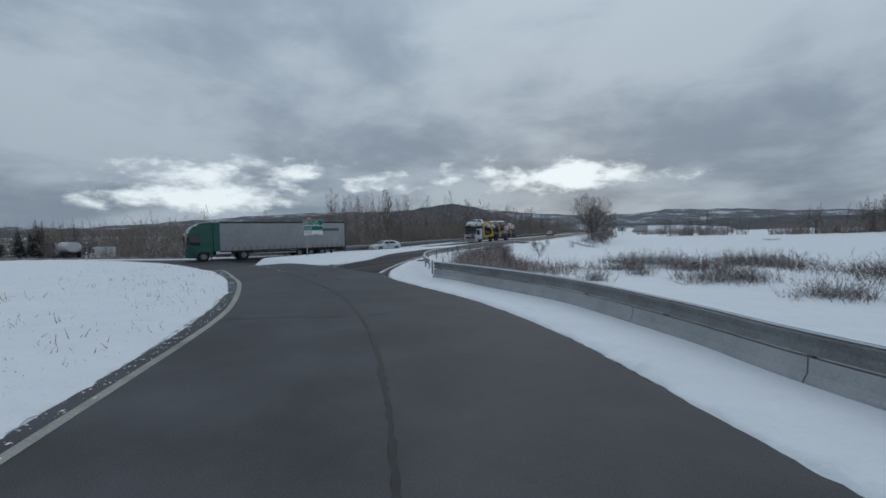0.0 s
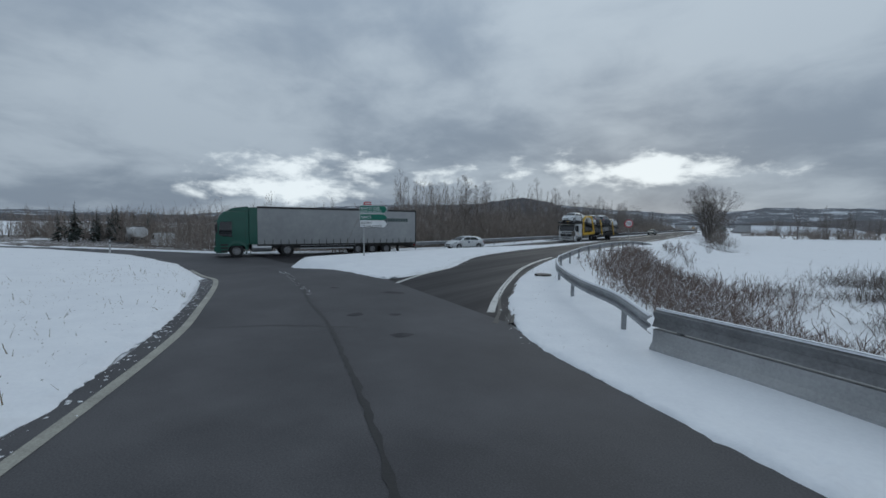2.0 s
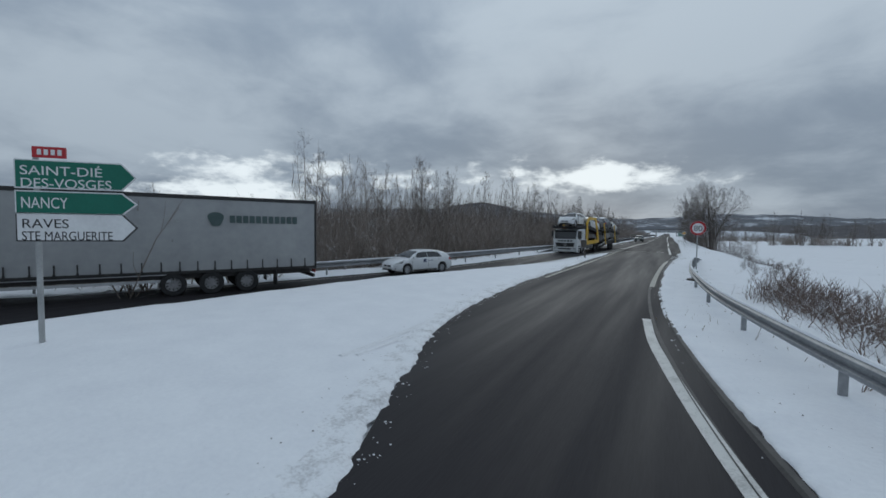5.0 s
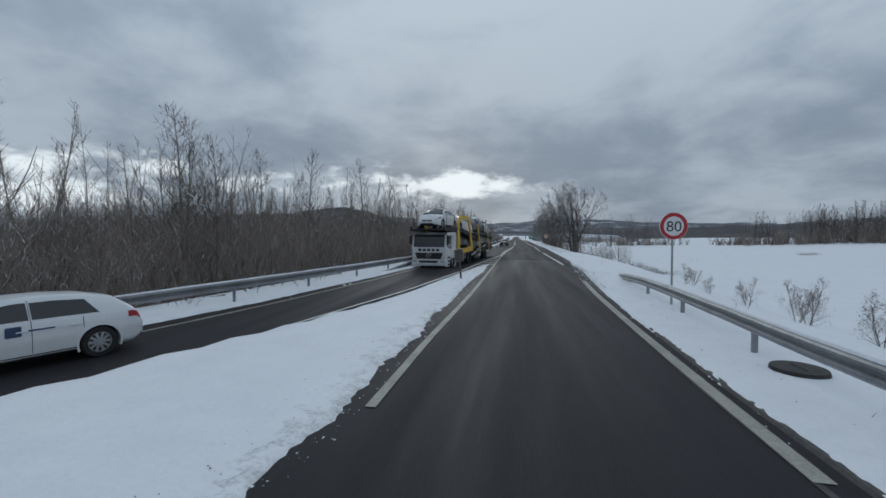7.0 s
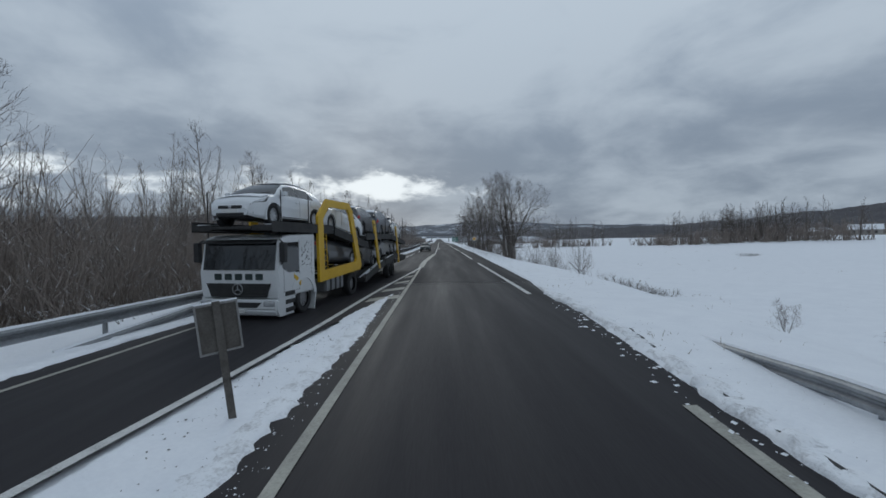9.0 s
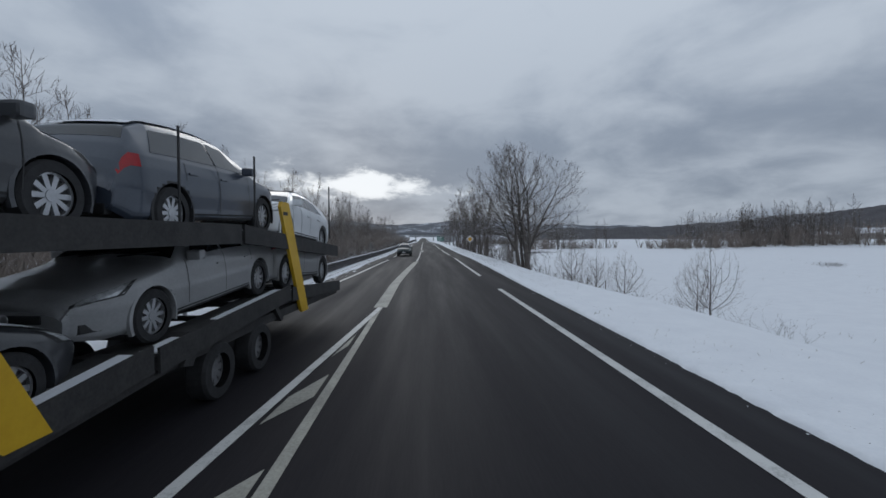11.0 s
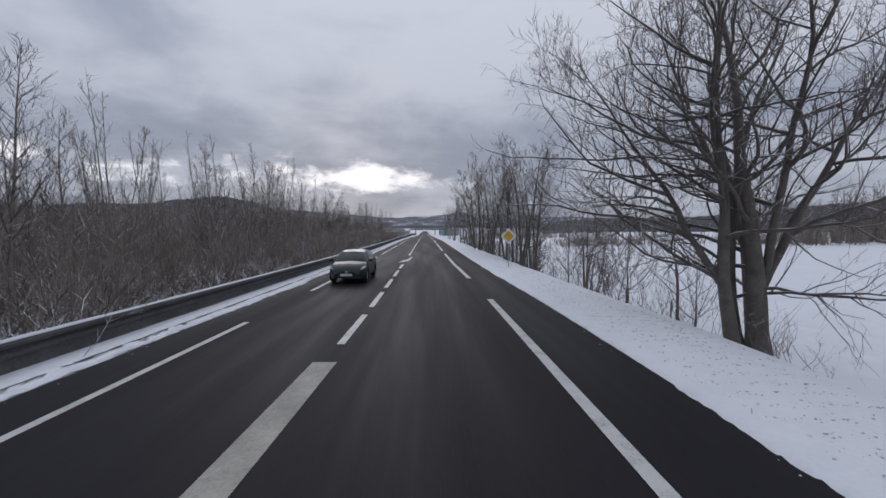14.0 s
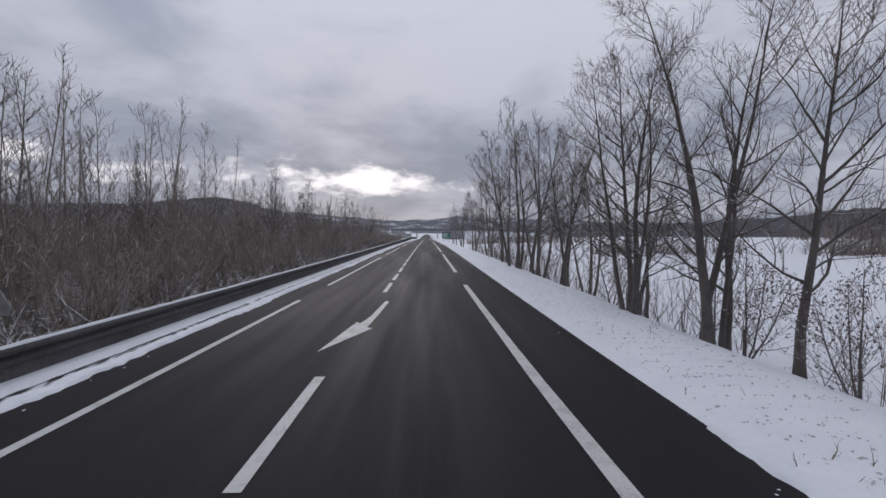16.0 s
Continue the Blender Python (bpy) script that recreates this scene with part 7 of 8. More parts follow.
def cab(root, front, w, h, z0, body_mat, accent, length=2.25, wt=2.75):
    """A flat-fronted lorry cab with its front at x = front."""
    bm = bmesh.new()
    f = front
    prism(bm, [(f - length, z0 + 0.25), (f - 0.05, z0 + 0.25), (f, z0 + 0.5), (f - 0.01, z0 + 1.03), (f - 0.15, wt + 0.05), (f - 0.30, wt + (h - wt) * 0.55), (f - 0.6, h - 0.05), (f - length, h)], -w, w, "y")
    bmesh.ops.bevel(bm, geom=list(bm.edges), offset=0.09, segments=3, affect="EDGES", profile=0.6)
    part("cab_body", bm, body_mat, root, smooth=False)
    bm = bmesh.new()
    prism(bm, [(f - 0.03, z0 + 1.09), (f - 0.16, wt), (f - 0.125, wt), (f + 0.006, z0 + 1.09)], -w + 0.11, w - 0.11, "y")
    part("windscreen", bm, GLASS, root)
    bm = bmesh.new()
    prism(bm, [(f - 0.15, wt + 0.0), (f + 0.08, wt - 0.03), (f + 0.085, wt + 0.0), (f - 0.17, wt + 0.08)], -w + 0.1, w - 0.1, "y")
    part("sun_visor", bm, accent, root)
    bm = bmesh.new()
    prism(bm, [(-w + 0.38, z0 + 0.30), (w - 0.38, z0 + 0.30), (w - 0.22, z0 + 0.70), (-w + 0.22, z0 + 0.70)], f - 0.06, f + 0.03, "x")
    g = part("grille", bm, PLASTIC, root)
    for k in range(4):
        bm = bmesh.new()
        box(bm, f + 0.02, f + 0.045, -w + 0.36, w - 0.36, z0 + 0.34 + 0.09 * k, z0 + 0.365 + 0.09 * k, 0.006)
        part("grille_slat", bm, CHASSIS, g)
    bm = bmesh.new()
    ring = [[bm.verts.new((f + 0.05 + dx, rr * math.cos(t), z0 + 0.54 + rr * math.sin(t))) for t in np.linspace(0, 2 * math.pi, 28, endpoint=False)] for rr, dx in ((0.17, 0.0), (0.165, 0.018), (0.145, 0.018), (0.14, 0.0))]
    for i in range(28):
        for k in range(3):
            bm.faces.new((ring[k][i], ring[k][(i + 1) % 28], ring[k + 1][(i + 1) % 28], ring[k + 1][i]))
    for t in (math.pi / 2, math.pi * 7 / 6, math.pi * 11 / 6):
        rod(bm, (f + 0.058, 0, z0 + 0.54), (f + 0.058, 0.15 * math.cos(t), z0 + 0.54 + 0.15 * math.sin(t)), 0.018, 0.008, n=6)
    part("badge", bm, ALLOY, g)
    bm = bmesh.new()
    prism(bm, [(f - 0.5, z0 - 0.22), (f + 0.02, z0 - 0.22), (f + 0.10, z0 - 0.05), (f + 0.08, z0 + 0.25), (f - 0.5, z0 + 0.25)], -w, w, "y")
    bmesh.ops.bevel(bm, geom=list(bm.edges), offset=0.05, segments=2, affect="EDGES")
    bp = part("bumper", bm, body_mat, root)
    bm = bmesh.new()
    prism(bm, [(-0.62, z0 + 0.02), (0.62, z0 + 0.02), (0.78, z0 + 0.17), (-0.78, z0 + 0.17)], f + 0.05, f + 0.104, "x")
    part("intake", bm, PLASTIC, bp)
    bm = bmesh.new()
    box(bm, f + 0.10, f + 0.12, -0.26, 0.26, z0 - 0.14, z0 - 0.03, 0.004)
    part("number_plate", bm, PLATE, bp)
    for sd in (1, -1):
        bm = bmesh.new()
        box(bm, f - 0.1, f + 0.105, sd * (w - 0.24) - 0.18, sd * (w - 0.24) + 0.18, z0 + 0.05, z0 + 0.21, 0.04)
        part("headlight", bm, LAMP, root)
        bm = bmesh.new()
        prism(bm, [(f - 0.22, z0 + 1.14), (f - 0.34, wt - 0.02), (f - 1.12, wt), (f - 1.12, z0 + 0.98), (f - 0.55, z0 + 0.98)], sd * w - 0.012, sd * w + 0.012, "y")
        part("side_window", bm, GLASS, root)
        bm = bmesh.new()
        box(bm, f - 0.16, f + 0.0, sd * (w + 0.13) - 0.085, sd * (w + 0.13) + 0.085, z0 + 1.30, z0 + 1.88, 0.04)
        mr = part("mirror", bm, PLASTIC, root)
        for za, zb in ((1.96, 1.86), (1.22, 1.32)):
            bm = bmesh.new()
            rod(bm, (f - 0.15, sd * (w - 0.02), z0 + za), (f - 0.1, sd * (w + 0.12), z0 + zb), 0.02, n=6)
            part("mirror_arm", bm, PLASTIC, mr)
        bm = bmesh.new()
        for k in range(3):
            box(bm, f - 0.85, f - 0.35, sd * w - 0.03, sd * w + 0.025, z0 - 0.18 + 0.24 * k, z0 - 0.05 + 0.24 * k, 0.015)
        part("step", bm, PLASTIC, root)
        bm = bmesh.new()
        box(bm, f - 1.12, f - 0.95, sd * w, sd * (w) + sd * 0.03, z0 + 0.95, z0 + 1.0, 0.008)
        part("door_handle", bm, PLASTIC, root)
        # joints of the door, the wing over the wheel and its flap
        bm = bmesh.new()
        for a, b, c0, d0 in ((f - 1.17, f - 1.158, z0 + 0.42, wt + 0.05), (f - 0.30, f - 0.288, z0 + 0.42, z0 + 1.12), (f - 1.17, f - 0.288, z0 + 0.415, z0 + 0.427), (f - length + 0.25, f - length + 0.258, z0 + 0.3, h - 0.2)):
            box(bm, a, b, sd * w - 0.003, sd * w + 0.003, c0, d0)
        part("door_joint", bm, PLASTIC, root)
        bm = bmesh.new()
        n, wx = 14, f - 1.45
        arc = [[(wx + rr * math.cos(t), 0.5 + rr * math.sin(t)) for t in np.linspace(0.05, math.pi - 0.1, n)] for rr in (0.60, 0.80)]
        rows = [[bm.verts.new((p[0], yy, p[1])) for p in a] for a, yy in ((arc[0], sd * (w - 0.34)), (arc[0], sd * (w + 0.02)), (arc[1], sd * (w + 0.005)), (arc[1], sd * (w - 0.3)))]
        for k in range(3):
            for i in range(n - 1):
                bm.faces.new((rows[k][i], rows[k][i + 1], rows[k + 1][i + 1], rows[k + 1][i]))
        part("wing", bm, body_mat, root)
        bm = bmesh.new()
        prism(bm, [(f - 0.80, z0 - 0.25), (f - 0.05, z0 - 0.25), (f - 0.05, z0 + 0.3), (f - 0.72, z0 + 0.3)], sd * (w - 0.06), sd * (w + 0.004), "y")
        part("entry_panel", bm, body_mat, root)
        bm = bmesh.new()
        prism(bm, [(f - 2.12, z0 - 0.35), (f - 2.06, z0 - 0.35), (f - 2.2, z0 + 0.28), (f - 2.27, z0 + 0.28)], sd * (w - 0.40), sd * (w - 0.005), "y")
        part("wheel_flap", bm, body_mat, root)


def semi_truck():
    root = tagged(empty("articulated_lorry"), "green articulated lorry with a long grey curtain-sided trailer", "lorry")
    TEAL = paint("teal_green_paint", (0.004, 0.075, 0.052), (0.006, 0.095, 0.066), rough=0.35)
    CURTAIN = mat("grey_tarpaulin", (0.27, 0.28, 0.29), (0.345, 0.355, 0.36), rough=0.6, scale=0.6, bump=0.35, fine=3, dist=0.03)
    L = 16.5
    f = L / 2
    cab(root, f, 1.25, 3.55, 0.62, TEAL, TEAL, 2.3)
    bm = bmesh.new()
    prism(bm, [(f - 2.3, 3.5), (f - 0.75, 3.5), (f - 1.1, 3.75), (f - 2.3, 3.95)], -1.15, 1.15, "y")
    bmesh.ops.bevel(bm, geom=list(bm.edges), offset=0.07, segments=2, affect="EDGES")
    part("roof_deflector", bm, TEAL, root)
    for sd in (1, -1):
        bm = bmesh.new()
        box(bm, f - 2.95, f - 2.32, sd * 1.2 - 0.03, sd * 1.2 + 0.03, 1.0, 3.85, 0.02)
        part("side_deflector", bm, TEAL, root)
    bm = bmesh.new()
    box(bm, f - 6.2, f - 0.6, -0.45, 0.45, 0.62, 0.92, 0.02)
    part("tractor_frame", bm, CHASSIS, root)
    for sd in (1, -1):
        bm = bmesh.new()
        rod(bm, (f - 3.9, sd * 0.95, 0.72), (f - 2.5, sd * 0.95, 0.72), 0.33, n=16)
        part("fuel_tank", bm, ALLOY, root)
    truck_wheels(root, f - 1.42, 1.25)
    truck_wheels(root, f - 5.1, 1.25, dual=True)
    x0, x1 = -f, f - 2.9
    bm = bmesh.new()
    box(bm, x0 + 0.03, x1, -1.24, 1.24, 0.98, 3.92, 0.03)
    body = part("trailer_box", bm, CURTAIN, root)
    for sd in (1, -1):
        # slack folds of the curtain
        v, ff = [], []
        n, m = 90, 10
        for i in range(n + 1):
            for j in range(m + 1):
                x = x0 + 0.14 + (x1 - x0 - 0.3) * i / n
                z = 0.98 + 2.82 * j / m
                fold = 0.010 * math.sin(x * 9.1) * (1 - j / m) ** 2 + 0.014 * math.sin(x * 1.9 + 0.6) * math.sin(math.pi * j / m)
                v.append((x, sd * (1.262 + fold), z))
        for i in range(n):
            for j in range(m):
                q = (i * (m + 1) + j, (i + 1) * (m + 1) + j, (i + 1) * (m + 1) + j + 1, i * (m + 1) + j + 1)
                ff.append(q if sd < 0 else q[::-1])
        poly("curtain", v, ff, CURTAIN, root, True)
        bm = bmesh.new()
        box(bm, x0, x1 + 0.02, sd * 1.25 - 0.04, sd * 1.25 + 0.035, 3.80, 3.95, 0.012)
        part("roof_rail", bm, PLASTIC, root)
        bm = bmesh.new()
        box(bm, x0, x1 + 0.02, sd * 1.23 - 0.05, sd * 1.23 + 0.03, 0.86, 0.98, 0.012)
        part("side_rail", bm, CHASSIS, root)
        for k in range(22):
            x = x0 + 0.5 + (x1 - x0 - 1.0) * k / 21
            bm = bmesh.new()
            box(bm, x - 0.022, x + 0.022, sd * 1.285 - 0.006, sd * 1.285 + 0.006, 0.88, 1.34, 0.003)
            box(bm, x - 0.035, x + 0.035, sd * 1.295 - 0.01, sd * 1.295 + 0.012, 0.92, 1.04, 0.004)
            part("strap", bm, PLASTIC, root)
        bm = bmesh.new()
        for z in (0.55, 0.82):
            box(bm, x0 + 5.6, x1 - 3.2, sd * 1.15 - 0.015, sd * 1.15 + 0.015, z, z + 0.1, 0.005)
        part("side_guard", bm, ALLOY, root)
    # emblem and lettering, as plain shapes
    INK = mat("faded_teal_print", (0.045, 0.075, 0.075), (0.07, 0.105, 0.105), rough=0.6)
    for sd in (1, -1):
        e = x0 + 1.0
        bm = bmesh.new()
        cx = e + 3.05
        prism(bm, [(cx + 0.27 * math.cos(t) * (1 + 0.18 * math.sin(3 * t)), 3.02 + 0.32 * math.sin(t) * (1 + 0.12 * math.cos(2 * t))) for t in np.linspace(0, 2 * math.pi, 22, endpoint=False)], sd * 1.284, sd * 1.296, "y")
        part("emblem", bm, INK, root)
        for k in range(11):
            bm = bmesh.new()
            a = e - 0.15 + 0.25 * k
            box(bm, a, a + 0.195, sd * 1.29 - 0.006, sd * 1.29 + 0.006, 2.88, 3.18)
            part("print_bar", bm, INK, root)
    bm = bmesh.new()
    for y0, y1, z0, z1 in ((-1.26, -1.16, 0.85, 3.95), (1.16, 1.26, 0.85, 3.95), (-1.26, 1.26, 3.83, 3.95), (-1.26, 1.26, 0.85, 0.99), (-0.03, 0.03, 0.99, 3.83)):
        box(bm, x0 - 0.03, x0 + 0.05, y0, y1, z0, z1, 0.01)
    part("rear_frame", bm, PLASTIC, root)
    bm = bmesh.new()
    box(bm, x0 + 0.2, x1 - 0.5, -1.05, 1.05, 0.66, 0.98, 0.03)
    part("trailer_frame", bm, CHASSIS, root)
    bm = bmesh.new()
    box(bm, x0 + 0.02, x0 + 0.12, -1.2, 1.2, 0.45, 0.6, 0.02)
    ub = part("underrun_bar", bm, CHASSIS, root)
    for sd in (1, -1):
        bm = bmesh.new()
        box(bm, x0 - 0.02, x0 + 0.03, sd * 0.95 - 0.2, sd * 0.95 + 0.2, 0.66, 0.8, 0.01)
        part("tail_light", bm, LAMP_RED, ub)
        bm = bmesh.new()
        box(bm, x0 + 1.7, x0 + 1.75, sd * 1.02 - 0.26, sd * 1.02 + 0.26, 0.2, 1.0, 0.01)
        part("mud_flap", bm, PLASTIC, root)
    for k in range(3):
        truck_wheels(root, x0 + 2.9 + 1.31 * k, 1.25, 0.45, True)
    return root


lorry = semi_truck()
lorry.matrix_basis = heading(-16.95, -10.6, -0.443, -0.897)


def car_transporter(x, y, dx, dy):
    """Cab with a car deck over it, and a trailer with two decks; the cars on it are things of their own."""
    root = tagged(empty("car_transporter"), "white lorry with yellow frames carrying cars on two decks", "lorry")
    YEL = mat("transporter_yellow", (0.56, 0.33, 0.012), (0.66, 0.42, 0.02), rough=0.45, scale=2, bump=0.05, fine=12)
    WHITE_CAB = paint("white_cab_paint", (0.58, 0.60, 0.61), (0.70, 0.71, 0.72))
    f = 9.6
    cab(root, f, 1.25, 2.50, 0.36, WHITE_CAB, PLASTIC, 2.2, 2.24)
    for k in range(5):
        bm = bmesh.new()
        box(bm, f - 0.03, f + 0.004, -0.78 + 0.33 * k, -0.55 + 0.33 * k, 1.16, 1.34)
        part("print_bar", bm, mat("dark_print", (0.015, 0.03, 0.03), (0.03, 0.045, 0.045), rough=0.5), root)
    rr = random.Random(7)
    for sd in (1, -1):
        bm = bmesh.new()
        prism(bm, [(f - 1.22, 0.88), (f - 0.84, 1.16), (f - 0.84, 1.28), (f - 1.26, 1.04)], sd * 1.252, sd * 1.262, "y")
        part("yellow_stripe", bm, YEL, root)
        bm = bmesh.new()
        for _ in range(44):
            u, q = rr.random(), rr.random()
            px, pz = f - 1.32 - 0.55 * u, 1.42 + 0.80 * q
            box(bm, px, px + 0.03, sd * 1.252 - 0.003, sd * 1.252 + 0.004, pz, pz + 0.035)
        part("dotted_print", bm, PLASTIC, root)
    bm = bmesh.new()
    box(bm, 1.6, f - 0.5, -0.5, 0.5, 0.6, 0.95, 0.02)
    part("tractor_frame", bm, CHASSIS, root)
    truck_wheels(root, f - 1.45, 1.25, 0.47)
    truck_wheels(root, f - 5.4, 1.25, 0.47, dual=True)
    for sd in (1, -1):
        bm = bmesh.new()
        box(bm, f - 4.55, f - 3.1, sd * 0.92 - 0.30, sd * 0.92 + 0.30, 0.42, 0.95, 0.12)
        ft = part("fuel_tank", bm, STEEL, root)
        for q in (f - 4.2, f - 3.8, f - 3.4):
            bm = bmesh.new()
            box(bm, q - 0.03, q + 0.03, sd * 0.92 - 0.305, sd * 0.92 + 0.305, 0.415, 0.955, 0.11)
            part("tank_strap", bm, CHASSIS, ft)
        bm = bmesh.new()
        box(bm, f - 6.3, f - 4.95, sd * 1.0 - 0.2, sd * 1.0 + 0.25, 1.02, 1.1, 0.02)
        part("mudguard", bm, PLASTIC, root)

    def deck(nm, x0, x1, z0, z1):
        for sd in (1, -1):
            bm = bmesh.new()
            prism(bm, [(x0, z0 - 0.16), (x1, z1 - 0.16), (x1, z1), (x0, z0)], sd * 0.62, sd * 1.24, "y")
            t = part(nm, bm, CHASSIS, root)
            bm = bmesh.new()
            prism(bm, [(x0 + 0.1, z0 + 0.004), (x1 - 0.1, z1 + 0.004), (x1 - 0.1, z1 + 0.025), (x0 + 0.1, z0 + 0.025)], sd * 0.95, sd * 1.18, "y")
            part("deck_snow", bm, SNOW, t, "thin snow lying on the deck")
            bm = bmesh.new()
            prism(bm, [(x0, z0 - 0.20), (x1, z1 - 0.20), (x1, z1 + 0.10), (x0, z0 + 0.10)], sd * 1.2405, sd * 1.275, "y")
            part("deck_rim", bm, CHASSIS, t)
        n = max(2, int((x1 - x0) / 0.9))
        for k in range(n + 1):
            bm = bmesh.new()
            xx = x0 + (x1 - x0) * k / n
            zz = z0 + (z1 - z0) * k / n
            box(bm, xx - 0.05, xx + 0.05, -0.64, 0.64, zz - 0.12, zz - 0.04, 0.01)
            part("deck_crossbar", bm, CHASSIS, root)

    deck("upper_deck", f - 3.6, f + 0.25, 2.70, 2.74)
    deck("upper_deck", f - 7.2, f - 3.7, 2.05, 2.66)
    deck("upper_deck", -3.6, 2.6, 2.46, 2.44)
    deck("upper_deck", -9.2, -3.7, 1.98, 2.46)
    deck("lower_deck", f - 6.6, f - 2.6, 1.30, 1.1)
    deck("lower_deck", -1.6, 2.9, 1.05, 0.55)
    deck("lower_deck", -5.6, -1.7, 1.25, 1.0)
    deck("lower_deck", -9.4, -5.7, 0.95, 1.2)
    # yellow frames
    for sd in (1, -1):
        bm = bmesh.new()
        outer = [(f - 2.42, 0.84), (f - 2.36, 3.1), (f - 3.05, 3.72), (f - 5.0, 3.72), (f - 5.35, 3.42), (f - 6.25, 1.2), (f - 6.1, 1.0)]
        inner = [(f - 2.80, 1.22), (f - 2.74, 3.02), (f - 3.2, 3.45), (f - 4.86, 3.45), (f - 5.04, 3.27), (f - 5.72, 1.48), (f - 5.62, 1.36)]
        y0, y1 = sd * 1.21, sd * 1.305
        rows = [[bm.verts.new((p[0], q, p[1])) for p in o] for o, q in ((outer, y0), (outer, y1), (inner, y1), (inner, y0))]
        n = len(outer)
        for i in range(n):
            j = (i + 1) % n
            for k in range(4):
                a, b = rows[k], rows[(k + 1) % 4]
                bm.faces.new((a[i], a[j], b[j], b[i]))
        part("yellow_frame", bm, YEL, root)
        for xa, za, xb, zb in ((1.0, 3.2, -0.2, 0.75), (-5.3, 3.05, -6.4, 0.68)):
            bm = bmesh.new()
            prism(bm, [(xa - 0.2, za), (xa + 0.14, za), (xa + 0.2, za - 0.1), (xb + 0.26, zb + 0.08), (xb + 0.18, zb), (xb - 0.2, zb)], sd * 1.22, sd * 1.285, "y")
            p = part("yellow_pillar", bm, YEL, root)
            bm = bmesh.new()
            box(bm, xa - 0.13, xa + 0.09, sd * 1.286 - 0.004, sd * 1.286 + 0.005, za - 0.26, za - 0.19)
            part("print_bar", bm, PLASTIC, p)
        for lx, lz0, lz1 in ((f - 3.2, 1.24, 2.62), (1.35, 0.72, 2.75)):
            bm = bmesh.new()
            rod(bm, (lx, sd * 1.22, lz0), (lx + 0.12, sd * 1.22, lz1), 0.016, n=6)
            rod(bm, (lx + 0.3, sd * 1.22, lz0), (lx + 0.42, sd * 1.22, lz1), 0.016, n=6)
            for k in range(7):
                t = (k + 0.5) / 7
                rod(bm, (lx + 0.12 * t, sd * 1.22, lz0 + (lz1 - lz0) * t), (lx + 0.3 + 0.12 * t, sd * 1.22, lz0 + (lz1 - lz0) * t), 0.012, n=5)
            part("ladder", bm, YEL if lx > 3 else CHASSIS, root)
        for px in (f - 0.3, f - 1.9, -2.2, -4.2, -8.6):
            bm = bmesh.new()
            rod(bm, (px, sd * 1.2, 2.3), (px, sd * 1.2, 3.75), 0.018, n=6)
            part("stay", bm, PLASTIC, root)
        bm = bmesh.new()
        prism(bm, [(-5.2, 0.75), (-4.85, 1.12), (-3.2, 1.12), (-2.4, 1.12), (-2.1, 0.75), (-2.3, 0.7), (-2.5, 1.02), (-4.8, 1.02), (-5.1, 0.7)], sd * 0.9, sd * 1.27, "y")
        part("trailer_mudguard", bm, CHASSIS, root)
        bm = bmesh.new()
        prism(bm, [(2.9, 0.40), (2.9, 0.60), (-2.2, 0.95), (-9.3, 0.85), (-9.3, 0.68), (-5.2, 0.75), (-2.1, 0.75)], sd * 1.05, sd * 1.2, "y")
        part("trailer_side_beam", bm, CHASSIS, root)
    bm = bmesh.new()
    box(bm, -9.0, 4.0, -0.3, 0.3, 0.55, 0.8, 0.03)
    part("trailer_frame", bm, CHASSIS, root)
    truck_wheels(root, -3.0, 1.25, 0.42, True)
    truck_wheels(root, -4.3, 1.25, 0.42, True)
    base = heading(x, y, dx, dy)
    root.matrix_basis = base
    # the tractor turns ahead of its trailer
    hinge = pose(3.1, 0, 0) @ pose(0, 0, 0, 0, 0, -7) @ pose(-3.1, 0, 0)
    for ob in root.children:
        if sum(c[0] for c in ob.bound_box) / 8 > 3.1 and ob.name.split(".")[0] != "trailer_frame":
            ob.matrix_basis = hinge
    # the load
    cargo = [
        ("hatchback_car", "white snow-dusted hatchback riding on the lorry's top deck", "hatch", 4.1, 1.75, 1.45, WHITE_CAR, (f - 1.75, 2.68, 0, 0.8), 1.0),
        ("hatchback_car", "white hatchback tilted on the lorry's upper ramp", "hatch", 4.3, 1.8, 1.47, WHITE_CAR, (f - 5.5, 2.34, 0, 9.5), 1.0),
        ("hatchback_car", "dark grey hatchback on the lorry's upper deck", "hatch", 4.0, 1.75, 1.46, CHARCOAL, (0.3, 2.43, 180, 0.5), 0.6),
        ("crossover_car", "slate-blue crossover with a snowy roof on the upper deck", "suv", 4.4, 1.8, 1.60, NAVY, (-3.9, 2.38, 180, -2.0), 0.7),
        ("hatchback_car", "white coupe-like hatchback tilted on the rear upper deck", "hatch", 4.3, 1.8, 1.45, WHITE_CAR, (-7.7, 2.08, 0, 5.0), 0.8),
        ("estate_car", "dark estate car on the lower deck behind the cab", "estate", 4.5, 1.8, 1.48, CHARCOAL, (f - 4.9, 1.18, 180, 3.0), 0.0),
        ("estate_car", "dark estate car sloping on the trailer's lower deck", "estate", 4.6, 1.82, 1.48, CHARCOAL, (1.0, 0.86, 180, 6.0), 0.4),
        ("saloon_car", "silver saloon on the trailer's lower deck", "saloon", 4.7, 1.83, 1.46, GREY_CAR, (-3.6, 1.14, 0, -4.0), 0.0),
        ("minivan_car", "silver compact van-like car at the trailer's tail", "estate", 4.4, 1.82, 1.62, GREY_CAR, (-7.6, 1.09, 180, 3.5), 0.0),
    ]
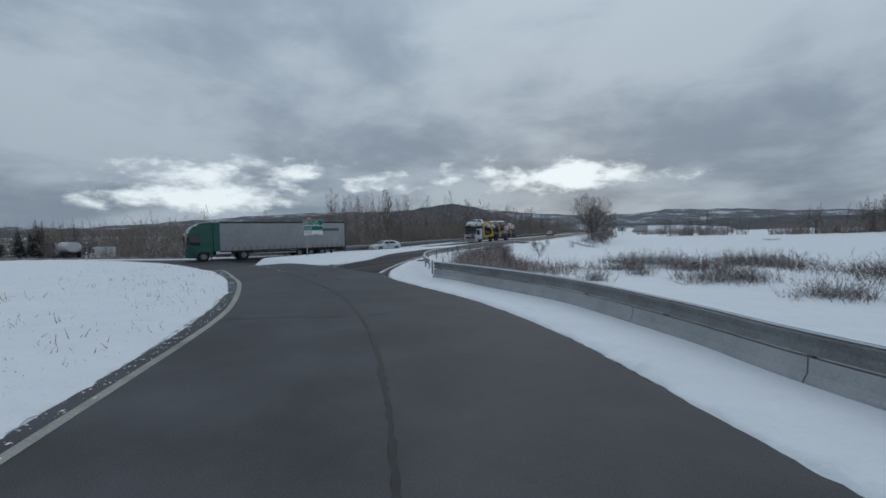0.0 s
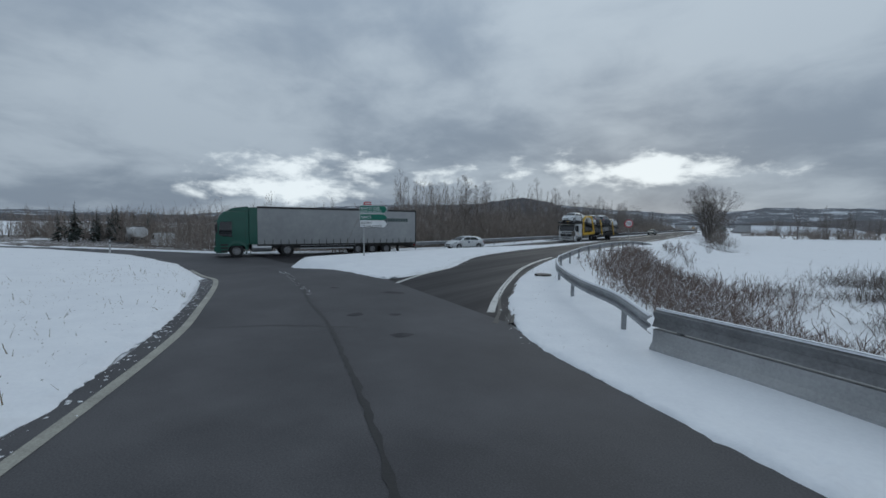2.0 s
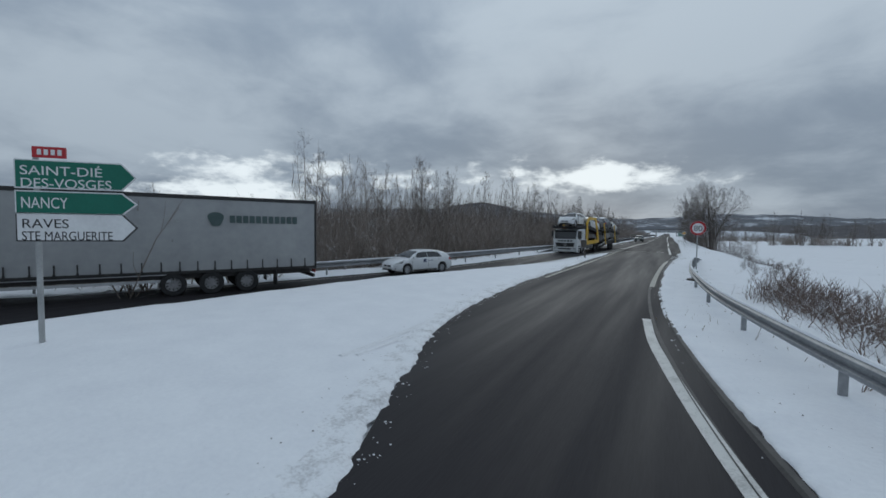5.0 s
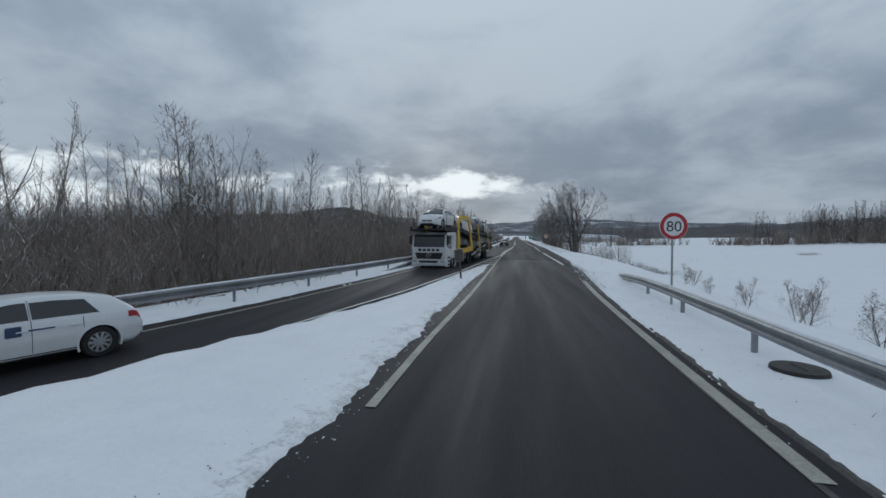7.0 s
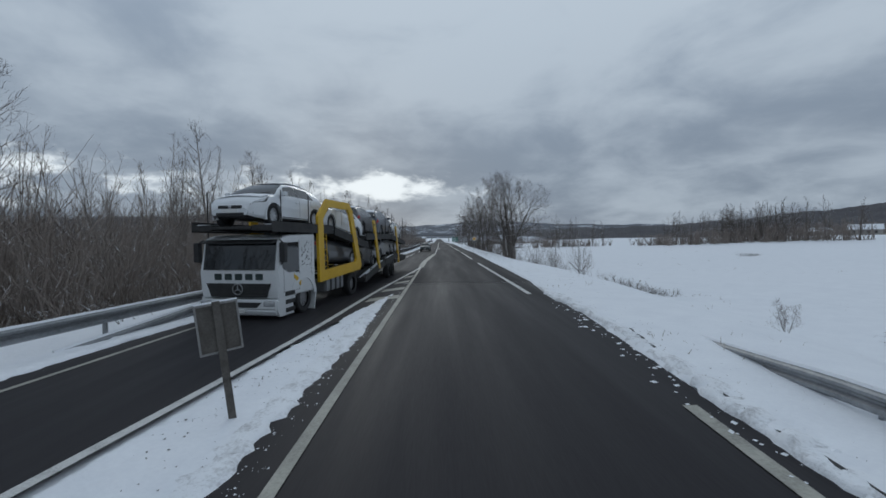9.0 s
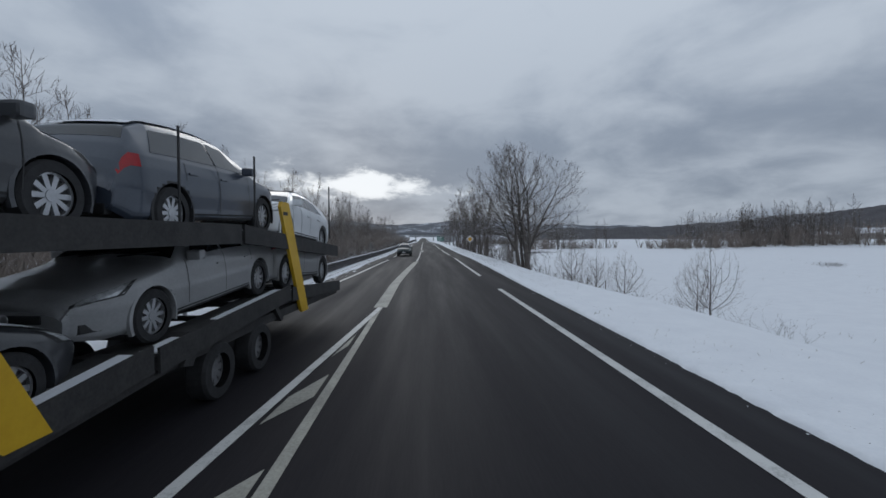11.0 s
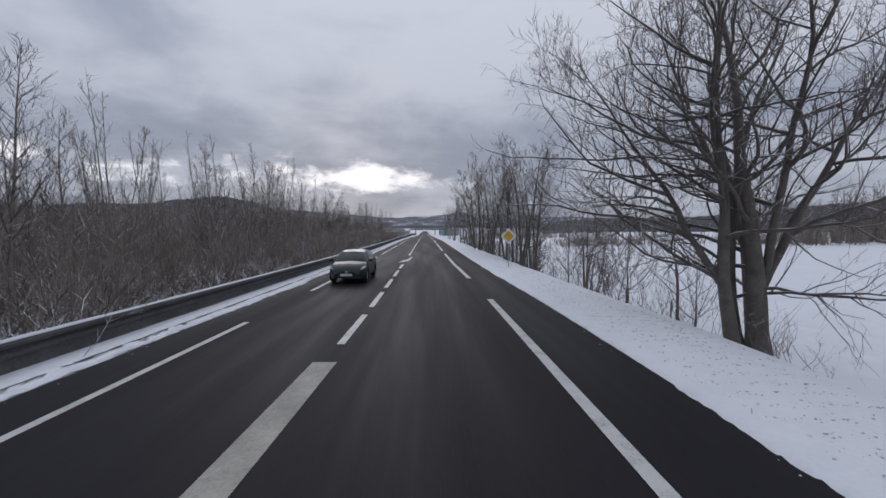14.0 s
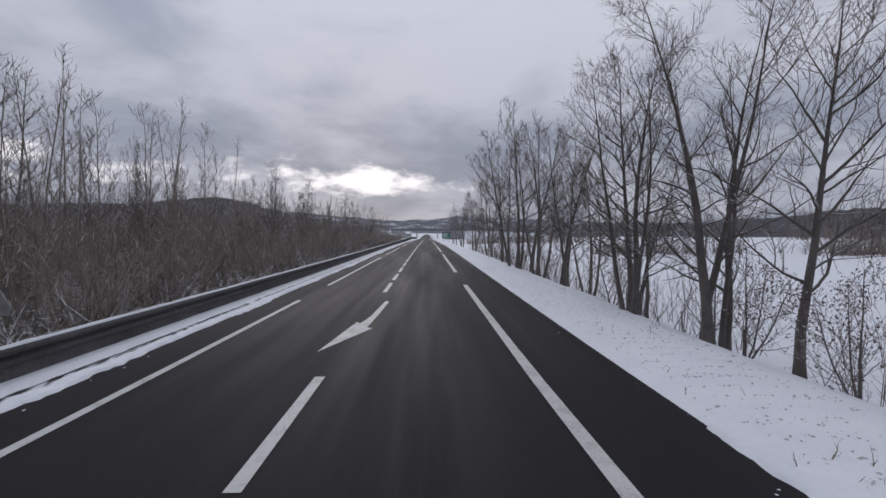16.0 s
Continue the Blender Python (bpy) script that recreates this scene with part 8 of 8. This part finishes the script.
    for nm, lab, st, ln, wd, ht, pm, (cx, cz, turn, tl), sn in cargo:
        c = car(nm, lab, st, ln, wd, ht, pm, 10, sn, group="cars on the transporter")
        c.matrix_basis = base @ (hinge if cx > 3.1 else Matrix()) @ pose(cx, 0, cz, 0, 0, turn) @ pose(0, 0, 0, 0, -tl if turn == 0 else tl, 0)
    return root


car_transporter(-5.7, 34.5, -0.065, -1.0)


def van(x, y, dx, dy):
    root = tagged(empty("delivery_van"), "white delivery van far off beyond the snow bank", "van")
    bm = bmesh.new()
    prism(bm, [(-2.6, 0.35), (2.45, 0.35), (2.6, 0.6), (2.5, 1.05), (1.75, 1.3), (1.15, 2.15), (0.7, 2.35), (-2.55, 2.35)], -0.98, 0.98, "y")
    bmesh.ops.bevel(bm, geom=list(bm.edges), offset=0.07, segments=2, affect="EDGES")
    part("body", bm, WHITE_CAR, root)
    bm = bmesh.new()
    prism(bm, [(1.74, 1.36), (1.22, 2.12), (1.25, 2.14), (1.79, 1.36)], -0.86, 0.86, "y")
    part("windscreen", bm, GLASS, root)
    for sd in (1, -1):
        bm = bmesh.new()
        prism(bm, [(1.5, 1.35), (1.05, 2.05), (0.35, 2.05), (0.35, 1.35)], sd * 0.975, sd * 0.99, "y")
        part("side_window", bm, GLASS, root)
        for wx in (1.65, -1.6):
            wheel(root, wx, sd * 0.86, 0.34, 0.2, sd, STEELRIM, 8)
        bm = bmesh.new()
        box(bm, 2.38, 2.58, sd * 0.78 - 0.15, sd * 0.78 + 0.15, 0.8, 1.02, 0.03)
        part("headlight", bm, LAMP, root)
    bm = bmesh.new()
    box(bm, 2.45, 2.64, -0.95, 0.95, 0.32, 0.6, 0.05)
    part("bumper", bm, PLASTIC, root)
    root.matrix_basis = heading(x, y, dx, dy, float(ground_z([x], [y])[0]) + 0.06)


van(-62, -5.4, -1, 0.1)


def tanker(x, y, dx, dy):
    root = tagged(empty("tank_lorry"), "white tank lorry far off beyond the snow bank", "lorry")
    WC = MATS["white_cab_paint"]
    cab(root, 4.6, 1.2, 2.9, 0.6, WC, PLASTIC, 1.9, 2.55)
    bm = bmesh.new()
    prof = [(1.18 * math.cos(t), 2.05 + 0.98 * math.sin(t)) for t in np.linspace(0, 2 * math.pi, 22, endpoint=False)]
    prism(bm, prof, -4.6, 2.4, "x")
    bmesh.ops.bevel(bm, geom=[e for e in bm.edges if abs(e.verts[0].co.x - e.verts[1].co.x) < 0.01], offset=0.15, segments=3, affect="EDGES")
    part("tank", bm, mat("tank_white", (0.55, 0.56, 0.57), (0.68, 0.69, 0.70), rough=0.4, scale=1), root)
    bm = bmesh.new()
    box(bm, -4.6, 4.2, -0.45, 0.45, 0.6, 1.05, 0.03)
    part("frame", bm, CHASSIS, root)
    for wx in (3.2, -1.9, -3.2):
        truck_wheels(root, wx, 1.2)
    bm = bmesh.new()
    box(bm, -4.2, 2.0, -0.3, 0.3, 3.0, 3.12, 0.03)
    part("walkway", bm, CHASSIS, root)
    root.matrix_basis = heading(x, y, dx, dy, float(ground_z([x], [y])[0]) + 0.06)


tanker(-80, -2.6, -1, 0.2)
